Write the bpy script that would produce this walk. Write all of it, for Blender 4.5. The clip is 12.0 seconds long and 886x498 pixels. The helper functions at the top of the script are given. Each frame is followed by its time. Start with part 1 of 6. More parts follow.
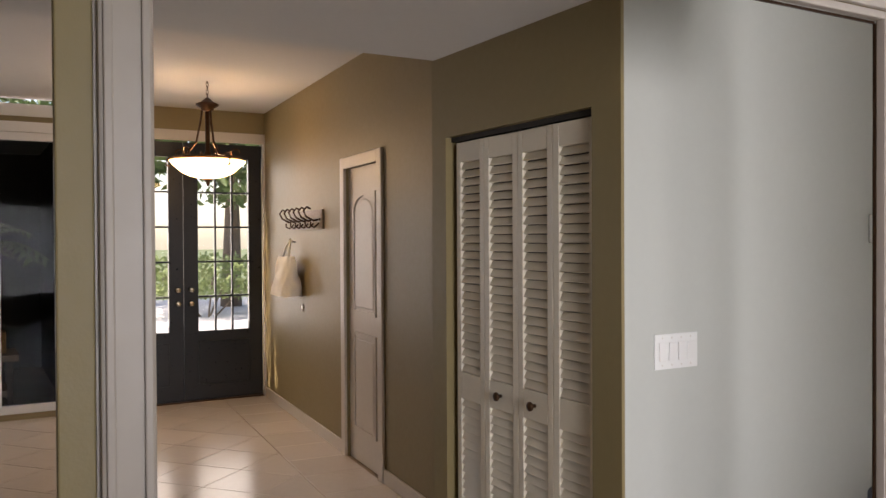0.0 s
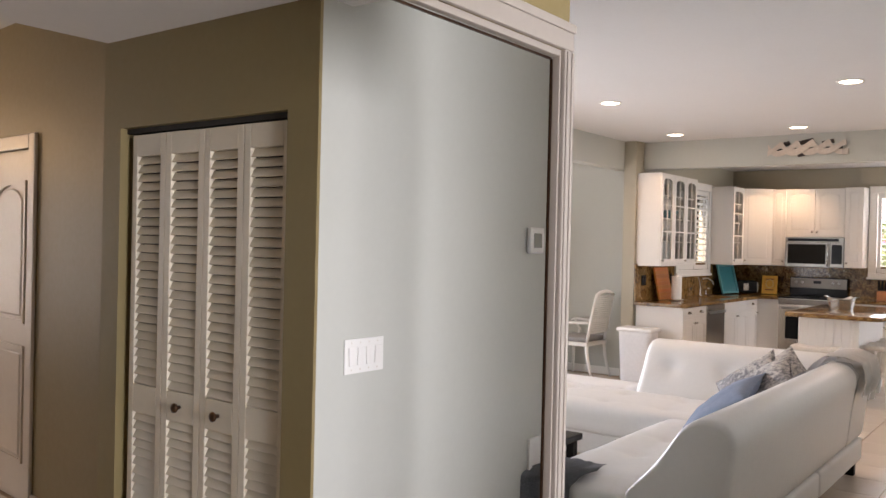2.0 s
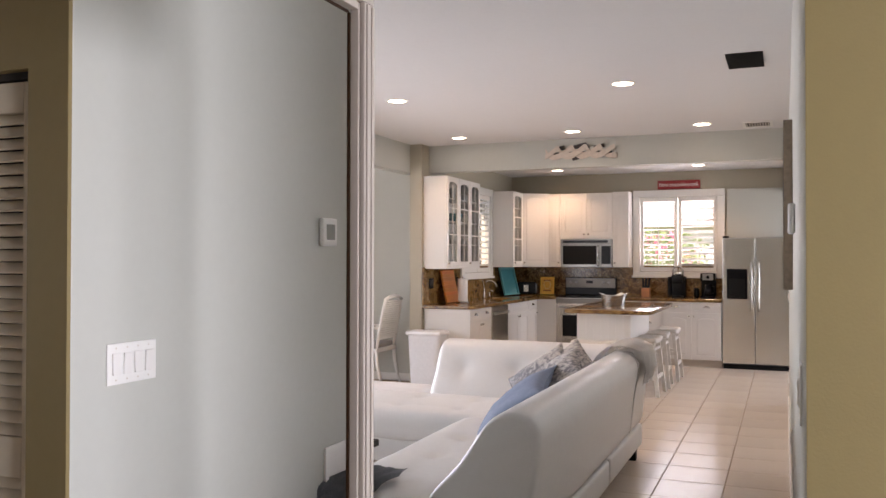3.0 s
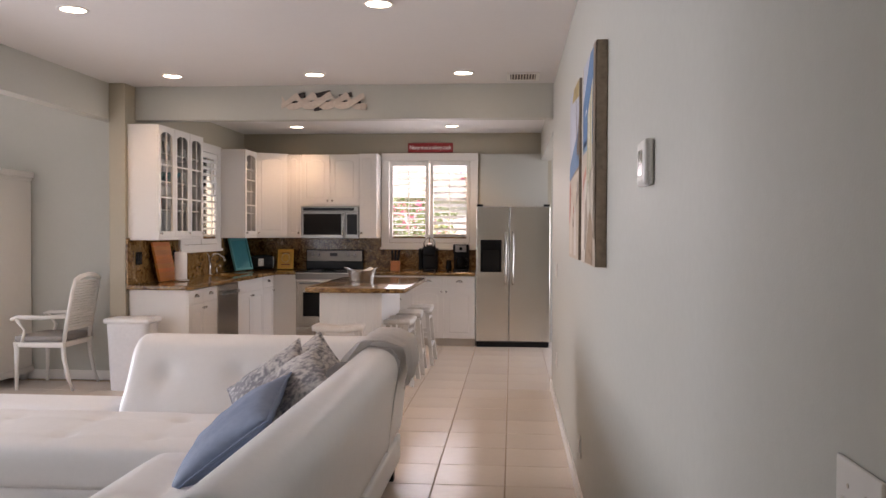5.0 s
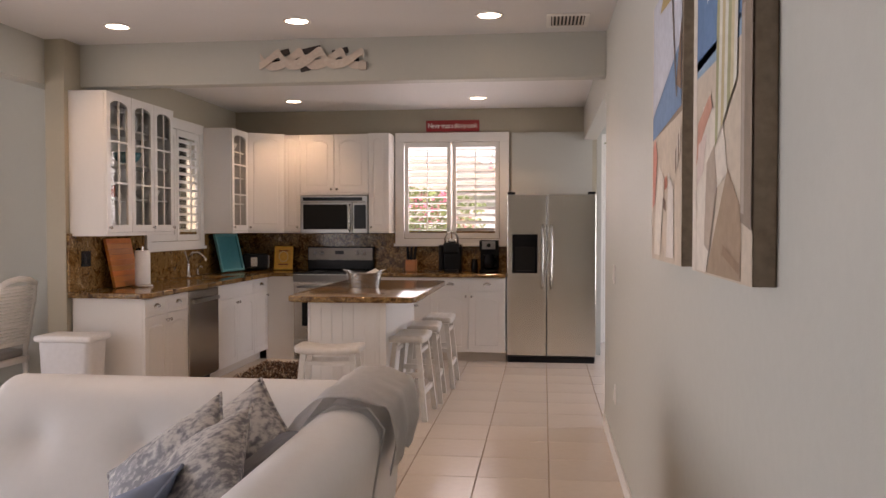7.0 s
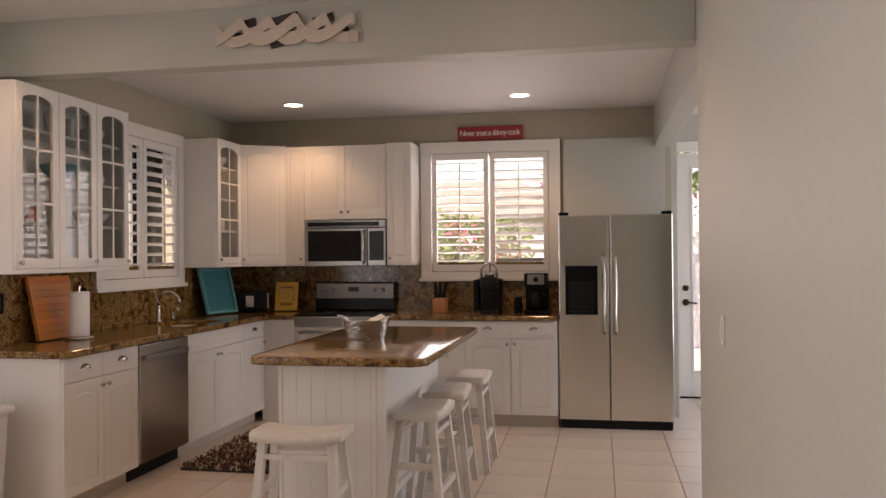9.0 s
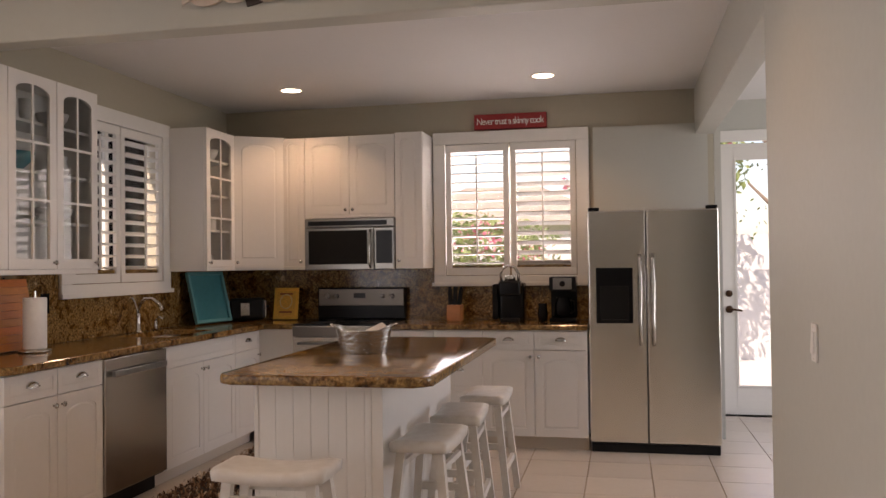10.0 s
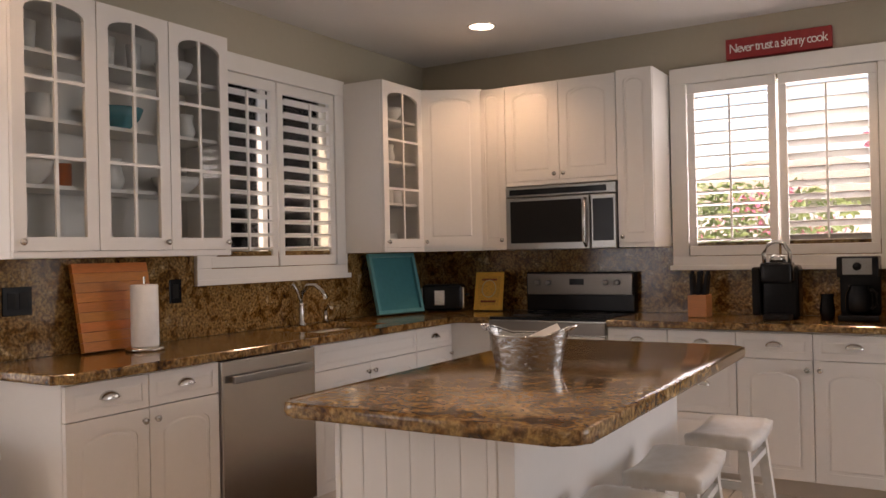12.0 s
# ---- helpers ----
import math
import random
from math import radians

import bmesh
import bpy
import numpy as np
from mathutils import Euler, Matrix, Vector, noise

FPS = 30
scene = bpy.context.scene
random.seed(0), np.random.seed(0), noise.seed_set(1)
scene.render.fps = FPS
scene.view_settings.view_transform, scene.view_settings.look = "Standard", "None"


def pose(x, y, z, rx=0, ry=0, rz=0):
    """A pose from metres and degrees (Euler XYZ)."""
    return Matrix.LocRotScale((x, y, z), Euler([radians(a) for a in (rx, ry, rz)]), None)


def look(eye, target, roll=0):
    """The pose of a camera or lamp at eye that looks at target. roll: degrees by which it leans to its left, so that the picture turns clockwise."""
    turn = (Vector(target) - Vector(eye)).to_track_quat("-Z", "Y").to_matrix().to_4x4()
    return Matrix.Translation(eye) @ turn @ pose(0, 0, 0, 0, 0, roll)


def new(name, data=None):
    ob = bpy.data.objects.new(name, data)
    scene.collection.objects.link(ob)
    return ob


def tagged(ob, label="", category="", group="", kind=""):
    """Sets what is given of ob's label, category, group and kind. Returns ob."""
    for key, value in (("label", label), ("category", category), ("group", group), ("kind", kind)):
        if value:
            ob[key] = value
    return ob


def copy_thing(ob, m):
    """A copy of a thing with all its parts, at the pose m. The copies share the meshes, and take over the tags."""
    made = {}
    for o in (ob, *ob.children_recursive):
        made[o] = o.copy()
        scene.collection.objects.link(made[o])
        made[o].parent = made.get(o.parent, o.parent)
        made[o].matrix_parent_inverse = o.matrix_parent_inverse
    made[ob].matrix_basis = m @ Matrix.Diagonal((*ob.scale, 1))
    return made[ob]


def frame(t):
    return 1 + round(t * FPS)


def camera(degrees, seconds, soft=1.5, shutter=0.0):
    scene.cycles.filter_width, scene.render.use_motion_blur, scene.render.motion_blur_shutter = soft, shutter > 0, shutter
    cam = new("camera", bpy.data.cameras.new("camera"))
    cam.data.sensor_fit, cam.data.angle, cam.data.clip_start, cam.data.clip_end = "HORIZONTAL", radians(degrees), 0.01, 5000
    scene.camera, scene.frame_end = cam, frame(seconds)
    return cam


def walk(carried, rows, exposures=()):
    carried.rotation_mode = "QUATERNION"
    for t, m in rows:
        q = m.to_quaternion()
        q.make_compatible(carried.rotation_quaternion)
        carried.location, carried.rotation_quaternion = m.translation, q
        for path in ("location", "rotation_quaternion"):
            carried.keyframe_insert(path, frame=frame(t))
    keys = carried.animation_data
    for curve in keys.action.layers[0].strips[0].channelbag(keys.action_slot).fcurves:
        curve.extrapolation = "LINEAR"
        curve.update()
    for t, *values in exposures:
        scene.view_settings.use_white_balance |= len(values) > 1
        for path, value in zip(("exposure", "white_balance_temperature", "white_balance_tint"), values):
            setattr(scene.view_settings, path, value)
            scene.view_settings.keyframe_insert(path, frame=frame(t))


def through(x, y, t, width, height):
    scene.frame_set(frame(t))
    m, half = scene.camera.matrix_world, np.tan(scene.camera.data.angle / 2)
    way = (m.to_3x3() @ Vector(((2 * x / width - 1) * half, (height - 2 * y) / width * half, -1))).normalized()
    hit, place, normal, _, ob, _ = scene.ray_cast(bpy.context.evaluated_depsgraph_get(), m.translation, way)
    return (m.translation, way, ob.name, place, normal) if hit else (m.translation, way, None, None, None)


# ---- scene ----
cam = camera(55.9, 12.0)
PATH = [
    (0, (1.06, -11.901, 1.541), (-0.674, -10.905, 1.517), -0.3),
    (0.5, (1.091, -11.937, 1.534), (-0.562, -10.812, 1.51), 0.2),
    (1, (1.068, -11.988, 1.536), (-0.462, -10.701, 1.505), 0.9),
    (1.5, (0.993, -11.98, 1.542), (-0.389, -10.535, 1.494), 1.2),
    (2, (0.956, -11.964, 1.555), (-0.25, -10.368, 1.54), 1.3),
    (2.5, (0.922, -11.906, 1.524), (-0.081, -10.177, 1.584), 1.0),
    (3, (0.769, -11.736, 1.46), (0.012, -9.885, 1.483), 0.1),
    (3.5, (0.578, -11.431, 1.446), (0.081, -9.494, 1.431), 0.4),
    (5.5, (0.432, -9.903, 1.438), (0.278, -7.909, 1.392), 0.1),
    (6, (0.424, -9.464, 1.423), (0.224, -7.474, 1.373), 0.0),
    (6.5, (0.423, -9.077, 1.425), (0.193, -7.091, 1.367), -0.0),
    (7, (0.372, -8.653, 1.416), (0.134, -6.668, 1.361), -0.0),
    (9, (0.328, -6.903, 1.425), (-0.039, -4.937, 1.44), -0.5),
    (9.5, (0.321, -6.52, 1.397), (-0.069, -4.559, 1.424), -0.5),
    (10, (0.246, -6.144, 1.369), (-0.174, -4.189, 1.406), -0.7),
    (10.5, (0.201, -5.764, 1.343), (-0.286, -3.825, 1.381), -0.9),
    (11, (0.122, -5.392, 1.328), (-0.481, -3.485, 1.358), -0.9),
    (11.5, (0.11, -5.001, 1.315), (-0.704, -3.174, 1.338), -1.4),
    (12, (0.207, -4.682, 1.33), (-0.827, -2.97, 1.339), -1.2),
]
walk(cam, [(t, look(eye, target, roll)) for t, eye, target, roll in PATH],
     exposures=[(0, 1.2, 7150, 22), (0.5, 1.5, 7150, 22), (1.5, 1.62, 7150, 22), (2.5, 1.5, 6950, 24), (3.5, 1.5, 6900, 25), (5.5, 1.05, 7050, 27), (7, 0.92, 7400, 29), (9, 0.8, 7650, 28), (10.5, 0.7, 7650, 28), (11.5, 0.67, 7650, 27), (12, 0.95, 7600, 27)])

# ---- light ----
world = bpy.data.worlds.new("world")
scene.world = world
world.use_nodes = True
wn = world.node_tree
sky = wn.nodes.new("ShaderNodeTexSky")
sky.sky_type = 'NISHITA'
sky.sun_disc = False
sky.sun_elevation = radians(56)
sky.sun_rotation = radians(204)
wn.nodes["Background"].inputs["Strength"].default_value = 0.15
wn.links.new(sky.outputs[0], wn.nodes["Background"].inputs["Color"])


def lamp(name, kind, energy, color, m, **kw):
    d = bpy.data.lights.new(name, kind)
    d.energy, d.color = energy, color
    for k, v in kw.items():
        setattr(d, k, v)
    ob = new(name, d)
    ob.matrix_world = m
    return ob


SUN_DIR = Vector((0.25, 0.55, -0.9))
lamp("sun", "SUN", 5.0, (1.0, 0.95, 0.86), Matrix.Translation((0, 0, 12)) @ SUN_DIR.to_track_quat("-Z", "Y").to_matrix().to_4x4(), angle=radians(0.5))
DAY = (0.80, 0.90, 1.0)
lamp("daylight_living", "AREA", 46, DAY, look((-6.55, -5.7, 1.35), (0.8, -8.5, 1.1)), shape="RECTANGLE", size=3.0, size_y=2.1, spread=radians(110))
# added fill before the closed south wall, brightens sofa and island fronts
lamp("fill_behind_sofa", "AREA", 13, DAY, look((-4.6, -8.2, 1.35), (-4.0, 0, 1.0)), shape="RECTANGLE", size=2.2, size_y=2.0)
lamp("daylight_kitchen", "AREA", 12, (0.95, 0.97, 1.0), look((-0.65, 0.72, 1.8), (-0.65, -4, 1.2)), shape="RECTANGLE", size=1.1, size_y=1.0)
lamp("daylight_sink", "AREA", 2, DAY, look((-3.32, -1.04, 1.8), (0, -1.04, 1.2)), shape="RECTANGLE", size=1.1, size_y=1.0)
lamp("daylight_nook", "AREA", 33, DAY, look((3.4, -0.6, 1.5), (0, -0.6, 1.2)), shape="RECTANGLE", size=2.4, size_y=2.0)
lamp("daylight_entry", "AREA", 14, (1.0, 0.97, 0.90), look((-7.2, -10.09, 1.5), (0, -10.3, 0.6)), shape="RECTANGLE", size=1.4, size_y=1.6)
# added fill in an unseen landing window, aimed at the grey stub wall
lamp("fill_landing", "AREA", 27, DAY, look((3.95, -10.85, 1.4), (-1.1, -8.75, 1.3)), shape="RECTANGLE", size=1.8, size_y=1.9, spread=radians(88))
lamp("daylight_foyer", "AREA", 9, DAY, look((-7.15, -12.55, 1.3), (0, -11.6, 0.6)), shape="RECTANGLE", size=1.1, size_y=2.0)

# ---- materials ----
def mat(name, color, rough=0.5, metal=0.0, var=0.06, scale=8.0, bump=0.0, bscale=60.0, stretch=(1, 1, 1), color2=None, rvar=0.08, sharp=0.4, **kw):
    """A surface with noise at two scales in colour, gloss and relief."""
    m = bpy.data.materials.new(name)
    m.use_nodes = True
    t = m.node_tree
    b = t.nodes["Principled BSDF"]
    b.inputs["Metallic"].default_value = metal
    for k, v in kw.items():
        b.inputs[k.replace("_", " ")].default_value = v
    tc = t.nodes.new("ShaderNodeTexCoord")
    mp = t.nodes.new("ShaderNodeMapping")
    mp.inputs["Scale"].default_value = stretch
    t.links.new(tc.outputs["Object"], mp.inputs["Vector"])
    big, small = t.nodes.new("ShaderNodeTexNoise"), t.nodes.new("ShaderNodeTexNoise")
    for n, s, d in ((big, scale * 0.25, 3), (small, scale * 4, 5)):
        n.inputs["Scale"].default_value, n.inputs["Detail"].default_value = s, d
        t.links.new(mp.outputs[0], n.inputs["Vector"])
    add = t.nodes.new("ShaderNodeMath")
    add.operation = 'ADD'
    t.links.new(big.outputs[0], add.inputs[0])
    t.links.new(small.outputs[0], add.inputs[1])
    ramp = t.nodes.new("ShaderNodeMapRange")
    ramp.inputs["From Min"].default_value, ramp.inputs["From Max"].default_value = 1 - sharp, 1 + sharp
    t.links.new(add.outputs[0], ramp.inputs["Value"])
    mix = t.nodes.new("ShaderNodeMix")
    mix.data_type = 'RGBA'
    c = Vector(color)
    c2 = Vector(color2) if color2 else c * (1 - var)
    c1 = c if color2 else c * (1 + var)
    mix.inputs["A"].default_value = (*c1, 1)
    mix.inputs["B"].default_value = (*c2, 1)
    t.links.new(ramp.outputs[0], mix.inputs["Factor"])
    t.links.new(mix.outputs["Result"], b.inputs["Base Color"])
    rr = t.nodes.new("ShaderNodeMapRange")
    rr.inputs["To Min"].default_value, rr.inputs["To Max"].default_value = max(0.02, rough - rvar), min(1, rough + rvar)
    t.links.new(small.outputs[0], rr.inputs["Value"])
    t.links.new(rr.outputs[0], b.inputs["Roughness"])
    if bump:
        bn = t.nodes.new("ShaderNodeTexNoise")
        bn.inputs["Scale"].default_value, bn.inputs["Detail"].default_value = bscale, 4
        t.links.new(mp.outputs[0], bn.inputs["Vector"])
        bu = t.nodes.new("ShaderNodeBump")
        bu.inputs["Strength"].default_value, bu.inputs["Distance"].default_value = bump, 0.004
        t.links.new(bn.outputs[0], bu.inputs["Height"])
        t.links.new(bu.outputs[0], b.inputs["Normal"])
    return m


def glow(name, color, strength):
    m = bpy.data.materials.new(name)
    m.use_nodes = True
    b = m.node_tree.nodes["Principled BSDF"]
    b.inputs["Base Color"].default_value = (0.8, 0.8, 0.8, 1)
    b.inputs["Emission Color"].default_value = (*color, 1)
    b.inputs["Emission Strength"].default_value = strength
    return m


def glass(name, tint=(1, 1, 1), rough=0.02, ior=1.5):
    m = bpy.data.materials.new(name)
    m.use_nodes = True
    t = m.node_tree
    t.nodes.clear()
    out, mx, tr, gl, fr = (t.nodes.new(n) for n in ("ShaderNodeOutputMaterial", "ShaderNodeMixShader", "ShaderNodeBsdfTransparent", "ShaderNodeBsdfGlossy", "ShaderNodeFresnel"))
    tr.inputs[0].default_value = (*tint, 1)
    gl.inputs["Roughness"].default_value = rough
    fr.inputs[0].default_value = ior
    t.links.new(fr.outputs[0], mx.inputs[0])
    t.links.new(tr.outputs[0], mx.inputs[1])
    t.links.new(gl.outputs[0], mx.inputs[2])
    t.links.new(mx.outputs[0], out.inputs[0])
    return m


def granite(name):
    m = bpy.data.materials.new(name)
    m.use_nodes = True
    t = m.node_tree
    b = t.nodes["Principled BSDF"]
    b.inputs["Roughness"].default_value = 0.12
    tc = t.nodes.new("ShaderNodeTexCoord")
    n1, n2, vo = t.nodes.new("ShaderNodeTexNoise"), t.nodes.new("ShaderNodeTexNoise"), t.nodes.new("ShaderNodeTexVoronoi")
    n1.inputs["Scale"].default_value, n1.inputs["Detail"].default_value, n1.inputs["Distortion"].default_value = 13, 9, 1.1
    n2.inputs["Scale"].default_value, n2.inputs["Detail"].default_value = 75, 5
    vo.inputs["Scale"].default_value = 70
    for n in (n1, n2, vo):
        t.links.new(tc.outputs["Object"], n.inputs["Vector"])
    r1 = t.nodes.new("ShaderNodeValToRGB")
    e = r1.color_ramp.elements
    e[0].position, e[0].color = 0.30, (0.05, 0.024, 0.008, 1)
    e[1].position, e[1].color = 0.72, (0.52, 0.42, 0.27, 1)
    for p, c in ((0.42, (0.17, 0.09, 0.026, 1)), (0.52, (0.31, 0.21, 0.095, 1)), (0.60, (0.22, 0.14, 0.05, 1))):
        x = e.new(p)
        x.color = c
    r2 = t.nodes.new("ShaderNodeValToRGB")
    f = r2.color_ramp.elements
    f[0].position, f[0].color = 0.36, (0.22, 0.13, 0.075, 1)
    f[1].position, f[1].color = 0.66, (1.55, 1.35, 1.05, 1)
    mix = t.nodes.new("ShaderNodeMix")
    mix.data_type, mix.blend_type = 'RGBA', 'MULTIPLY'
    mix.inputs["Factor"].default_value = 0.75
    t.links.new(n1.outputs[0], r1.inputs[0])
    t.links.new(n2.outputs[0], r2.inputs[0])
    t.links.new(r1.outputs[0], mix.inputs["A"])
    t.links.new(r2.outputs[0], mix.inputs["B"])
    t.links.new(mix.outputs["Result"], b.inputs["Base Color"])
    return m


M_wall = mat("paint_grey", (0.51, 0.51, 0.46), 0.55, var=0.015, bump=0.08, bscale=180)
M_kwall = mat("paint_beige", (0.44, 0.40, 0.31), 0.55, var=0.02, bump=0.08, bscale=180)
M_tan = mat("paint_tan", (0.26, 0.195, 0.085), 0.5, var=0.03, bump=0.10, bscale=160)
M_ceil = mat("paint_ceiling", (0.74, 0.73, 0.72), 0.8, var=0.015, bump=0.15, bscale=90)
M_white = mat("paint_white", (0.80, 0.78, 0.74), 0.35, var=0.02)
M_cab = mat("cabinet_white", (0.80, 0.77, 0.73), 0.32, var=0.015, bump=0.02)
M_casing = mat("casing_cream", (0.64, 0.57, 0.49), 0.4, var=0.03)
M_doorc = mat("door_cream", (0.76, 0.68, 0.54), 0.4, var=0.03)
M_trim = mat("trim_taupe", (0.40, 0.345, 0.295), 0.4, var=0.03)
M_tile = mat("tile_cream", (0.66, 0.58, 0.50), 0.22, var=0.07, scale=5, bump=0.05, bscale=20)
M_grout = mat("grout", (0.30, 0.22, 0.15), 0.9, bump=0.3)
M_gran = granite("granite_brown")
M_steel = mat("stainless", (0.76, 0.73, 0.67), 0.25, 1.0, var=0.012, stretch=(40, 40, 0.3), rvar=0.02)
M_steeld = mat("stainless_dark", (0.20, 0.18, 0.16), 0.34, 1.0, var=0.015, stretch=(0.6, 40, 40), rvar=0.02)
M_steelm = mat("stainless_mid", (0.54, 0.50, 0.45), 0.26, 1.0, var=0.012, stretch=(40, 40, 0.3), rvar=0.02)
M_steelh = mat("stainless_flat", (0.36, 0.35, 0.33), 0.28, 1.0, var=0.015, stretch=(0.6, 40, 40), rvar=0.02)
M_chrome = mat("brushed_nickel", (0.60, 0.58, 0.54), 0.22, 1.0)
M_black = mat("black_gloss", (0.010, 0.010, 0.011), 0.2, Specular_IOR_Level=0.22)
M_blackm = mat("black_matt", (0.014, 0.013, 0.012), 0.5, Specular_IOR_Level=0.15)
# near-black: drawn shade in closet, vent and toaster slots, plain dark elsewhere
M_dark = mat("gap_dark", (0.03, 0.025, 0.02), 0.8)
M_leather = mat("white_leather", (0.80, 0.80, 0.80), 0.38, var=0.02, bump=0.12, bscale=140)
M_door = mat("door_black", (0.013, 0.014, 0.017), 0.3, var=0.2)
M_bronze = mat("oil_bronze", (0.07, 0.035, 0.018), 0.4, 0.8, var=0.3)
M_glass = glass("clear_glass")
M_screen = glass("coated_glass", (0.62, 0.62, 0.60), 0.04, 1.12)
M_gdark = glass("cabinet_glass", (0.86, 0.88, 0.87))


# ---- mesh helpers ----
def bx(bm, x0, x1, y0, y1, z0, z1, bev=0.0, seg=2):
    v = [bm.verts.new((x, y, z)) for x in (x0, x1) for y in (y0, y1) for z in (z0, z1)]
    fs = [bm.faces.new([v[i] for i in q]) for q in ((0, 1, 3, 2), (4, 6, 7, 5), (0, 4, 5, 1), (2, 3, 7, 6), (0, 2, 6, 4), (1, 5, 7, 3))]
    if bev:
        es = list({e for f in fs for e in f.edges})
        bmesh.ops.bevel(bm, geom=es, offset=bev, segments=seg, profile=0.6, affect='EDGES')
    return bm


def box(x0, x1, y0, y1, z0, z1, bev=0.0, seg=2):
    return bx(bmesh.new(), x0, x1, y0, y1, z0, z1, bev, seg)


def obj(name, bm, material, parent=None, label="", smooth=False):
    me = bpy.data.meshes.new(name)
    bmesh.ops.recalc_face_normals(bm, faces=bm.faces)
    bm.to_mesh(me)
    bm.free()
    me.materials.append(material)
    if smooth:
        for p in me.polygons:
            p.use_smooth = True
    ob = new(name, me)
    ob.parent = parent
    return tagged(ob, label)


part = obj


def thing(name, m, label, category, group=""):
    ob = new(name)
    ob.matrix_world = m
    return tagged(ob, label, category, group)


def struct(name, bm, material, label="", parent=None):
    return tagged(obj(name, bm, material, parent), label, kind="structure" if parent is None else "")


def lathe(prof, n=24, bm=None, at=(0, 0, 0)):
    """Turns (radius, height) pairs about the upright axis."""
    bm = bm or bmesh.new()
    rings = [[bm.verts.new((at[0] + r * math.cos(2 * math.pi * i / n), at[1] + r * math.sin(2 * math.pi * i / n), at[2] + z)) for i in range(n)] for r, z in prof]
    for a, b in zip(rings, rings[1:]):
        for i in range(n):
            bm.faces.new((a[i], a[(i + 1) % n], b[(i + 1) % n], b[i]))
    bm.faces.new(rings[0][::-1])
    bm.faces.new(rings[-1])
    return bm


def tube(pts, r, n=10, bm=None, r2=None):
    """A round bar through the points, its radius going from r to r2."""
    bm = bm or bmesh.new()
    pts = [Vector(p) for p in pts]
    rings = []
    up = Vector((0, 0, 1))
    for i, p in enumerate(pts):
        d = (pts[min(i + 1, len(pts) - 1)] - pts[max(i - 1, 0)]).normalized()
        a = d.cross(up if abs(d.z) < 0.95 else Vector((1, 0, 0))).normalized()
        b = d.cross(a)
        rr = r + ((r2 if r2 is not None else r) - r) * i / (len(pts) - 1)
        rings.append([bm.verts.new(p + (a * math.cos(2 * math.pi * k / n) + b * math.sin(2 * math.pi * k / n)) * rr) for k in range(n)])
    for a, b in zip(rings, rings[1:]):
        for k in range(n):
            bm.faces.new((a[k], a[(k + 1) % n], b[(k + 1) % n], b[k]))
    bm.faces.new(rings[0][::-1])
    bm.faces.new(rings[-1])
    return bm


def xform(bm, m):
    bmesh.ops.transform(bm, matrix=m, verts=bm.verts)
    return bm


def wall_with_holes(name, axis, c0, c1, u0, u1, z0, z1, holes, material, label=""):
    """A wall with its thickness from c0 to c1 on the axis, and openings (u0, u1, z0, z1)."""
    bm = bmesh.new()
    us = sorted({u0, u1, *[h[0] for h in holes], *[h[1] for h in holes]})
    for a, b in zip(us, us[1:]):
        m = (a + b) / 2
        spans = sorted((h[2], h[3]) for h in holes if h[0] < m < h[1])
        z = z0
        for s, e in spans + [(z1, z1)]:
            if s > z + 1e-4:
                bx(bm, *((c0, c1, a, b) if axis == "x" else (a, b, c0, c1)), z, s)
            z = max(z, e)
    bmesh.ops.remove_doubles(bm, verts=bm.verts, dist=1e-5)
    return struct(name, bm, material, label)


# ---- structure ----
# grounds and floors
struct("ground", box(-150, 150, -150, 150, -0.3, -0.12), mat("lawn", (0.10, 0.13, 0.05), 0.95, var=0.4, scale=3))
struct("floor", box(-7.2, 4.2, -15.2, 2.1, -0.12, -0.006), M_grout, "brown grout bed under the floor tiles")

# living room and kitchen shell
struct("wall_east", box(0.81, 0.97, -9.72, -2.65, -0.006, 2.789, 0.012), M_wall, "smooth painted light grey wall with rounded ends")
struct("wall_east_foyer", box(0.813, 4.2, -9.735, -9.70, -0.006, 2.789), M_tan, "tan painted wall beside the passage")
struct("wall_stub", box(-1.26, -1.10, -9.955, -8.27, -0.006, 2.79, 0.012), M_wall, "light grey painted wall between passage and closet")
struct("wall_living_south", box(-7.0, -1.26, -8.40, -8.272, -0.006, 2.79), M_wall)
wall_with_holes("wall_living_west", "x", -6.72, -6.6, -8.0, -2.5, -0.006, 2.8, [(-7.3, -3.9, 0.25, 2.45)], M_wall)
struct("wall_nook", box(-6.6, -3.281, -2.64, -2.50, -0.006, 2.8), M_wall, "light grey wall behind the dining chair")
struct("soffit_west", box(-3.42, -3.28, -8.0, -2.642, 2.46, 2.8), M_wall)
wall_with_holes("wall_kitchen_west", "x", -3.28, -3.13, -2.86, 0.76, -0.006, 2.8, [(-1.55, -0.50, 1.29, 2.32)], M_kwall)
wall_with_holes("wall_kitchen_north", "y", 0.60, 0.76, -3.13, 0.95, -0.006, 2.8, [(-1.17, -0.13, 1.28, 2.32)], M_kwall)
struct("wall_behind_fridge", box(0.03, 0.90, 0.56, 0.598, -0.006, 2.44), M_wall)
struct("beam", box(-3.28, 0.81, -2.64, -2.50, 2.472, 2.8, 0.01), M_wall, "light grey beam above the kitchen opening")
struct("header_nook", box(0.81, 0.95, -2.65, 0.60, 2.355, 2.8, 0.006), M_wall)
struct("ceiling", box(-6.72, 0.97, -8.40, -2.45, 2.79, 2.85), M_ceil, "smooth white ceiling")
struct("ceiling_kitchen", box(-3.28, 0.95, -2.499, 0.76, 2.715, 2.785), M_ceil, "smooth white kitchen ceiling")
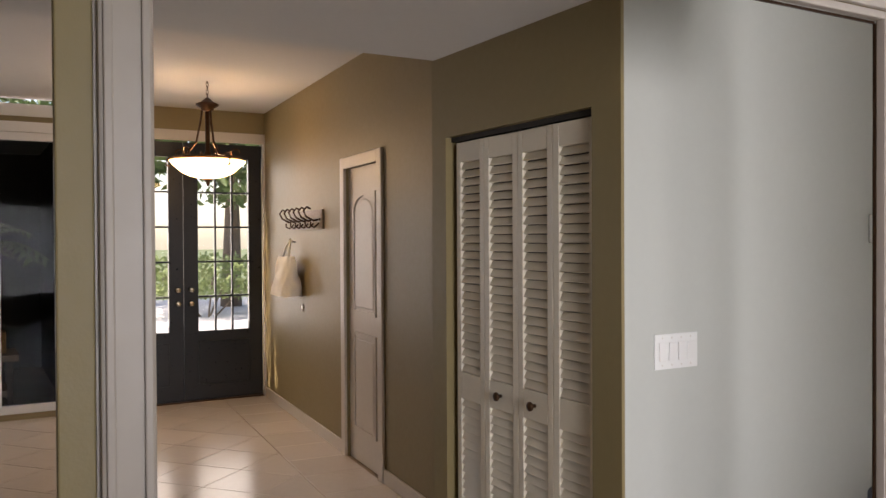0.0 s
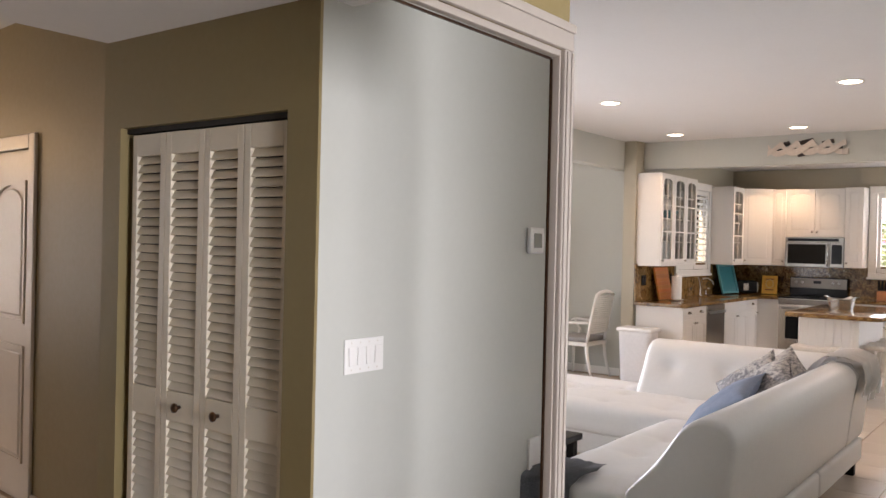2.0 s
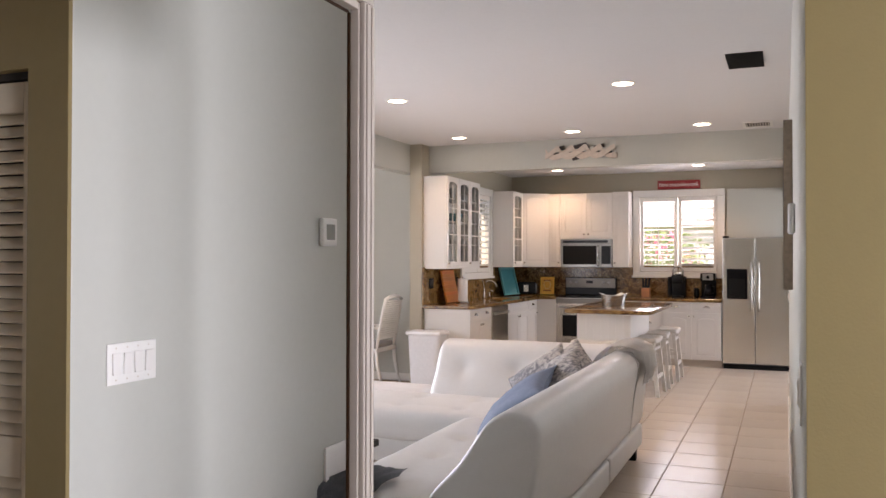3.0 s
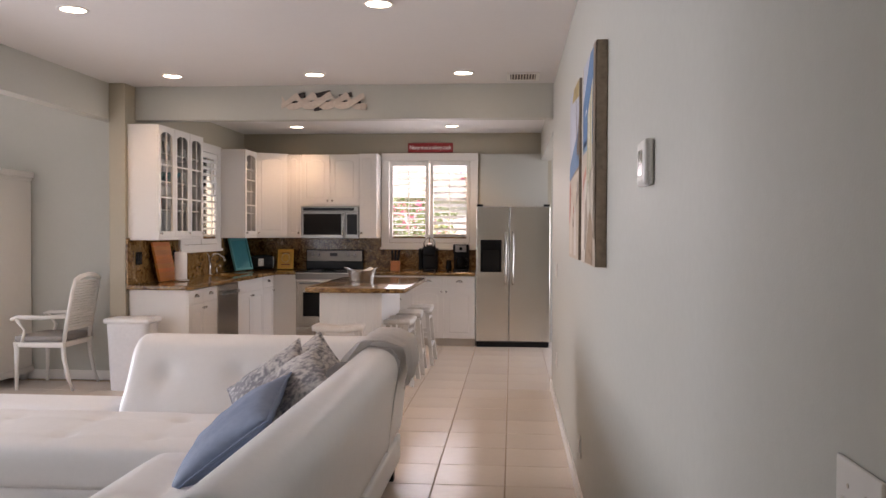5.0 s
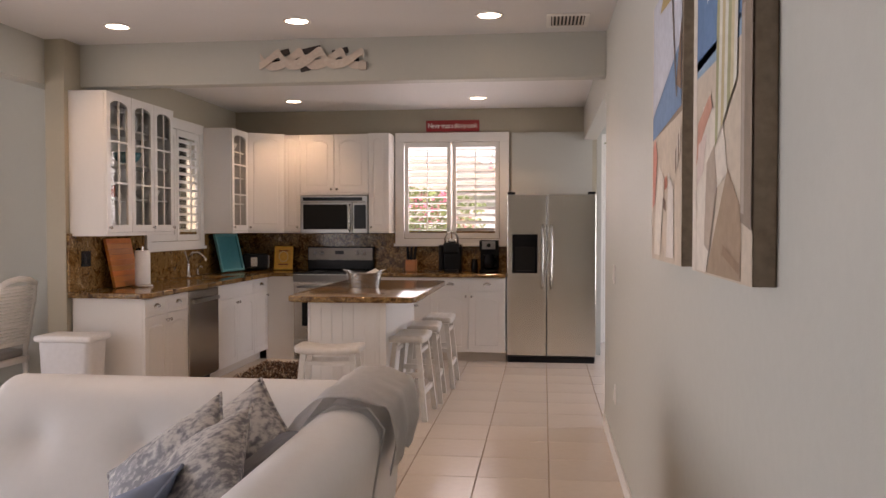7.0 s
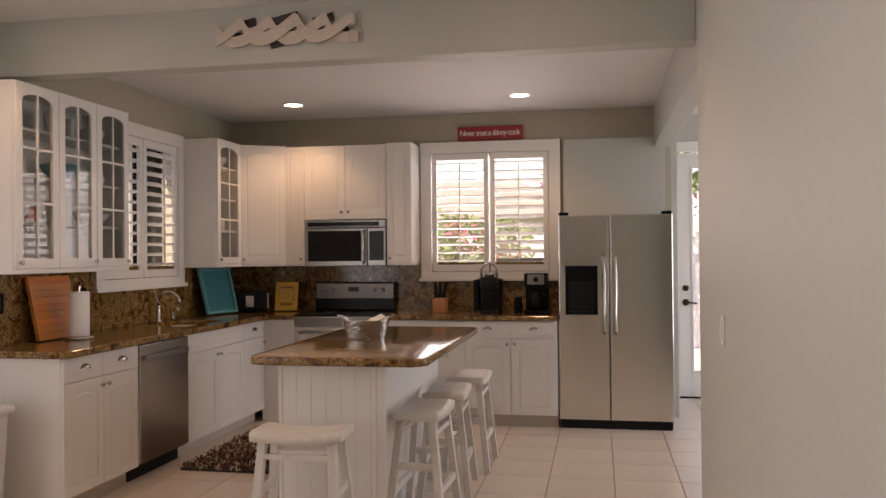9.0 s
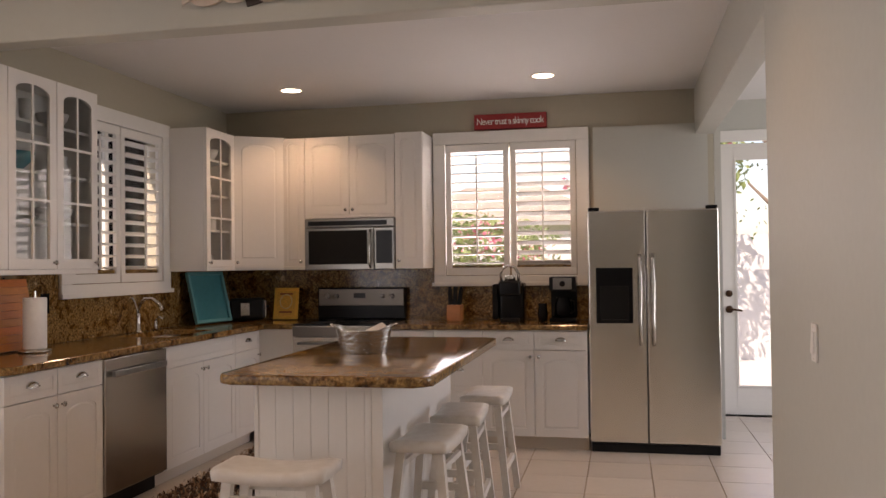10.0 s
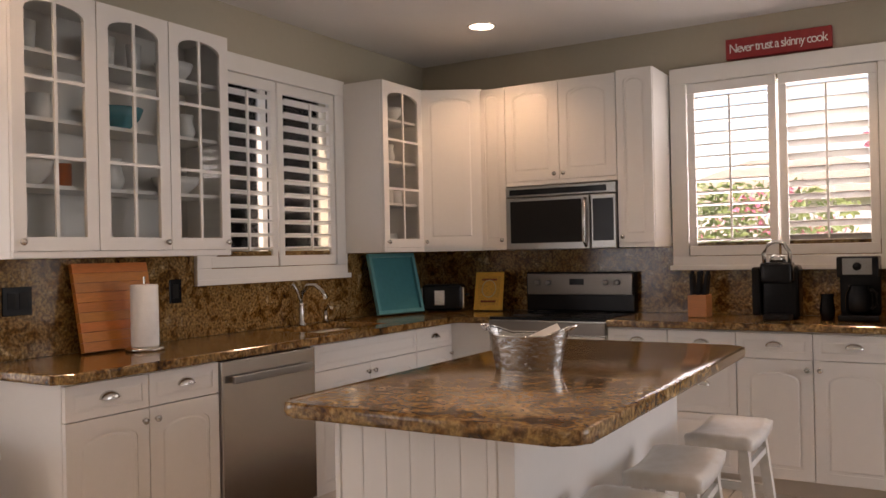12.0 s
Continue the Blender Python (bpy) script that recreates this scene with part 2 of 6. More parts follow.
struct("ceiling_passage", box(-1.3, 0.95, -9.90, -8.401, 2.79, 2.85), M_ceil)
struct("ceiling_landing", box(-0.37, 4.2, -15.0, -9.901, 2.79, 2.85), M_ceil)
struct("wall_partition", box(-0.275, -0.25, -11.7345, -9.768, 2.125, 2.789, 0.006), M_tan, "tan painted wall above the cased opening")
# breakfast nook
wall_with_holes("wall_nook_north", "y", 1.6, 1.75, 0.95, 4.2, -0.006, 2.9, [(1.10, 2.0, 0.0, 2.45)], M_wall)
struct("wall_nook_west", box(0.952, 1.0, 0.60, 1.6, -0.006, 2.9), M_wall)
wall_with_holes("wall_nook_east", "x", 4.05, 4.2, -9.7, 1.6, -0.006, 2.9, [(-2.0, 0.8, 0.4, 2.4)], M_wall)
struct("ceiling_nook", box(0.95, 4.2, -9.7, 1.75, 2.79, 2.85), M_ceil)
# foyer
HALL = pose(-6.97, -9.31, 0, 0, 0, -5.1)


def hall_box(u0, u1, v0, v1, z0, z1, bev=0.0):
    return xform(box(u0, u1, v0, v1, z0, z1, bev), HALL)


def hall_wall():
    bm = bmesh.new()
    for a, b, z0, z1 in ((-0.1, 2.545, 0, 2.86), (2.545, 3.215, 2.05, 2.86), (3.215, 4.75, 0, 2.86)):
        bx(bm, a, b, 0, 0.12, z0 - 0.006, z1)
    return xform(bm, HALL)


struct("wall_hall", hall_wall(), M_tan, "tan painted entry hall wall")
wall_with_holes("wall_closet", "y", -9.96, -9.83, -2.42, -1.101, -0.006, 2.8, [(-2.29, -1.255, 0.0, 2.01)], M_tan, "tan painted wall round the louvred closet")
struct("wall_closet_return", box(-2.42, -2.30, -9.83, -9.70, -0.006, 2.8), M_tan)
struct("closet_back", box(-2.30, -1.27, -9.4, -9.35, -0.006, 2.8), M_tan)
wall_with_holes("wall_entry", "x", -7.15, -7.0, -15.0, -9.0, -0.006, 2.86, [(-10.90, -9.31, 0.0, 2.50), (-13.03, -11.08, 0.05, 2.48), (-13.03, -11.08, 2.62, 2.80)], M_tan)
struct("wall_foyer_south", box(-7.15, 4.2, -15.15, -15.0, -0.006, 3.0), M_tan)
wall_with_holes("wall_landing_east", "x", 4.05, 4.2, -15.0, -9.7, -0.006, 2.85, [(-12.0, -9.9, 0.4, 2.4)], M_tan)
struct("ceiling_foyer", box(-7.15, -2.40, -15.1, -9.0, 2.79, 2.86), M_ceil, "smooth white entry hall ceiling")
struct("ceiling_foyer_low", box(-2.40, -0.277, -15.1, -9.80, 2.385, 2.86), M_ceil, "lower white ceiling before the passage")

# ---- kitchen parts ----
def arch_loop(x0, x1, z0, z1, rise, n=10):
    """An outline with a segmental arch on top, anticlockwise from the lower left."""
    pts = [(x0, z0), (x1, z0), (x1, z1 - rise)]
    for i in range(1, n):
        a = math.pi * i / n
        pts.append(((x0 + x1) / 2 + (x1 - x0) / 2 * math.cos(a), z1 - rise + rise * math.sin(a)))
    pts.append((x0, z1 - rise))
    return pts


def front_frame(w, h, rail, rise, t, depth, through=False):
    """A door front with a sunk or open field: x 0..w, z 0..h, its face at y = -t."""
    n = 10
    bm = bmesh.new()
    inner = arch_loop(rail, w - rail, rail, h - rail, rise, n)
    outer = [(0, 0), (w, 0), (w, h)] + [(w - w * i / n, h) for i in range(1, n)] + [(0, h)]
    yb = 0 if through else -t + depth
    io, ii, ib, ob = ([bm.verts.new((x, y, z)) for x, z in lp] for lp, y in ((outer, -t), (inner, -t), (inner, yb), (outer, 0)))
    k = len(inner)
    for i in range(k):
        j = (i + 1) % k
        bm.faces.new((io[i], io[j], ii[j], ii[i]))
        bm.faces.new((ii[i], ii[j], ib[j], ib[i]))
        bm.faces.new((ob[j], ob[i], io[i], io[j])[::-1])
        if through:
            bm.faces.new((ib[i], ib[j], ob[j], ob[i]))
    if not through:
        bm.faces.new(ib)
        bm.faces.new(ob[::-1])
    return bm


def raised_field(bm, w, h, rail, rise, t, gap=0.012, lift=0.0035, base=0.0045):
    g = rail + gap
    a = arch_loop(g, w - g, g, h - g, rise, 10)
    b = arch_loop(g + 0.008, w - g - 0.008, g + 0.008, h - g - 0.008, rise * 0.97, 10)
    va = [bm.verts.new((x, -t + base, z)) for x, z in a]
    vb = [bm.verts.new((x, -t + base - lift, z)) for x, z in b]
    for i in range(len(a)):
        j = (i + 1) % len(a)
        bm.faces.new((va[i], va[j], vb[j], vb[i]))
    bm.faces.new(vb)
    return bm


def knob(parent, x, y, z, material=None, r=0.014):
    bm = xform(lathe([(0.006, 0), (0.006, 0.010), (r, 0.016), (r * 0.95, 0.022), (r * 0.4, 0.026)], 12), pose(x, y, z, 90))
    return part("knob", bm, material or M_chrome, parent, "small round metal knob", True)


def cup_pull(parent, x, y, z):
    bm = bmesh.new()
    rows = []
    for i in range(9):
        a = math.pi * i / 8
        rows.append([bm.verts.new((x + 0.044 * math.cos(a), y - 0.026 * math.sin(b) * math.sin(a) ** 0.5, z + 0.030 * math.sin(a) * math.cos(b) - 0.004)) for b in [math.pi / 2 * k / 5 for k in range(6)]])
    for p, q in zip(rows, rows[1:]):
        for k in range(5):
            bm.faces.new((p[k], q[k], q[k + 1], p[k + 1]))
    return part("cup_pull", bm, M_chrome, parent, "brushed nickel cup pull", True)


def add_door(cab, x0, x1, z0, z1, hinge="left", glazed=False, rise=0.045, knob_low=True, y=0.0, knobs=True):
    w, h, t = x1 - x0 - 0.003, z1 - z0 - 0.003, 0.02
    rail = min(0.055, w * 0.2)
    rise = min(rise, w * 0.16)
    bm = front_frame(w, h, rail, rise, t, 0.005, glazed)
    if not glazed and w > 0.12:
        raised_field(bm, w, h, rail, rise, t)
    d = part("door", xform(bm, Matrix.Translation((x0, y, z0))), M_cab, cab, "white glazed door" if glazed else "white arched panel door")
    if glazed:
        inner = arch_loop(rail, w - rail, rail, h - rail, rise, 10)
        g = bmesh.new()
        g.faces.new([g.verts.new((x0 + px, y - 0.008, z0 + pz)) for px, pz in inner])
        part("pane", g, M_gdark, d, "clear glass").visible_shadow = False
        part("muntin", box(x0 + w / 2 - 0.007, x0 + w / 2 + 0.007, y - 0.0195, y - 0.009, z0 + rail, z0 + h - rail), M_cab, d)
        for f in (0.34, 0.67):
            zz = z0 + rail + (h - 2 * rail) * f
            part("muntin", box(x0 + rail, x0 + w - rail, y - 0.019, y - 0.0092, zz - 0.007, zz + 0.007), M_cab, d)
    if knobs:
        kx = x1 - 0.03 if hinge == "left" else x0 + 0.03
        knob(d, kx, y - t, z0 + 0.035 if knob_low else z1 - 0.05)
    return d


def add_drawer(cab, x0, x1, z0, z1, pull=True, y=0.0):
    w, h = x1 - x0 - 0.003, z1 - z0 - 0.003
    rail = 0.03 if h > 0.13 else 0.022
    bm = front_frame(w, h, rail, 0.001, 0.02, 0.003)
    raised_field(bm, w, h, rail, 0.001, 0.02, 0.006, 0.0018, 0.0027)
    d = part("drawer", xform(bm, Matrix.Translation((x0, y, z0))), M_cab, cab, "white drawer front")
    if pull:
        cup_pull(d, (x0 + x1) / 2, y - 0.02, (z0 + z1) / 2)
    return d


def carcass(cab, w, d, h, shelves=(), toe=0.0, closed=True):
    """The body of a cabinet: x 0..w, y 0..d, z 0..h."""
    bm = bmesh.new()
    if closed:
        bx(bm, 0, w, 0.001, d, toe, h)
    else:
        part("side_panel", box(0, 0.018, 0.001, d, 0, h), M_cab, cab)
        part("side_panel", box(w - 0.018, w, 0.001, d, 0, h), M_cab, cab)
        part("bottom_panel", box(0.018, w - 0.018, 0.001, d, 0, 0.02), M_cab, cab)
        part("top_panel", box(0.018, w - 0.018, 0.001, d, h - 0.02, h), M_cab, cab)
        bx(bm, 0.018, w - 0.018, d - 0.01, d, 0.02, h - 0.02)
    part("body" if closed else "back_panel", bm, M_cab, cab, "white cabinet body" if closed else "")
    for z in shelves:
        part("shelf", box(0.019, w - 0.019, 0.02, d - 0.011, z, z + 0.016), M_cab, cab, "white shelf")
    if toe:
        part("toe_kick", box(0, w, 0.07, 0.085, 0, toe), M_casing, cab, "cream toe kick board")


def base_unit(m, w, d, doors=0, drawers=0, label="", hinge=("left", "right"), stack=False, dummy=False):
    cab = thing("base_cabinet", m, label, "kitchen cabinet", "kitchen cabinets")
    carcass(cab, w, d, 0.878, toe=0.10)
    if stack:
        for a, b in ((0.105, 0.42), (0.422, 0.735), (0.737, 0.872)):
            add_drawer(cab, 0.002, w, a, b)
        return cab
    n = max(drawers, 1)
    if drawers:
        for i in range(n):
            add_drawer(cab, w * i / n + 0.002, w * (i + 1) / n, 0.737, 0.872, pull=not dummy)
    top = 0.735 if drawers else 0.868
    for i in range(doors):
        add_door(cab, w * i / doors + 0.002, w * (i + 1) / doors, 0.105, top, hinge[i % 2], knob_low=False)
    return cab


def wall_unit(m, w, d, h, doors=1, glazed=False, label="", hinge=("left", "right"), shelves=(), splits=None):
    cab = thing("wall_cabinet", m, label, "kitchen cabinet", "kitchen cabinets")
    carcass(cab, w, d, h, shelves, closed=not glazed)
    splits = splits or [w * i / doors for i in range(doors + 1)]
    for i in range(doors):
        add_door(cab, splits[i] + 0.002, splits[i + 1], 0.03, h, hinge[i % len(hinge)], glazed)
    part("light_rail", box(0, w, -0.018, 0.0, 0.0, 0.028, 0.004), M_cab, cab)
    return cab


EAST = 90  # turned so that the front looks to +x

# wall cabinets
wall_unit(pose(-2.85, -2.81, 1.34, 0, 0, EAST), 1.13, 0.278, 1.08, 3, True, "tall white wall cabinet with three arched glass doors and dishes", ("right", "left", "left"), (0.28, 0.55, 0.82), [0, 0.38, 0.76, 1.13])
corner = wall_unit(pose(-2.80, -0.43, 1.34, 0, 0, EAST), 0.46, 0.328, 1.08, 1, True, "narrow white wall cabinet with one glass door and cups", ("right",), (0.30, 0.57, 0.84))


def corner_unit():
    cab = thing("wall_cabinet", pose(-3.13, 0.6, 1.34), "white corner wall cabinet with a slanting door", "kitchen cabinet", "kitchen cabinets")
    bm = bmesh.new()
    pts = [(0.002, -0.002), (0.002, -0.565), (0.33, -0.565), (0.68, -0.362), (0.68, -0.002)]
    lo, hi = ([bm.verts.new((x, y, z)) for x, y in pts] for z in (0, 1.08))
    bm.faces.new(lo[::-1])
    bm.faces.new(hi)
    for i in range(5):
        bm.faces.new((lo[i], lo[(i + 1) % 5], hi[(i + 1) % 5], hi[i]))
    part("body", bm, M_cab, cab, "white five-sided cabinet body")
    w = math.hypot(0.35, 0.203)
    d = thing("slanted_front", pose(0.33, -0.566, 0, 0, 0, math.degrees(math.atan2(0.203, 0.35))), "", "")
    d.parent = cab
    dd = add_door(d, 0.002, w, 0.03, 1.08, "right")
    dd.parent = cab
    dd.matrix_basis = d.matrix_basis.copy()
    bpy.data.objects.remove(d)
    return cab


corner_unit()
wall_unit(pose(-2.449, 0.24, 1.34), 0.188, 0.358, 1.07, 1, False, "narrow white wall cabinet beside the microwave", ("left",))
over = wall_unit(pose(-2.26, 0.24, 1.752), 0.755, 0.358, 0.658, 2, False, "white two-door wall cabinet above the microwave", ("left", "right"))
wall_unit(pose(-1.504, 0.24, 1.34), 0.224, 0.358, 1.08, 1, False, "narrow white wall cabinet beside the window", ("right",))

# base cabinets
base_unit(pose(-2.57, -2.80, 0, 0, 0, EAST), 0.75, 0.55, 2, 2, "white base cabinet with two drawers at the counter end")
base_unit(pose(-2.57, -1.40, 0, 0, 0, EAST), 0.95, 0.55, 2, 1, "white sink cabinet with a false drawer front", dummy=True)
base_unit(pose(-2.57, -0.449, 0, 0, 0, EAST), 0.42, 0.55, 1, 1, "white base cabinet with drawer in the corner", ("left",))
tagged(obj("filler_panel", box(-2.568, -2.265, -0.03, 0.02, 0.0, 0.878), M_cab), "plain white filler panel next to the range", "kitchen cabinet")
base_unit(pose(-1.50, 0.0, 0), 0.35, 0.59, 1, 1, "single white base cabinet beside the range", ("left",))
base_unit(pose(-1.149, 0.0, 0), 0.37, 0.59, label="white base cabinet with a stack of three drawers", stack=True)
base_unit(pose(-0.778, 0.0, 0), 0.765, 0.59, 2, 2, "white base cabinet with two drawers above two doors", ("left", "right"))


def poly_slab(pts, z0, z1, bev=0.012):
    bm = bmesh.new()
    lo, hi = ([bm.verts.new((x, y, z)) for x, y in pts] for z in (z0, z1))
    n = len(pts)
    bm.faces.new(lo[::-1])
    bm.faces.new(hi)
    for i in range(n):
        bm.faces.new((lo[i], lo[(i + 1) % n], hi[(i + 1) % n], hi[i]))
    es = [e for e in bm.edges if abs(e.verts[0].co.z - e.verts[1].co.z) < 1e-6]
    bmesh.ops.bevel(bm, geom=es, offset=bev, segments=3, profile=0.6, affect='EDGES')
    return bm


def round_corners(x0, x1, y0, y1, r, n=5):
    pts = []
    for cx, cy, a0 in ((x1 - r, y1 - r, 0), (x0 + r, y1 - r, 90), (x0 + r, y0 + r, 180), (x1 - r, y0 + r, 270)):
        pts += [(cx + r * math.cos(radians(a0 + 90 * i / n)), cy + r * math.sin(radians(a0 + 90 * i / n))) for i in range(n + 1)]
    return pts


# worktops
def worktop():
    top = thing("worktop", pose(0, 0, 0), "polished brown granite worktop over the white base cabinets", "worktop")
    c = 0.03
    sx0, sx1, sy0, sy1 = -3.02, -2.64, -1.22, -0.62
    bm = poly_slab([(-3.128, -2.85), (-2.56, -2.85), (-2.50, -2.79), (-2.50, sy0), (-3.128, sy0)], 0.88, 0.92)
    part("slab", bm, M_gran, top, "brown granite slab")
    part("slab", poly_slab([(-3.128, sy0 + .001), (sx0, sy0 + .001), (sx0, sy1), (-3.128, sy1)], 0.88, 0.92, 0.002), M_gran, top)
    part("slab", poly_slab([(sx1, sy0 + .001), (-2.50, sy0 + .001), (-2.50, sy1), (sx1, sy1)], 0.88, 0.92, 0.002), M_gran, top)
    part("slab", poly_slab([(-3.128, sy1 + .001), (-2.50, sy1 + .001), (-2.50, -0.06), (-2.265, -0.06), (-2.265, 0.597), (-3.128, 0.597)], 0.88, 0.92), M_gran, top)
    part("slab", poly_slab([(-1.498, -0.045), (-0.008, -0.045), (-0.008, 0.597), (-1.498, 0.597)], 0.88, 0.92), M_gran, top)
    return top


worktop()
struct("backsplash_west", box(-3.128, -3.108, -2.855, 0.598, 0.921, 1.36, 0.002), M_gran, "brown granite backsplash")
struct("backsplash_north", box(-3.106, 0.0, 0.578, 0.598, 0.921, 1.36, 0.002), M_gran, "brown granite backsplash")

sink = thing("sink", pose(-2.83, -0.92, 0.70), "sunken dark steel kitchen sink in the granite top", "sink")
part("basin", box(-0.185, 0.185, -0.295, 0.295, 0, 0.01), M_steelh, sink)
for a in ((-0.19, -0.186, -0.3, 0.3), (0.186, 0.19, -0.3, 0.3), (-0.186, 0.186, -0.3, -0.296), (-0.186, 0.186, 0.296, 0.3)):
    part("side", box(*a, 0, 0.178), M_steelh, sink)


def faucet():
    f = thing("faucet", pose(-3.045, -0.92, 0.921), "brushed nickel kitchen faucet with an arched spout", "faucet")
    part("base", lathe([(0.028, 0), (0.028, 0.01), (0.018, 0.02), (0.016, 0.12), (0.018, 0.13)], 16), M_chrome, f, smooth=True)
    part("spout", tube([(0, 0, 0.12), (0.01, 0, 0.19), (0.05, 0, 0.235), (0.11, 0, 0.235), (0.16, 0, 0.20), (0.185, 0, 0.16)], 0.012, 12), M_chrome, f, smooth=True)
    part("handle", tube([(0, 0, 0.13), (0.0, -0.03, 0.20), (0.0, -0.07, 0.245)], 0.008, 8), M_chrome, f, smooth=True)
    g = thing("soap_dispenser", pose(-3.045, -0.70, 0.921), "small nickel soap dispenser beside the faucet", "soap dispenser")
    part("body", lathe([(0.018, 0), (0.014, 0.03), (0.012, 0.07)], 12), M_chrome, g, smooth=True)
    part("nozzle", tube([(0, 0, 0.07), (0.02, 0, 0.10), (0.06, 0, 0.085)], 0.008, 8), M_chrome, g, smooth=True)


faucet()


def dishwasher():
    d = thing("dishwasher", pose(-2.57, -2.045, 0, 0, 0, EAST), "stainless steel dishwasher with a long bar handle", "dishwasher")
    part("body", box(0.003, 0.64, 0.0, 0.56, 0.10, 0.875), M_blackm, d)
    part("door", box(0.004, 0.638, -0.028, -0.001, 0.115, 0.868, 0.006), M_steelm, d, "stainless front")
    part("handle", box(0.05, 0.59, -0.062, -0.05, 0.765, 0.80, 0.005), M_steelh, d, "flat steel bar handle")
    for x in (0.07, 0.55):
        part("handle_post", box(x, x + 0.02, -0.05, -0.028, 0.77, 0.795), M_steelh, d)
    part("toe_kick", box(0.003, 0.64, 0.06, 0.075, 0.0, 0.10), M_blackm, d, "black toe kick")


dishwasher()


def kitchen_range():
    r = thing("range", pose(-2.262, -0.03, 0), "stainless steel electric range with a black glass top", "stove")
    w = 0.76
    part("body", box(0, w, 0.0, 0.60, 0.03, 0.905), M_steel, r)
    part("cooktop", box(0.0, w, -0.02, 0.53, 0.906, 0.925, 0.004), M_black, r, "black glass cooktop")
    part("oven_door", box(0.005, w - 0.005, -0.035, -0.001, 0.22, 0.82, 0.006), M_steelm, r, "steel oven door")
    part("oven_window", box(0.10, w - 0.10, -0.038, -0.036, 0.36, 0.66), M_black, r, "dark oven window")
    part("drawer", box(0.005, w - 0.005, -0.03, -0.001, 0.05, 0.21, 0.004), M_steel, r)
    part("control_strip", box(0.0, w, -0.03, -0.001, 0.825, 0.90, 0.004), M_steeld, r)
    part("oven_handle", tube([(0.06, -0.075, 0.775), (w - 0.06, -0.075, 0.775)], 0.012, 10), M_steelh, r, smooth=True)
    for x in (0.07, w - 0.08):
        part("handle_post", box(x, x + 0.015, -0.07, -0.035, 0.765, 0.785), M_steelh, r)
    bg = part("backguard", box(0.0, w, 0.531, 0.60, 0.925, 1.185, 0.01), M_black, r, "black and steel backguard")
    part("control_panel", box(0.012, w - 0.012, 0.520, 0.530, 1.035, 1.175, 0.004), M_steeld, bg, "steel control panel")
    part("display", box(0.32, 0.42, 0.516, 0.519, 1.10, 1.14), M_black, bg, "dark display")
    for x in (0.09, 0.17, w - 0.19, w - 0.11):
        part("knob", xform(lathe([(0.019, 0), (0.017, 0.022), (0.006, 0.024)], 14), pose(x, 0.519, 1.115, 90)), M_steelh, bg, smooth=True)
    for x, y, rr in ((0.19, 0.14, 0.10), (0.57, 0.14, 0.08), (0.19, 0.40, 0.075), (0.57, 0.40, 0.10)):
        part("burner_ring", xform(lathe([(rr, 0), (rr, 0.0006), (rr * 0.97, 0.0008)], 28), pose(x, y, 0.9252)), M_blackm, r, "faint grey burner ring")


kitchen_range()


def microwave():
    m = thing("microwave", pose(-2.258, 0.215, 1.335), "stainless over-range microwave with a dark window", "microwave")
    w, h = 0.75, 0.41
    part("body", box(0, w, 0.012, 0.383, 0.0, h), M_blackm, m)
    part("vent_grille", box(0.0, w, -0.012, 0.011, h - 0.068, h, 0.006), M_steelh, m)
    part("vent_slot", box(0.03, w - 0.06, -0.0145, -0.0125, h - 0.055, h - 0.018), M_black, m, "black vent slot")
    d = part("door", box(0.0, w * 0.775, -0.014, 0.011, 0.0, h - 0.071, 0.008), M_steelh, m, "steel door")
    part("window", box(0.035, w * 0.775 - 0.055, -0.018, -0.0145, 0.045, h - 0.095, 0.002), M_blackm, d, "dark mesh window")
    part("handle", tube([(w * 0.735, -0.014, 0.02), (w * 0.735, -0.045, 0.05), (w * 0.735, -0.050, 0.16), (w * 0.735, -0.045, 0.28), (w * 0.735, -0.014, 0.315)], 0.011, 10), M_chrome, d, smooth=True)
    c = part("control_panel", box(w * 0.778, w, -0.014, 0.011, 0.0, h - 0.071, 0.008), M_steelh, m)
    part("keypad", box(w * 0.80, w - 0.018, -0.0175, -0.0145, 0.05, h - 0.10, 0.002), M_black, c, "black keypad")


microwave()


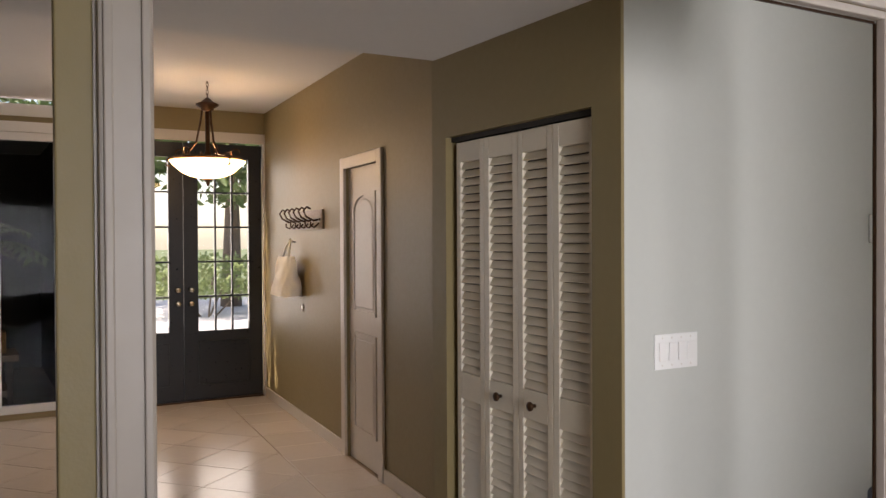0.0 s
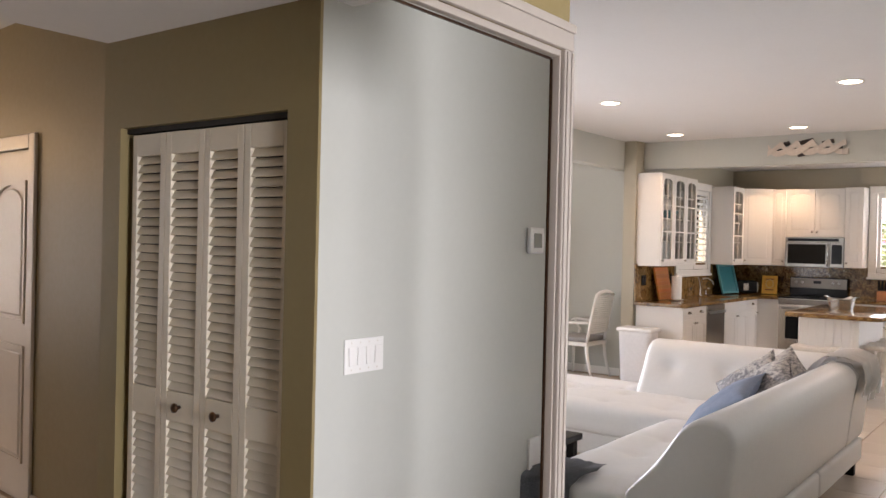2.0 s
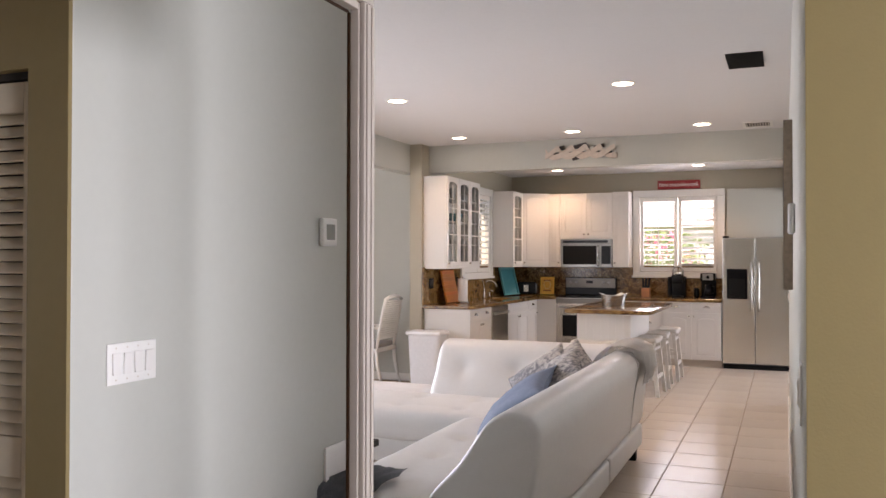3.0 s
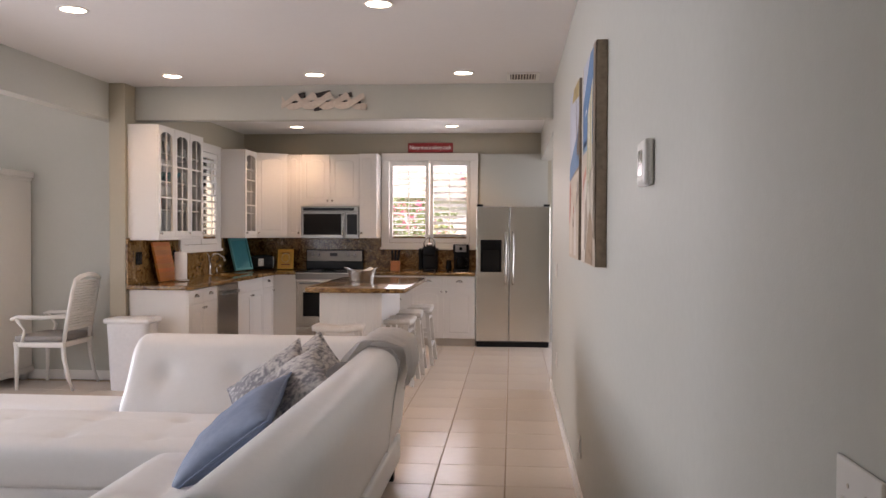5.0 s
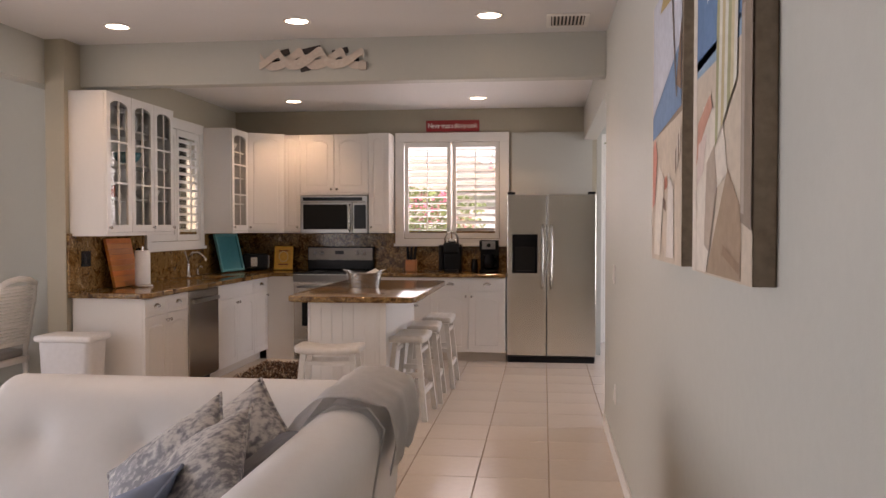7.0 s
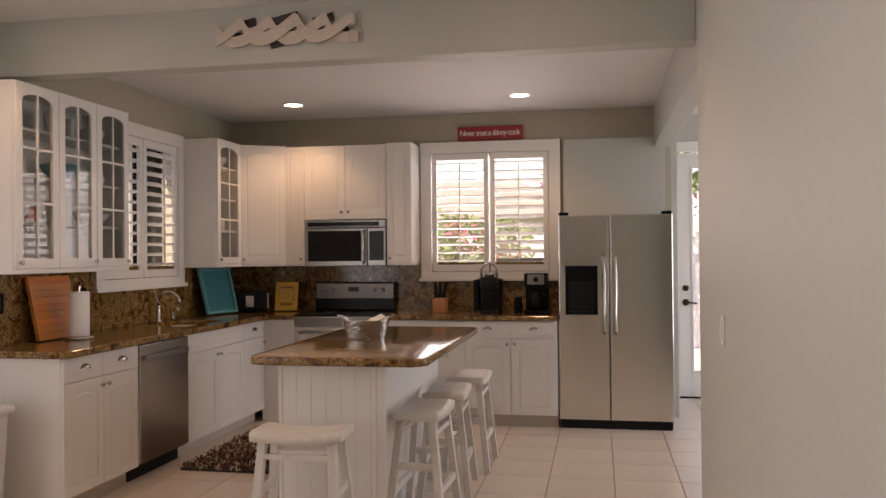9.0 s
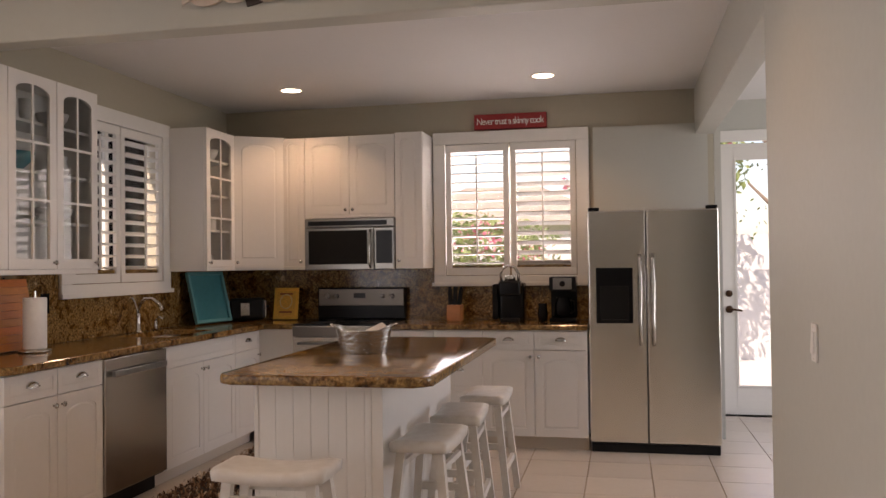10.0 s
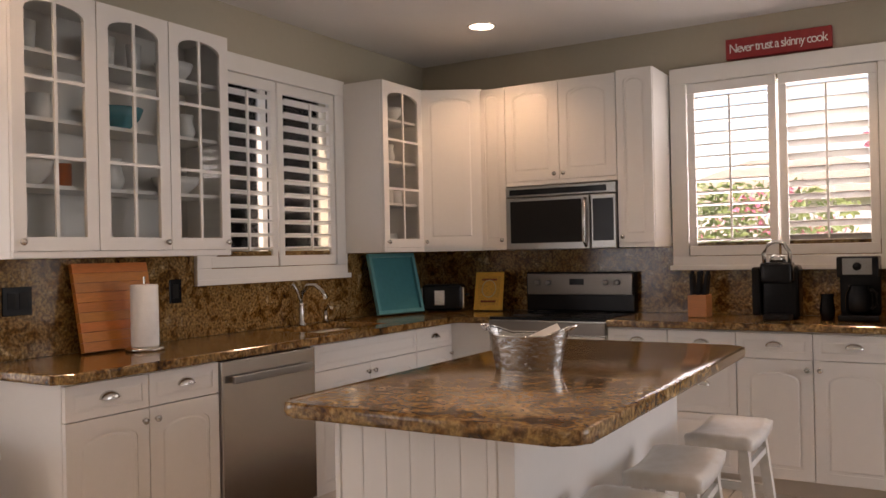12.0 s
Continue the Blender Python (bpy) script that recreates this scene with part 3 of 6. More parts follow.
def fridge():
    f = thing("refrigerator", pose(0, 0, 0), "side-by-side stainless refrigerator with an ice dispenser", "refrigerator")
    w, h, s = 0.91, 1.745, 0.41
    part("body", box(0.004, w - 0.004, 0.062, 0.555, 0.02, h - 0.015), mat("fridge_side", (0.25, 0.24, 0.23), 0.45), f, "grey side panels")
    part("grille", box(0.01, w - 0.01, 0.03, 0.062, 0.0, 0.06), M_black, f, "black floor grille")
    a = part("freezer_door", box(0.0, s - 0.004, 0.0, 0.055, 0.075, h, 0.012, 3), M_steel, f, "stainless freezer door")
    b = part("fresh_food_door", box(s + 0.004, w, 0.0, 0.055, 0.075, h, 0.012, 3), M_steel, f, "stainless wide door")
    for d, x in ((a, s - 0.045), (b, s + 0.045)):
        part("handle", tube([(x, -0.002, 0.78), (x, -0.05, 0.82), (x, -0.062, 0.95), (x, -0.062, 1.25), (x, -0.05, 1.38), (x, -0.002, 1.42)], 0.015, 12), M_chrome, d, "curved steel handle", True)
    fr = part("dispenser", box(0.055, 0.315, -0.008, -0.0005, 0.93, 1.33, 0.004), M_black, a, "black ice and water dispenser")
    part("dispenser_niche", box(0.085, 0.285, -0.012, -0.0085, 0.95, 1.20, 0.003), M_blackm, a, "dark niche")
    part("dispenser_tray", box(0.09, 0.28, -0.03, -0.009, 0.945, 0.958), M_blackm, a)
    for x in (0.04, w - 0.05):
        part("hinge_cover", box(x - 0.035, x + 0.045, -0.004, 0.06, h + 0.001, h + 0.022, 0.006), M_black, f, "black hinge cover")
    p = tagged(obj("paper_sheet", xform(box(-0.10, 0.10, -0.07, 0.07, 0, 0.004, 0.001), pose(0.17, 0.16, h - 0.012, 0, 2, 8)), M_white), "white paper lying on the refrigerator", "paper")
    p2 = tagged(obj("paper_sheet", xform(box(-0.07, 0.07, -0.05, 0.05, 0, 0.012, 0.001), pose(0.53, 0.16, h - 0.012, 0, 3, -14)), M_white), "small white booklet lying on the refrigerator", "paper")


fridge()


def island():
    i = thing("kitchen_island", pose(0, 0, 0), "white beadboard kitchen island with overhanging granite top", "kitchen island")
    part("base", box(-1.30, -0.80, -2.77, -1.10, 0.0, 0.873), M_cab, i, "white island base")
    x = -1.298
    while x < -0.82:
        part("board", box(x, x + 0.0785, -2.782, -2.771, 0.09, 0.86, 0.0015, 1), M_cab, i)
        x += 0.0795
    for cx in (-1.318, -0.812):
        part("corner_post", box(cx, cx + 0.022, -2.786, -2.765, 0.0, 0.86, 0.003, 1), M_cab, i)
    part("plinth", box(-1.315, -0.795, -2.792, -1.09, 0.0, 0.088, 0.004), M_cab, i)
    part("top_moulding", box(-1.315, -0.79, -2.79, -1.09, 0.861, 0.8745, 0.003), M_cab, i)
    part("top", poly_slab(round_corners(-1.445, -0.515, -2.90, -1.03, 0.07), 0.875, 0.915, 0.014), M_gran, i, "polished brown granite top with rounded corners", True)


island()


def bar_stool(m):
    s = thing("bar_stool", m, "white painted wooden saddle stool beside the island", "stool", "island stools")
    w, d, h = 0.44, 0.25, 0.625
    bm = bmesh.new()
    nx, ny = 14, 8
    top, bot = [], []
    for i in range(nx + 1):
        u = -1 + 2 * i / nx
        tr, br = [], []
        for j in range(ny + 1):
            v = -1 + 2 * j / ny
            e = 0.008 * (max(0, abs(v) - 0.75) / 0.25) ** 2 + 0.010 * (max(0, abs(u) - 0.86) / 0.14) ** 2
            tr.append(bm.verts.new((u * w / 2, v * d / 2, h - 0.022 * (1 - u * u) - e)))
            br.append(bm.verts.new((u * w / 2 * 0.985, v * d / 2 * 0.97, h - 0.055 - 0.014 * (1 - u * u))))
        top.append(tr)
        bot.append(br)
    for i in range(nx):
        for j in range(ny):
            bm.faces.new((top[i][j], top[i + 1][j], top[i + 1][j + 1], top[i][j + 1]))
            bm.faces.new((bot[i][j], bot[i][j + 1], bot[i + 1][j + 1], bot[i + 1][j]))
        bm.faces.new((top[i][0], bot[i][0], bot[i + 1][0], top[i + 1][0]))
        bm.faces.new((top[i][ny], top[i + 1][ny], bot[i + 1][ny], bot[i][ny]))
    for k in (0, nx):
        for j in range(ny):
            bm.faces.new((top[k][j], top[k][j + 1], bot[k][j + 1], bot[k][j]))
    part("seat", bm, M_stool, s, "worn white curved saddle seat", True)
    for sx in (-1, 1):
        for sy in (-1, 1):
            a, b = Vector((sx * 0.165, sy * 0.085, h - 0.064)), Vector((sx * 0.215, sy * 0.145, 0))
            lb = bmesh.new()
            vs = []
            for p in (a, b):
                vs.append([lb.verts.new(p + Vector((q * 0.019, r * 0.019, 0))) for q, r in ((-1, -1), (1, -1), (1, 1), (-1, 1))])
            for k in range(4):
                lb.faces.new((vs[0][k], vs[0][(k + 1) % 4], vs[1][(k + 1) % 4], vs[1][k]))
            lb.faces.new(vs[0][::-1])
            lb.faces.new(vs[1])
            part("leg", lb, M_stool, s)
    for z, sgn in ((0.20, 0), (0.33, 1), (0.45, 1)):
        f = (h - 0.06 - z) / (h - 0.06)
        px, py = 0.165 + 0.05 * f, 0.085 + 0.06 * f
        if sgn == 0:
            for y in (-py, py):
                part("stretcher", box(-px + 0.019, px - 0.019, y - 0.011, y + 0.011, z - 0.018, z + 0.018), M_stool, s)
        elif z < 0.4:
            for x in (-px, px):
                part("stretcher", box(x - 0.011, x + 0.011, -py + 0.019, py - 0.019, z - 0.018, z + 0.018), M_stool, s)
        else:
            for y in (-py, py):
                part("stretcher", box(-px + 0.019, px - 0.019, y - 0.009, y + 0.009, z + 0.035, z + 0.06), M_stool, s)
    return s


M_stool = mat("stool_white", (0.74, 0.72, 0.69), 0.4, color2=(0.60, 0.56, 0.50), scale=6, bump=0.08)
stool = bar_stool(pose(-1.06, -3.13, 0, 0, 0, 2))
for x, y, a in ((-0.61, -2.48, 88), (-0.59, -1.87, 93), (-0.55, -1.24, 90)):
    copy_thing(stool, pose(x, y, 0, 0, 0, a))

# rug in front of the range
def shag_rug():
    rng = random.Random(4)
    r = thing("shag_rug", pose(-2.02, -1.1, 0.0), "brown and cream shaggy rug on the tiles between island and cabinets", "rug")
    part("backing", box(-0.42, 0.56, -0.62, 0.70, 0.0, 0.012), M_dark, r)
    cols = [mat("shag_" + n, c, 0.9) for n, c in (("brown", (0.09, 0.045, 0.025)), ("tan", (0.28, 0.17, 0.10)), ("cream", (0.55, 0.45, 0.34)))]
    for k, m in enumerate(cols):
        bm = bmesh.new()
        for _ in range((1500, 900, 420)[k]):
            x, y, a, l = rng.uniform(-0.43, 0.57), rng.uniform(-0.63, 0.71), rng.uniform(0, 6.28), rng.uniform(0.02, 0.045)
            d = Vector((math.cos(a), math.sin(a), 0))
            n = Vector((-d.y, d.x, 0)) * 0.006
            p = Vector((x, y, 0.010))
            q = p + d * l * 0.5 + Vector((0, 0, rng.uniform(0.02, 0.035)))
            e = p + d * l + Vector((0, 0, 0.012))
            v = [bm.verts.new(c) for c in (p - n, p + n, q + n, q - n, e)]
            bm.faces.new(v[:4])
            bm.faces.new((v[3], v[2], v[4]))
        tagged(part("pile_" + ("brown", "tan", "cream")[k], bm, m, r), kind="stuff")


shag_rug()

# ---- windows and doors ----
def shutter_window(m, w, h, panels, label, fw=0.10):
    """A cased window with plantation shutters: x 0..w, z 0..h, room side at -y."""
    win = tagged(new("window_1"), label, kind="structure")
    win.matrix_world = m
    fr = bmesh.new()
    for a in ((0, w, h - fw, h), (0, w, 0, fw * 0.85), (0, fw, fw * 0.85, h - fw), (w - fw, w, fw * 0.85, h - fw)):
        bx(fr, a[0], a[1], -0.045, -0.002, a[2], a[3], 0.005)
    part("window_frame", fr, M_white, win, "white window casing")
    part("window_sill", box(-0.015, w + 0.015, -0.062, -0.046, 0.0, 0.03, 0.004), M_white, win)
    for x0, x1, n, tilt in panels:
        z0, z1 = fw * 0.85 + 0.004, h - fw - 0.004
        st = 0.045
        pb = bmesh.new()
        for a in ((x0, x1, z1 - 0.06, z1), (x0, x1, z0, z0 + 0.06), (x0, x0 + st, z0 + 0.06, z1 - 0.06), (x1 - st, x1, z0 + 0.06, z1 - 0.06)):
            bx(pb, a[0], a[1], -0.036, -0.008, a[2], a[3], 0.003, 1)
        p = part("shutter", pb, M_white, win, "white plantation shutter")
        span = z1 - z0 - 0.12
        for i in range(n):
            z = z0 + 0.06 + span * (i + 0.5) / n
            b = xform(box(x0 + st + 0.002, x1 - st - 0.002, -0.033, 0.033, -0.0045, 0.0045, 0.003, 1), pose(0, -0.020, z, tilt, 0, 0))
            part("slat", b, M_white, p)
        part("tilt_rod", box((x0 + x1) / 2 - 0.006, (x0 + x1) / 2 + 0.006, -0.066, -0.054, z0 + 0.09, z1 - 0.09), M_white, p)
    g = bmesh.new()
    bx(g, fw, w - fw, 0.085, 0.09, fw, h - fw)
    part("pane", g, M_glass, win, "clear glass").visible_shadow = False
    part("sash", box(w / 2 - 0.02, w / 2 + 0.02, 0.07, 0.10, fw, h - fw), M_white, win)
    return win


shutter_window(pose(-1.27, 0.60, 1.19), 1.265, 1.26, [(0.105, 0.625, 13, -6), (0.64, 1.16, 12, -28)], "white cased kitchen window with plantation shutters")
shutter_window(pose(-3.13, -1.67, 1.185, 0, 0, EAST), 1.255, 1.255, [(0.105, 0.62, 12, -9), (0.635, 1.15, 12, -14)], "white cased sink window with plantation shutters")


def glass_door(name, m, w, h, label):
    d = tagged(new(name), label, kind="structure")
    d.matrix_world = m
    b = bmesh.new()
    for a in ((0, 0.12, 0.01, h), (w - 0.12, w, 0.01, h), (0.12, w - 0.12, h - 0.13, h), (0.12, w - 0.12, 0.01, 0.25)):
        bx(b, a[0], a[1], 0.0, 0.045, a[2], a[3], 0.002, 1)
    part("door_leaf", b, M_white, d, "white door frame")
    part("pane", box(0.121, w - 0.121, 0.02, 0.026, 0.251, h - 0.131), M_glass, d, "clear glass").visible_shadow = False
    bead = bmesh.new()
    for a in ((0.12, 0.14, 0.25, h - 0.13), (w - 0.14, w - 0.12, 0.25, h - 0.13), (0.14, w - 0.14, h - 0.15, h - 0.13), (0.14, w - 0.14, 0.25, 0.27)):
        bx(bead, a[0], a[1], -0.012, -0.001, a[2], a[3], 0.003, 1)
    part("glazing_bead", bead, M_white, d)
    part("deadbolt", xform(lathe([(0.03, 0), (0.03, 0.012), (0.012, 0.02)], 16), pose(0.065, -0.001, 1.08, 90)), M_bronze, d, "dark bronze deadbolt", True)
    hb = xform(lathe([(0.033, 0), (0.033, 0.012), (0.014, 0.03)], 16), pose(0.065, -0.001, 0.94, 90))
    tube([(0.065, -0.035, 0.94), (0.10, -0.045, 0.94), (0.17, -0.04, 0.93)], 0.009, 8, hb)
    part("door_handle", hb, M_bronze, d, "dark bronze lever handle", True)
    return d


glass_door("door_1", pose(1.10, 1.64, 0), 0.88, 2.41, "white full-glass patio door with bronze lever")
cas = bmesh.new()
for a in ((1.005, 1.095, 0.0, 2.52), (1.985, 2.07, 0.0, 2.52), (1.095, 1.985, 2.42, 2.52)):
    bx(cas, a[0], a[1], 1.575, 1.598, a[2], a[3], 0.005)
struct("trim_patio_door", cas, M_white, "white door casing")

# entry double door
def entry_leaf(y0, y1, knob_side):
    d = tagged(new("door_2"), "black double entry door leaf with divided glass", kind="structure")
    d.matrix_world = pose(-7.04, y0, 0, 0, 0, 90)
    w, h = y1 - y0, 2.47
    gx0, gx1, gz0, gz1 = 0.135, w - 0.135, 0.67, 2.33
    b = bmesh.new()
    for a in ((0, gx0, 0.01, h), (gx1, w, 0.01, h), (gx0, gx1, gz1, h), (gx0, gx1, 0.01, gz0)):
        bx(b, a[0], a[1], 0.0, 0.045, a[2], a[3])
    part("door_leaf", b, M_door, d, "black painted door leaf")
    part("lower_panel", box(gx0, gx1, -0.006, -0.0005, 0.16, gz0 - 0.10, 0.005, 2), M_door, d)
    part("pane", box(gx0, gx1, 0.02, 0.026, gz0, gz1), M_glass, d, "clear glass").visible_shadow = False
    for i in (1, 2):
        x = gx0 + (gx1 - gx0) * i / 3
        part("muntin", box(x - 0.009, x + 0.009, -0.004, 0.019, gz0, gz1), M_door, d)
    for i in range(1, 5):
        z = gz0 + (gz1 - gz0) * i / 5
        part("muntin", box(gx0, gx1, -0.0045, 0.0185, z - 0.009, z + 0.009), M_door, d)
    kx = w - 0.06 if knob_side else 0.06
    for z in (1.07, 0.94):
        part("door_handle" if z < 1 else "deadbolt", xform(lathe([(0.03, 0), (0.028, 0.012), (0.016, 0.03), (0.027, 0.05), (0.02, 0.066)], 16), pose(kx, -0.001, z, 90)), M_chrome, d, "satin nickel round knob", True)
    return d


entry_leaf(-10.09 + 0.002, -9.325, False)
entry_leaf(-10.88, -10.09 - 0.002, True)
cas = bmesh.new()
for a in ((-9.33, -9.25, 0.0, 2.58), (-11.0, -10.885, 0.0, 2.58), (-10.885, -9.33, 2.48, 2.58)):
    bx(cas, -6.998, -6.975, a[0], a[1], a[2], a[3], 0.005)
struct("trim_entry_door", cas, M_casing, "cream casing round the entry doors")
struct("threshold", box(-7.15, -6.99, -10.88, -9.33, -0.005, 0.012), M_bronze)

# sliding window beside the entry
sl = tagged(new("window_2"), "white framed sliding glass door with a transom", kind="structure")
sl.matrix_world = pose(-7.04, -13.03, 0.05, 0, 0, 90)
b = bmesh.new()
for a in ((0, 0.07, 0, 2.43), (1.88, 1.95, 0, 2.43), (0.07, 1.88, 2.36, 2.43), (0.07, 1.88, 0, 0.07)):
    bx(b, a[0], a[1], -0.04, 0.05, a[2], a[3], 0.004, 1)
part("window_frame", b, M_white, sl, "white aluminium frame")
b = bmesh.new()
bx(b, 1.35, 1.40, -0.01, 0.03, 0.07, 2.36)
part("meeting_rail", b, M_white, sl)
part("pane", box(0.07, 1.88, 0.0, 0.006, 0.07, 2.36), M_screen, sl, "dark tinted glass").visible_shadow = False
struct("trim_sliding_door", box(-6.999, -6.97, -13.1, -11.03, 2.481, 2.57, 0.005), M_white)

# windows out of view: living room, nook, and a landing one added for light
for nm, m, w, h in (("window_3", pose(-6.6, -7.3, 0.25, 0, 0, 90), 3.4, 2.2), ("window_4", pose(4.05, 0.8, 0.4, 0, 0, -90), 2.8, 2.0), ("window_5", pose(4.05, -10.2, 0.4, 0, 0, -90), 2.4, 2.0)):
    wn_ = tagged(new(nm), "wide white framed window", kind="structure")
    wn_.matrix_world = m
    b = bmesh.new()
    for a in ((0, 0.06, 0, h), (w - 0.06, w, 0, h), (0.06, w - 0.06, h - 0.06, h), (0.06, w - 0.06, 0, 0.06), (w / 2 - 0.03, w / 2 + 0.03, 0.06, h - 0.06)):
        bx(b, a[0], a[1], 0.0, 0.06, a[2], a[3])
    part("window_frame", b, M_white, wn_)


def hall_door():
    d = tagged(new("door_3"), "cream two-panel interior door with an arched top panel", kind="structure")
    d.matrix_world = HALL @ pose(2.545, 0.022, 0)
    w, h, t = 0.67, 2.04, 0.03
    bm = front_frame(w, h, 0.0001, 0.0001, 0.001, 0.0005)
    bx(bm, 0, w, 0.0, 0.03, 0, h)
    part("door_leaf", bm, M_casing, d)
    for z0, z1, rise in ((1.03, 1.86, 0.10), (0.22, 0.90, 0.001)):
        f = front_frame(w - 0.22, z1 - z0, 0.022, rise, 0.012, 0.011)
        raised_field(f, w - 0.22, z1 - z0, 0.022, rise, 0.012, 0.02, 0.004)
        part("door_panel", xform(f, Matrix.Translation((0.11, -0.0015, z0))), M_casing, d)
    return d


hall_door()
cas = bmesh.new()
for a in ((2.46, 2.545, 0.0, 2.12), (3.215, 3.30, 0.0, 2.12), (2.545, 3.215, 2.04, 2.12)):
    bx(cas, a[0], a[1], -0.022, -0.001, a[2], a[3], 0.006)
struct("trim_hall_door", xform(cas, HALL), M_casing, "cream door casing")
cas = bmesh.new()
for a, b in ((0.02, 2.458), (3.302, 4.6)):
    bx(cas, a, b, -0.014, -0.001, 0.0, 0.09, 0.004)
struct("baseboard_hall", xform(cas, HALL), M_casing, "cream baseboard")


def bifold():
    """Four louvred leaves, slightly folded at the pairs."""
    c = tagged(new("door_4"), "cream louvred bifold closet doors with two dark knobs", kind="structure")
    c.matrix_world = pose(-2.245, -9.915, 0.012)
    w, h = 0.242, 1.968
    for i in range(4):
        fold = (1.6, -1.6, 1.6, -1.6)[i]
        leaf = bmesh.new()
        st = 0.036
        for a in ((0, st, 0, h), (w - st, w, 0, h), (st, w - st, h - 0.09, h), (st, w - st, 0, 0.12), (st, w - st, 0.80, 0.92)):
            bx(leaf, a[0], a[1], -0.014, 0.014, a[2], a[3], 0.002, 1)
        m = pose(i * (w + 0.002), 0.0 if i % 2 == 0 else -0.0068, 0, 0, 0, -fold)
        p = part("leaf", xform(leaf, m), M_doorc, c, "louvred door leaf")
        for z0, z1 in ((0.12, 0.80), (0.92, h - 0.09)):
            n = round((z1 - z0) / 0.0375)
            for k in range(n):
                z = z0 + (z1 - z0) * (k + 0.5) / n
                part("slat", xform(box(st, w - st, -0.0175, 0.0175, -0.0035, 0.0035), m @ pose(0, 0, z, 60, 0, 0)), M_doorc, p)
        if i in (1, 2):
            part("knob", xform(lathe([(0.008, 0), (0.008, 0.014), (0.019, 0.022), (0.019, 0.030), (0.008, 0.036)], 14), m @ pose(w / 2, -0.0145, 0.862, 90)), M_bronze, c, "dark bronze knob", True)


bifold()
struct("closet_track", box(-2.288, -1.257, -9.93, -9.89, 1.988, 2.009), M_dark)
# near-black sheet drawn behind the louvres as the closet's inner shade
struct("closet_shade_sheet", box(-2.288, -1.257, -9.86, -9.85, 0.0, 2.009), M_dark)
# cased opening between the landing and the entry hall, in the wall over it
cas = bmesh.new()
for y0, y1, z0, z1 in ((-11.73, -9.768, 2.125, 2.205), (-9.820, -9.768, 0.0, 2.1249), (-11.73, -11.652, 0.0, 2.1249)):
    bx(cas, -0.25, -0.234, y0, y1, z0, z1, 0.004)
    if z0 > 1:
        bx(cas, -0.234, -0.226, y0 + 0.002, y1 - 0.002, z1 - 0.028, z1 - 0.002, 0.003)
    else:
        bx(cas, -0.234, -0.228, y0 + 0.006, y0 + 0.020, 0.0, 2.12, 0.003, 2)
        bx(cas, -0.234, -0.229, y1 - 0.018, y1 - 0.004, 0.0, 2.12, 0.003, 2)
bx(cas, -0.275, -0.25, -9.824, -9.808, 0.0, 2.1249, 0.003)
bx(cas, -0.275, -0.25, -11.668, -11.652, 0.0, 2.1249, 0.003)
bx(cas, -0.275, -0.25, -11.652, -9.824, 2.105, 2.1249, 0.003)
struct("trim_opening", cas, M_trim, "taupe moulded casing round the opening")
struct("post_north", box(-0.275, -0.2505, -9.807, -9.770, -0.006, 2.1249), M_trim)
struct("post_south", box(-0.275, -0.2505, -11.787, -11.735, -0.006, 2.789, 0.003), M_tan, "tan painted end of the partition")
struct("jamb_south", box(-0.275, -0.2505, -11.7345, -11.669, -0.006, 2.1249), M_trim)
# thin dark bars drawn as the shadow line along the casing
struct("trim_shadow_strip", box(-0.2815, -0.2755, -9.828, -9.818, 0.0, 2.10), M_bronze)
struct("trim_shadow_strip_top", box(-0.2815, -0.2755, -11.65, -9.829, 2.098, 2.104), M_bronze)

# baseboards
for nm, a in (("baseboard_east", (0.797, 0.81, -9.71, -2.66)), ("baseboard_east_end", (0.80, 2.9, -9.749, -9.736)), ("baseboard_nook", (-6.58, -3.285, -2.655, -2.641)), ("baseboard_closet", (-1.253, -1.105, -9.974, -9.961))):
    struct(nm, box(*a, 0.0, 0.09, 0.004), M_white if "nook" in nm or "east" == nm[-4:] else M_casing, "painted baseboard")

# ---- ceiling fittings ----
M_can = glow("lamp_disc", (1.0, 0.86, 0.66), 8.0)


def downlight(x, y, z, power=14):
    d = thing("recessed_light", pose(x, y, z), "lit round recessed ceiling light with a white trim ring", "ceiling light", "recessed lights")
    ring = bmesh.new()
    n = 32
    rs = [[ring.verts.new((r * math.cos(2 * math.pi * i / n), r * math.sin(2 * math.pi * i / n), zz)) for i in range(n)] for r, zz in ((0.095, -0.0005), (0.092, -0.006), (0.076, -0.006), (0.073, -0.0005))]
    for a, b in zip(rs, rs[1:]):
        for i in range(n):
            ring.faces.new((a[i], a[(i + 1) % n], b[(i + 1) % n], b[i]))
    part("trim_ring", ring, M_white, d, "white trim ring", True)
    part("bulb", lathe([(0.074, -0.003), (0.07, -0.001)], 28), M_can, d, "glowing lamp face")
    lamp("downlight", "SPOT", power, (1.0, 0.70, 0.43), pose(x, y, z - 0.03), spot_size=radians(125), spot_blend=0.6, shadow_soft_size=0.06)
    return d


for x, y in ((-2.54, -3.18), (-1.27, -3.18), (0.02, -3.18), (-2.25, -5.38), (-0.36, -5.38)):
    downlight(x, y, 2.789, 8)
for x, y in ((-2.21, -0.17), (-0.29, -0.17)):
    downlight(x, y, 2.714, 11)

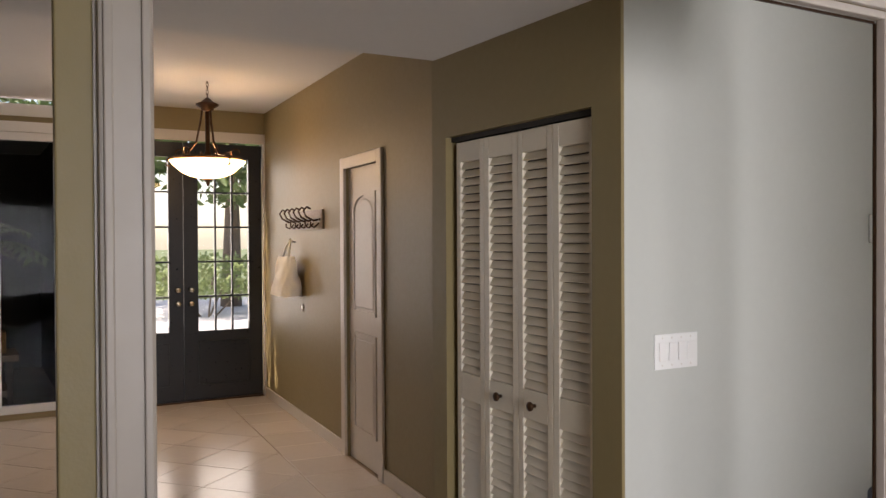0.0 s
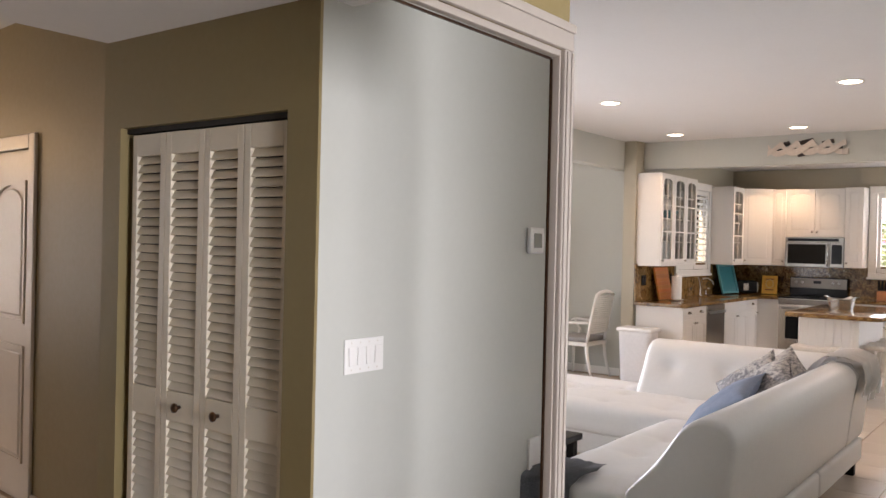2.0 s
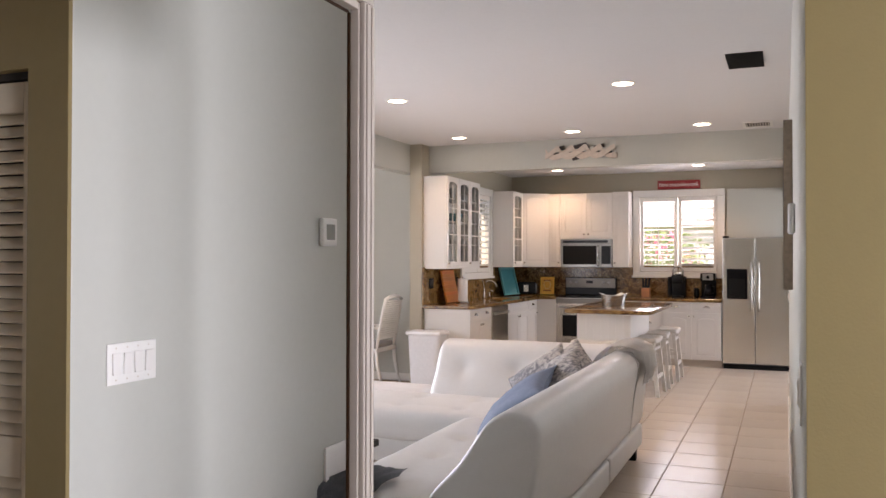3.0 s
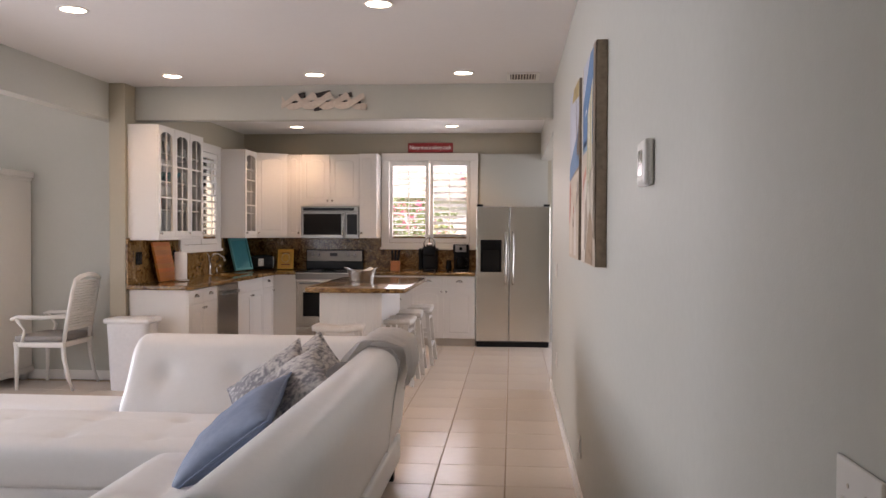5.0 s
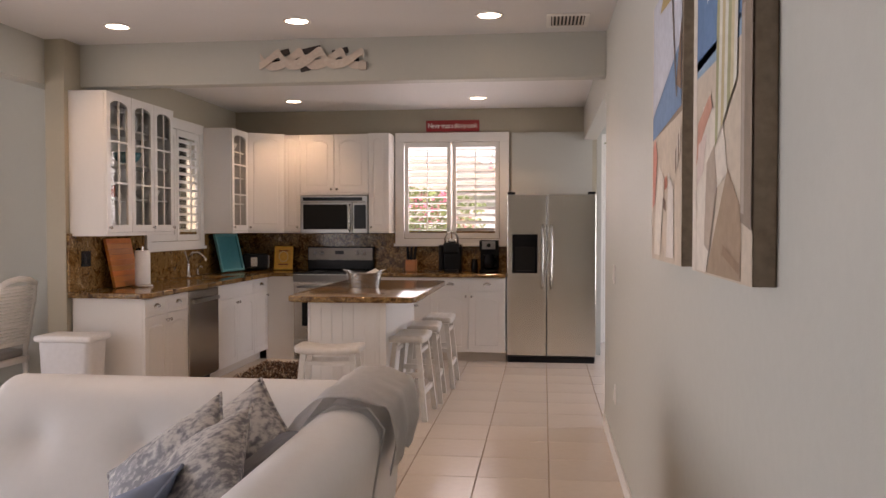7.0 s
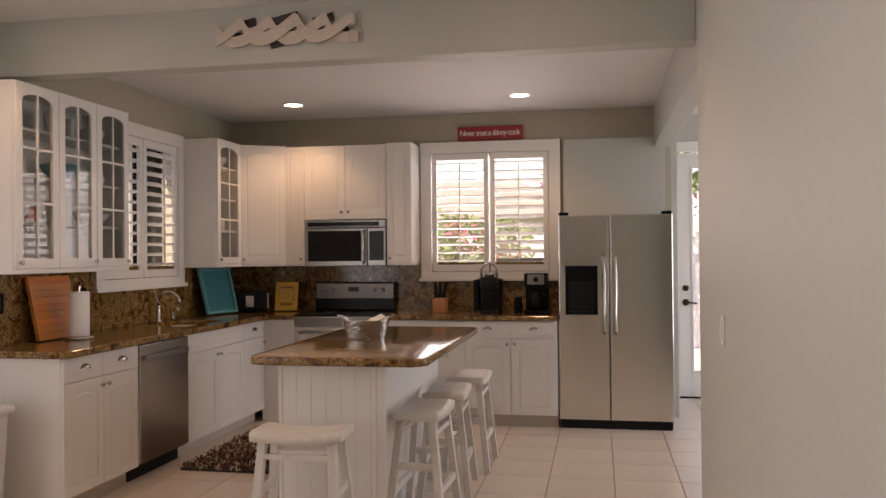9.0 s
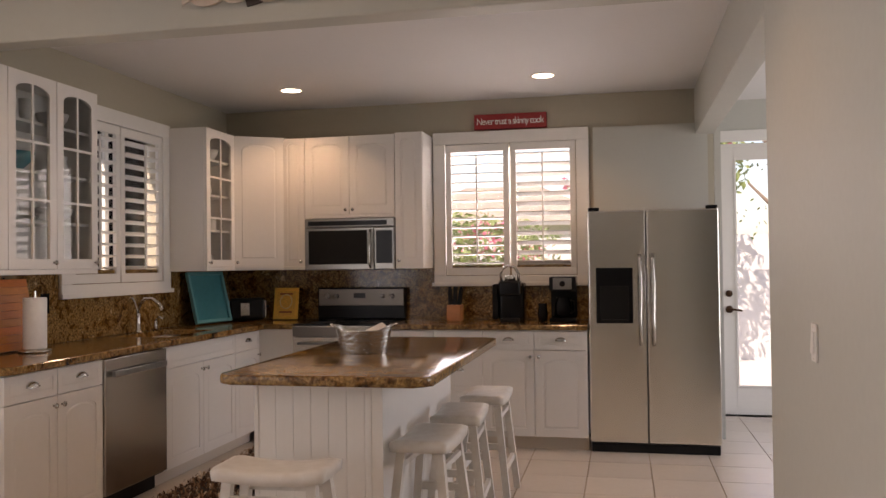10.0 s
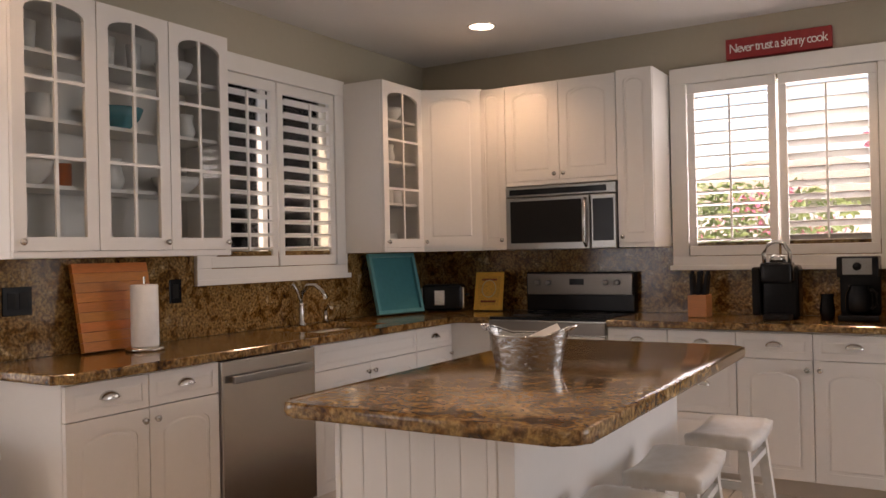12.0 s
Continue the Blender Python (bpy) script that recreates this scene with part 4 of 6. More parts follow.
v = thing("ceiling_vent", pose(0.53, -3.0, 2.789), "white slatted metal air vent in the ceiling", "air vent")
b = bmesh.new()
for a in ((-0.14, 0.14, -0.17, -0.14), (-0.14, 0.14, 0.14, 0.17), (-0.14, -0.11, -0.14, 0.14), (0.11, 0.14, -0.14, 0.14)):
    bx(b, *a, -0.012, -0.001, 0.002, 1)
part("frame", b, M_white, v)
part("backing", box(-0.11, 0.11, -0.14, 0.14, -0.004, -0.001), M_dark, v)
for k in range(9):
    x = -0.098 + k * 0.0245
    part("slat", xform(box(-0.006, 0.006, -0.139, 0.139, -0.0012, 0.0012), pose(x, 0, -0.009, 0, 35, 0)), M_casing, v)
v = thing("return_grille", pose(0.53, -5.83, 2.789), "black open return air grille in the ceiling", "air vent")
part("backing", box(-0.115, 0.115, -0.22, 0.22, -0.006, -0.001), M_blackm, v)
for k in range(12):
    part("slat", box(-0.115, 0.115, -0.205 + k * 0.036, -0.200 + k * 0.036, -0.012, -0.0065), M_dark, v)

# ---- pendant in the entry ----
def pendant():
    p = thing("pendant_lamp", pose(-5.55, -10.23, 2.859), "bronze pendant lamp with a glowing amber glass bowl", "pendant lamp")
    part("canopy", lathe([(0.085, -0.001), (0.08, -0.02), (0.03, -0.045), (0.008, -0.05)], 24), M_bronze, p, smooth=True)
    ch = bmesh.new()
    for k in range(5):
        m = pose(0, 0, -0.068 - k * 0.03, 90, 0, 90 * (k % 2))
        pts = [(0.009 * math.cos(a), 0.019 * math.sin(a), 0) for a in [i * math.pi / 4 for i in range(9)]]
        t = tube(pts, 0.0028, 5)
        xform(t, m)
        me = bpy.data.meshes.new("link")
        t.to_mesh(me)
        t.free()
        ch.from_mesh(me)
        bpy.data.meshes.remove(me)
    part("chain", ch, M_bronze, p)
    part("crown", lathe([(0.01, -0.20), (0.03, -0.215), (0.05, -0.235), (0.088, -0.25), (0.088, -0.262), (0.05, -0.285), (0.05, -0.30), (0.02, -0.31)], 24), M_bronze, p, smooth=True)
    part("stem", lathe([(0.018, -0.31), (0.018, -0.62), (0.03, -0.64), (0.03, -0.66)], 14), M_bronze, p, smooth=True)
    for k in range(3):
        a = 2 * math.pi * k / 3 + 0.3
        c, s = math.cos(a), math.sin(a)
        part("arm", tube([(0.04 * c, 0.04 * s, -0.29), (0.055 * c, 0.055 * s, -0.40), (0.085 * c, 0.085 * s, -0.55), (0.16 * c, 0.16 * s, -0.65), (0.24 * c, 0.24 * s, -0.665), (0.305 * c, 0.305 * s, -0.69), (0.315 * c, 0.315 * s, -0.735), (0.285 * c, 0.285 * s, -0.745)], 0.0085, 8), M_bronze, p, smooth=True)
    for k in range(6):
        a = 2 * math.pi * k / 6
        c, s = math.cos(a), math.sin(a)
        part("scroll", tube([((0.22 + 0.035 * math.cos(q)) * c, (0.22 + 0.035 * math.cos(q)) * s, -0.635 + 0.03 * math.sin(q)) for q in [i * 0.6 for i in range(8)]], 0.006, 6), M_bronze, p)
    part("ring", lathe([(0.262, -0.672), (0.268, -0.676), (0.268, -0.690), (0.262, -0.694), (0.250, -0.694), (0.25, -0.672)], 36), M_bronze, p, smooth=True)
    n = 36
    bm = bmesh.new()
    rows = [[bm.verts.new((r * math.cos(2 * math.pi * i / n), r * math.sin(2 * math.pi * i / n), z)) for i in range(n)] for r, z in ((0.292, -0.698), (0.28, -0.715), (0.245, -0.745), (0.20, -0.785), (0.14, -0.815), (0.07, -0.83), (0.01, -0.834))]
    for a, c in zip(rows, rows[1:]):
        for i in range(n):
            bm.faces.new((a[i], a[(i + 1) % n], c[(i + 1) % n], c[i]))
    m = glow("amber_glass", (1.0, 0.66, 0.28), 4.0)
    part("shade", bm, m, p, "glowing amber glass bowl", True)
    part("finial", lathe([(0.03, -0.835), (0.035, -0.848), (0.012, -0.862), (0.016, -0.875), (0.006, -0.895)], 14), M_bronze, p, smooth=True)
    lamp("pendant_bulb", "POINT", 9, (1.0, 0.68, 0.36), pose(-5.55, -10.23, 2.859 - 0.66), shadow_soft_size=0.10)


pendant()

# ---- entry wall things ----
def hook_rack():
    r = thing("coat_rack", HALL @ pose(1.54, -0.001, 1.70), "dark bronze coat hook rack on a wooden wall board", "coat rack")
    part("board", box(-0.46, 0.46, -0.018, 0.0, -0.075, 0.075, 0.004), mat("rack_wood", (0.20, 0.13, 0.07), 0.5, scale=12, var=0.3), r, "worn brown wooden board")
    for k in range(6):
        x = -0.38 + k * 0.152
        part("hook", tube([(x, -0.018, 0.0), (x, -0.06, -0.012), (x, -0.12, 0.02), (x, -0.14, 0.065), (x, -0.115, 0.095), (x, -0.085, 0.08)], 0.008, 8), M_bronze, r, smooth=True)
        part("hook", tube([(x, -0.018, -0.03), (x, -0.055, -0.065), (x, -0.085, -0.05), (x, -0.085, -0.02)], 0.007, 8), M_bronze, r, smooth=True)
    part("rail", box(-0.42, 0.42, -0.028, -0.019, -0.012, 0.008, 0.002), M_bronze, r)


hook_rack()


def grid_mesh(fn, nu, nv, closed_u=False):
    bm = bmesh.new()
    g = [[bm.verts.new(fn(i / nu, j / nv)) for j in range(nv + 1)] for i in range(nu + (0 if closed_u else 1))]
    k = len(g)
    for i in range(nu):
        for j in range(nv):
            bm.faces.new((g[i][j], g[(i + 1) % k][j], g[(i + 1) % k][j + 1], g[i][j + 1]))
    return bm


def tote():
    t = thing("tote_bag", HALL @ pose(1.20, -0.012, 1.07), "white canvas tote bag hanging from a wall hook", "bag")
    def fn(u, v):
        a = 2 * math.pi * u
        w = 0.25 - 0.02 * v
        d = 0.075 * (1.1 - v) + 0.02
        n = noise.noise(Vector((math.cos(a) * 2, math.sin(a) * 2, v * 3.2))) * 0.018
        x = w * (abs(math.cos(a)) ** 0.5) * (1 if math.cos(a) > 0 else -1)
        y = -0.085 + (d + n) * (abs(math.sin(a)) ** 0.7) * (1 if math.sin(a) > 0 else -1)
        return (x + n, y, v * 0.33 + n * 0.6)
    m = mat("canvas_white", (0.72, 0.68, 0.60), 0.8, bump=0.25, bscale=300)
    part("bag_body", grid_mesh(fn, 40, 16, True), m, t, "creased white canvas", True)
    part("handle", tube([(-0.10, -0.09, 0.32), (-0.06, -0.07, 0.41), (0.0, -0.045, 0.47), (0.06, -0.07, 0.41), (0.10, -0.09, 0.32)], 0.010, 8), m, t, smooth=True)
    part("hook", tube([(0, -0.001, 0.45), (0, -0.04, 0.455), (0, -0.055, 0.48)], 0.006, 8), M_bronze, t)


tote()
c = thing("camera_knob", HALL @ pose(1.38, -0.001, 0.97), "small round bronze wall button in the entry hall", "wall button")
part("plate", xform(lathe([(0.03, 0), (0.03, 0.006), (0.012, 0.012)], 18), pose(0, 0, 0, 90)), M_chrome, c, smooth=True)
c.name = "wall_button"


def switch_plate(m, n, label, h=0.115):
    s = thing("switch_plate", m, label, "light switch")
    w = 0.07 + 0.046 * (n - 1)
    part("plate", box(-w / 2, w / 2, -0.006, 0, -h / 2, h / 2, 0.003), M_white, s)
    for k in range(n):
        x = -w / 2 + 0.035 + k * 0.046
        part("rocker", xform(box(-0.0165, 0.0165, -0.004, 0.002, -0.033, 0.033, 0.0015, 1), pose(x, -0.0075, 0, 3 if k % 2 else -3)), M_cab, s)
        for z in (-0.048, 0.048):
            part("screw", xform(lathe([(0.003, 0), (0.0025, 0.001)], 8), pose(x, -0.006, z, 90)), M_casing, s)
    return s


switch_plate(pose(-1.0995, -9.71, 1.14, 0, 0, 90), 4, "white four-gang rocker switch plate on the grey wall", 0.125)
switch_plate(pose(0.8095, -9.42, 1.12, 0, 0, -90), 2, "white two-gang switch plate near the wall end", 0.15)
switch_plate(pose(0.8095, -3.56, 0.40, 0, 0, -90), 1, "white single wall plate near the baseboard")
switch_plate(pose(0.8095, -5.88, 0.30, 0, 0, -90), 1, "white wall outlet plate above the baseboard")
switch_plate(pose(0.8095, -3.45, 1.12, 0, 0, -90), 1, "white single switch plate at the corridor wall")


def thermostat(m, label):
    t = thing("thermostat", m, label, "thermostat")
    part("case", box(-0.062, 0.062, -0.028, 0, -0.062, 0.062, 0.014, 4), M_white, t, "rounded white plastic case", True)
    part("screen", box(-0.036, 0.036, -0.0292, -0.0282, -0.034, 0.034), mat("lcd", (0.22, 0.22, 0.19), 0.2), t, "grey display")
    for k in range(3):
        part("button", box(-0.03 + k * 0.023, -0.014 + k * 0.023, -0.0298, -0.0284, -0.052, -0.045, 0.0005, 1), M_cab, t)


thermostat(pose(-1.0995, -8.535, 1.575, 0, 0, 90), "white square thermostat on the grey wall by the opening")
thermostat(pose(0.8095, -8.045, 1.625, 0, 0, -90), "white rounded thermostat on the corridor wall")
g = thing("access_panel", pose(-1.0995, -8.415, 0.35, 0, 0, 90), "white framed access panel low on the grey wall", "access panel")
b = bmesh.new()
for a in ((-0.13, 0.13, 0.25, 0.28), (-0.13, 0.13, -0.28, -0.25), (-0.13, -0.10, -0.25, 0.25), (0.10, 0.13, -0.25, 0.25)):
    bx(b, a[0], a[1], -0.014, -0.001, a[2], a[3], 0.003)
part("frame", b, M_white, g)
part("panel", box(-0.099, 0.099, -0.006, -0.001, -0.249, 0.249), M_cab, g)

# ---- beach canvases ----
def canvas(y0, y1, z0, z1, patches, label):
    c = thing("canvas_print", pose(0.81, (y0 + y1) / 2, z0, 0, 0, -90), label, "wall picture", "beach canvases")
    w, h = y1 - y0, z1 - z0
    part("board", box(-w / 2, w / 2, -0.045, -0.001, 0, h, 0.003), mat("canvas_edge", (0.30, 0.23, 0.17), 0.8, scale=10, var=0.35), c, "brown wooden edge")
    for k, (name, col, pts, lift) in enumerate(patches):
        bm = bmesh.new()
        bm.faces.new([bm.verts.new(((px - 0.5) * w, -0.0455 - 0.0006 * lift, pz * h)) for px, pz in pts])
        part(name, bm, mat("print_" + name, col, 0.75, var=0.14, scale=9, bump=0.15, bscale=400), c)
    return c


SKY, SEA, SAND, WOODC, CREAM, PINK = (0.50, 0.52, 0.58), (0.10, 0.20, 0.36), (0.56, 0.47, 0.37), (0.26, 0.20, 0.15), (0.66, 0.59, 0.50), (0.55, 0.28, 0.20)


def stripes(x0, x1, z0, z1, lean, cols, lift):
    """Slanted painted bands side by side."""
    n = len(cols)
    w = (x1 - x0) / n
    return [("painted_stripe", cols[k], [(x0 + k * w, z0 + 0.02 * k), (x0 + (k + 1) * w, z0 + 0.02 * (k + 1)), (x0 + (k + 1) * w + lean, z1 + 0.02 * (k + 1)), (x0 + k * w + lean, z1 + 0.02 * k)], lift) for k in range(n)]


OLIVE, PALE = (0.34, 0.33, 0.18), (0.62, 0.60, 0.52)
near = [("painted_sand", SAND, [(0.0, 0.0), (1.0, 0.0), (1.0, 0.56), (0.0, 0.58)], 1),
        ("painted_sea", SEA, [(0.08, 0.57), (0.86, 0.60), (0.86, 0.995), (0.62, 0.995), (0.08, 0.80)], 2),
        ("painted_shallows", (0.24, 0.36, 0.48), [(0.08, 0.55), (0.86, 0.56), (0.86, 0.61), (0.08, 0.60)], 2),
        ("painted_sky", SKY, [(0.08, 0.80), (0.62, 0.995), (0.08, 0.995)], 2),
        ("painted_border", CREAM, [(0.0, 0.0), (0.08, 0.0), (0.08, 0.998), (0.0, 0.998)], 3),
        ("painted_sail", (0.72, 0.74, 0.76), [(0.27, 0.73), (0.37, 0.745), (0.36, 0.765), (0.31, 0.75)], 3),
        ("painted_deck", (0.34, 0.24, 0.16), [(0.30, 0.005), (0.86, 0.005), (0.86, 0.17), (0.66, 0.27)], 3),
        ("painted_cloth", CREAM, [(0.10, 0.005), (0.30, 0.005), (0.46, 0.22), (0.66, 0.26), (0.56, 0.42), (0.22, 0.46), (0.10, 0.30)], 4),
        ("painted_shadow", (0.40, 0.32, 0.25), [(0.26, 0.08), (0.36, 0.06), (0.50, 0.24), (0.44, 0.34), (0.30, 0.30)], 5),
        ("painted_cushion", PINK, [(0.08, 0.30), (0.22, 0.38), (0.40, 0.44), (0.36, 0.48), (0.12, 0.42)], 5),
        ("painted_cushion", (0.62, 0.50, 0.44), [(0.10, 0.24), (0.24, 0.28), (0.30, 0.38), (0.14, 0.36)], 6),
        ("painted_board", (0.28, 0.18, 0.11), [(0.58, 0.06), (0.84, 0.02), (0.84, 0.045), (0.60, 0.085)], 5),
        ("painted_post", WOODC, [(0.86, 0.14), (1.0, 0.12), (1.0, 0.998), (0.86, 0.998)], 6),
        ("painted_post_light", (0.40, 0.33, 0.27), [(0.87, 0.16), (0.91, 0.155), (0.91, 0.62), (0.87, 0.62)], 7)]
near += stripes(0.46, 0.80, 0.33, 0.72, 0.03, (OLIVE, PALE, (0.48, 0.40, 0.22), PALE, OLIVE, (0.55, 0.48, 0.30), PALE), 7)
far = [("painted_sand", SAND, [(0.0, 0.0), (1.0, 0.0), (1.0, 0.50), (0.0, 0.47)], 1),
       ("painted_sky", SKY, [(0.0, 0.55), (0.98, 0.74), (0.98, 0.998), (0.0, 0.998)], 2),
       ("painted_sea", (0.15, 0.25, 0.40), [(0.0, 0.47), (0.98, 0.52), (0.98, 0.74), (0.0, 0.56)], 2),
       ("painted_border", CREAM, [(0.0, 0.0), (0.03, 0.0), (0.03, 0.998), (0.0, 0.998)], 3),
       ("painted_umbrella", (0.40, 0.30, 0.13), [(0.30, 0.93), (0.98, 0.90), (0.98, 0.995), (0.45, 0.995)], 4),
       ("painted_pole", (0.16, 0.12, 0.10), [(0.84, 0.56), (0.87, 0.56), (0.70, 0.99), (0.66, 0.99)], 5),
       ("painted_rock", (0.22, 0.14, 0.09), [(0.84, 0.60), (0.98, 0.57), (0.98, 0.80), (0.90, 0.70)], 4),
       ("painted_chair", (0.60, 0.26, 0.20), [(0.04, 0.20), (0.14, 0.22), (0.22, 0.40), (0.14, 0.47), (0.06, 0.44)], 5),
       ("painted_chair", CREAM, [(0.12, 0.02), (0.34, 0.02), (0.48, 0.30), (0.30, 0.36), (0.18, 0.22)], 5),
       ("painted_cloth", (0.68, 0.62, 0.56), [(0.56, 0.02), (0.80, 0.02), (0.78, 0.26), (0.62, 0.32)], 5),
       ("painted_towel", (0.20, 0.13, 0.09), [(0.44, 0.20), (0.56, 0.18), (0.54, 0.22), (0.46, 0.24)], 6),
       ("painted_towel", (0.45, 0.18, 0.12), [(0.50, 0.26), (0.60, 0.27), (0.58, 0.31), (0.50, 0.30)], 6)]
far += stripes(0.84, 0.98, 0.30, 0.38, 0.0, ((0.16, 0.11, 0.09), CREAM, (0.16, 0.11, 0.09), CREAM), 6)
canvas(-7.02, -6.39, 1.30, 2.19, near, "beach chair canvas print with blue sea hung on the wall")
canvas(-6.205, -5.56, 1.30, 2.19, far, "beach umbrella canvas print with sand hung on the wall")

# ---- signs ----
M_red = mat("sign_red", (0.30, 0.018, 0.018), 0.5, var=0.15)
s = thing("kitchen_sign", pose(-0.626, 0.565, 2.462), "red wooden sign with white lettering above the window", "sign")
part("board", box(-0.294, 0.294, -0.018, 0.034, 0, 0.122, 0.004), M_red, s, "red painted board")
fc = bpy.data.curves.new("lettering", "FONT")
fc.body, fc.size, fc.extrude, fc.align_x, fc.align_y, fc.space_character = "Never trust a skinny cook", 0.077, 0.001, "CENTER", "CENTER", 0.82
tx = bpy.data.objects.new("tmp_text", fc)
scene.collection.objects.link(tx)
bpy.context.view_layer.update()
me = bpy.data.meshes.new_from_object(tx.evaluated_get(bpy.context.evaluated_depsgraph_get()))
bpy.data.objects.remove(tx)
me.materials.clear()
me.materials.append(M_white)
wtxt = max(q.co.x for q in me.vertices) - min(q.co.x for q in me.vertices)
txt = new("lettering", me)
txt.parent = s
txt.matrix_basis = pose(0, -0.0195, 0.06, 90) @ Matrix.Diagonal((0.545 / wtxt, 1.0, 1, 1))


def ribbon_sign():
    r = thing("ribbon_sign", pose(-1.305, -2.642, 2.63), "cream wooden ribbon scroll sign with dark ends mounted on the beam", "wall sign")
    cream = mat("ribbon_cream", (0.62, 0.53, 0.45), 0.6, var=0.12)
    dark = mat("ribbon_dark", (0.05, 0.035, 0.03), 0.6)
    for name, ph, off in (("ribbon", 0.0, -0.030), ("back_ribbon", math.pi, -0.014)):
        bm = bmesh.new()
        rows = []
        for i in range(61):
            u = i / 60
            x = -0.40 + 0.78 * u + 0.03 * math.sin(5 * math.pi * u + ph)
            z = 0.046 * math.sin(5 * math.pi * u - 0.9 + ph) + 0.012 * math.sin(math.pi * u)
            w = 0.026 + 0.010 * math.sin(math.pi * u)
            rows.append([bm.verts.new((x, y, z + zz)) for y, zz in ((off - 0.010, -w), (off - 0.010, w), (off, w), (off, -w))])
        for a, b in zip(rows, rows[1:]):
            for k in range(4):
                bm.faces.new((a[k], a[(k + 1) % 4], b[(k + 1) % 4], b[k]))
        bm.faces.new(rows[0][::-1])
        bm.faces.new(rows[-1])
        part(name, bm, cream, r)
    for x, z, w in ((-0.24, 0.058, 0.06), (-0.02, 0.075, 0.08), (0.20, 0.060, 0.06), (-0.06, -0.055, 0.04)):
        part("dark_fold", xform(box(-w, w, -0.012, -0.002, -0.022, 0.022, 0.006), pose(x, 0, z, 0, -12, 0)), dark, r)
    for k in range(14):
        u = 0.1 + 0.058 * k
        x = -0.40 + 0.78 * u + 0.03 * math.sin(5 * math.pi * u)
        z = 0.046 * math.sin(5 * math.pi * u - 0.9) + 0.012 * math.sin(math.pi * u)
        part("lettering_bar", box(x - 0.011, x + 0.011, -0.0436, -0.0425, z - 0.007, z + 0.007), M_casing, r)
    part("tail", box(0.34, 0.40, -0.03, -0.001, -0.075, -0.02, 0.004), mat("ribbon_tail", (0.55, 0.47, 0.40), 0.6), r)
    part("backing", box(-0.36, 0.34, -0.0115, -0.0005, -0.012, 0.012), M_dark, r)


ribbon_sign()

# ---- counter things ----
Z = 0.921
cb = thing("cutting_board", pose(-3.00, -2.20, Z), "striped reddish wooden cutting board leaning on the granite backsplash", "cutting board")
for k in range(9):
    part("stave", box(-0.20, 0.20, -0.012, 0.012, 0.002 + k * 0.044, 0.0445 + k * 0.044, 0.0003, 1), mat("stave", (0.56 + 0.04 * (k % 3), 0.20 + 0.02 * (k % 2), 0.045), 0.38, var=0.2, scale=8, stretch=(1, 1, 6)), cb)
cb.matrix_world = pose(-3.00, -2.20, Z + 0.004) @ pose(0, 0, 0, 0, 0, 90) @ pose(0, 0, 0, -12, 0, 0)
pt = thing("paper_towel_holder", pose(-2.88, -2.17, Z), "white paper towel roll upright on a steel holder", "paper towel")
part("base", lathe([(0.085, 0), (0.085, 0.012), (0.07, 0.018)], 24), M_chrome, pt, smooth=True)
part("roll", lathe([(0.058, 0.02), (0.06, 0.024), (0.06, 0.29), (0.056, 0.295), (0.02, 0.295)], 28), mat("paper", (0.82, 0.81, 0.79), 0.9, bump=0.2), pt, smooth=True)
part("rod", tube([(0, 0, 0.295), (0, 0, 0.33)], 0.006, 8), M_chrome, pt)
part("tension_arm", tube([(0.0, 0.078, 0.01), (0.0, 0.078, 0.09), (0.0, 0.068, 0.12)], 0.004, 8), M_chrome, pt)
for y, wd, nm in ((-2.63, 0.13, "double"), (-1.80, 0.075, "single"), (0.24, 0.075, "single")):
    o = thing("outlet_plate", pose(-3.1075, y, 1.165, 0, 0, EAST), nm + " black outlet plate on the granite backsplash", "outlet")
    part("plate", box(-wd / 2, wd / 2, -0.007, 0, -0.06, 0.06, 0.003), M_black, o)
    for k in range(2 if wd > 0.1 else 1):
        part("socket", box(-0.018 + (k - (0.5 if wd > 0.1 else 0)) * 0.05, 0.018 + (k - (0.5 if wd > 0.1 else 0)) * 0.05, -0.0095, -0.0072, -0.035, 0.035, 0.001, 1), M_blackm, o)

tr = thing("serving_tray", pose(-3.0, 0.08, Z), "teal rectangular serving tray leaning against the backsplash", "tray")
M_teal = mat("teal_lacquer", (0.045, 0.23, 0.26), 0.35, var=0.12)
b = bmesh.new()
for a in ((-0.21, 0.21, 0.0, 0.025), (-0.21, 0.21, 0.385, 0.41), (-0.21, -0.185, 0.025, 0.385), (0.185, 0.21, 0.025, 0.385)):
    bx(b, a[0], a[1], -0.03, 0.0, a[2], a[3], 0.003, 1)
part("rim", b, mat("teal_light", (0.10, 0.33, 0.36), 0.4), tr)
part("bed", box(-0.185, 0.185, -0.008, -0.001, 0.025, 0.385), M_teal, tr, "teal tray bed")
tr.matrix_world = pose(-2.93, -0.06, Z + 0.008, 0, 0, 78) @ pose(0, 0, 0, -14)


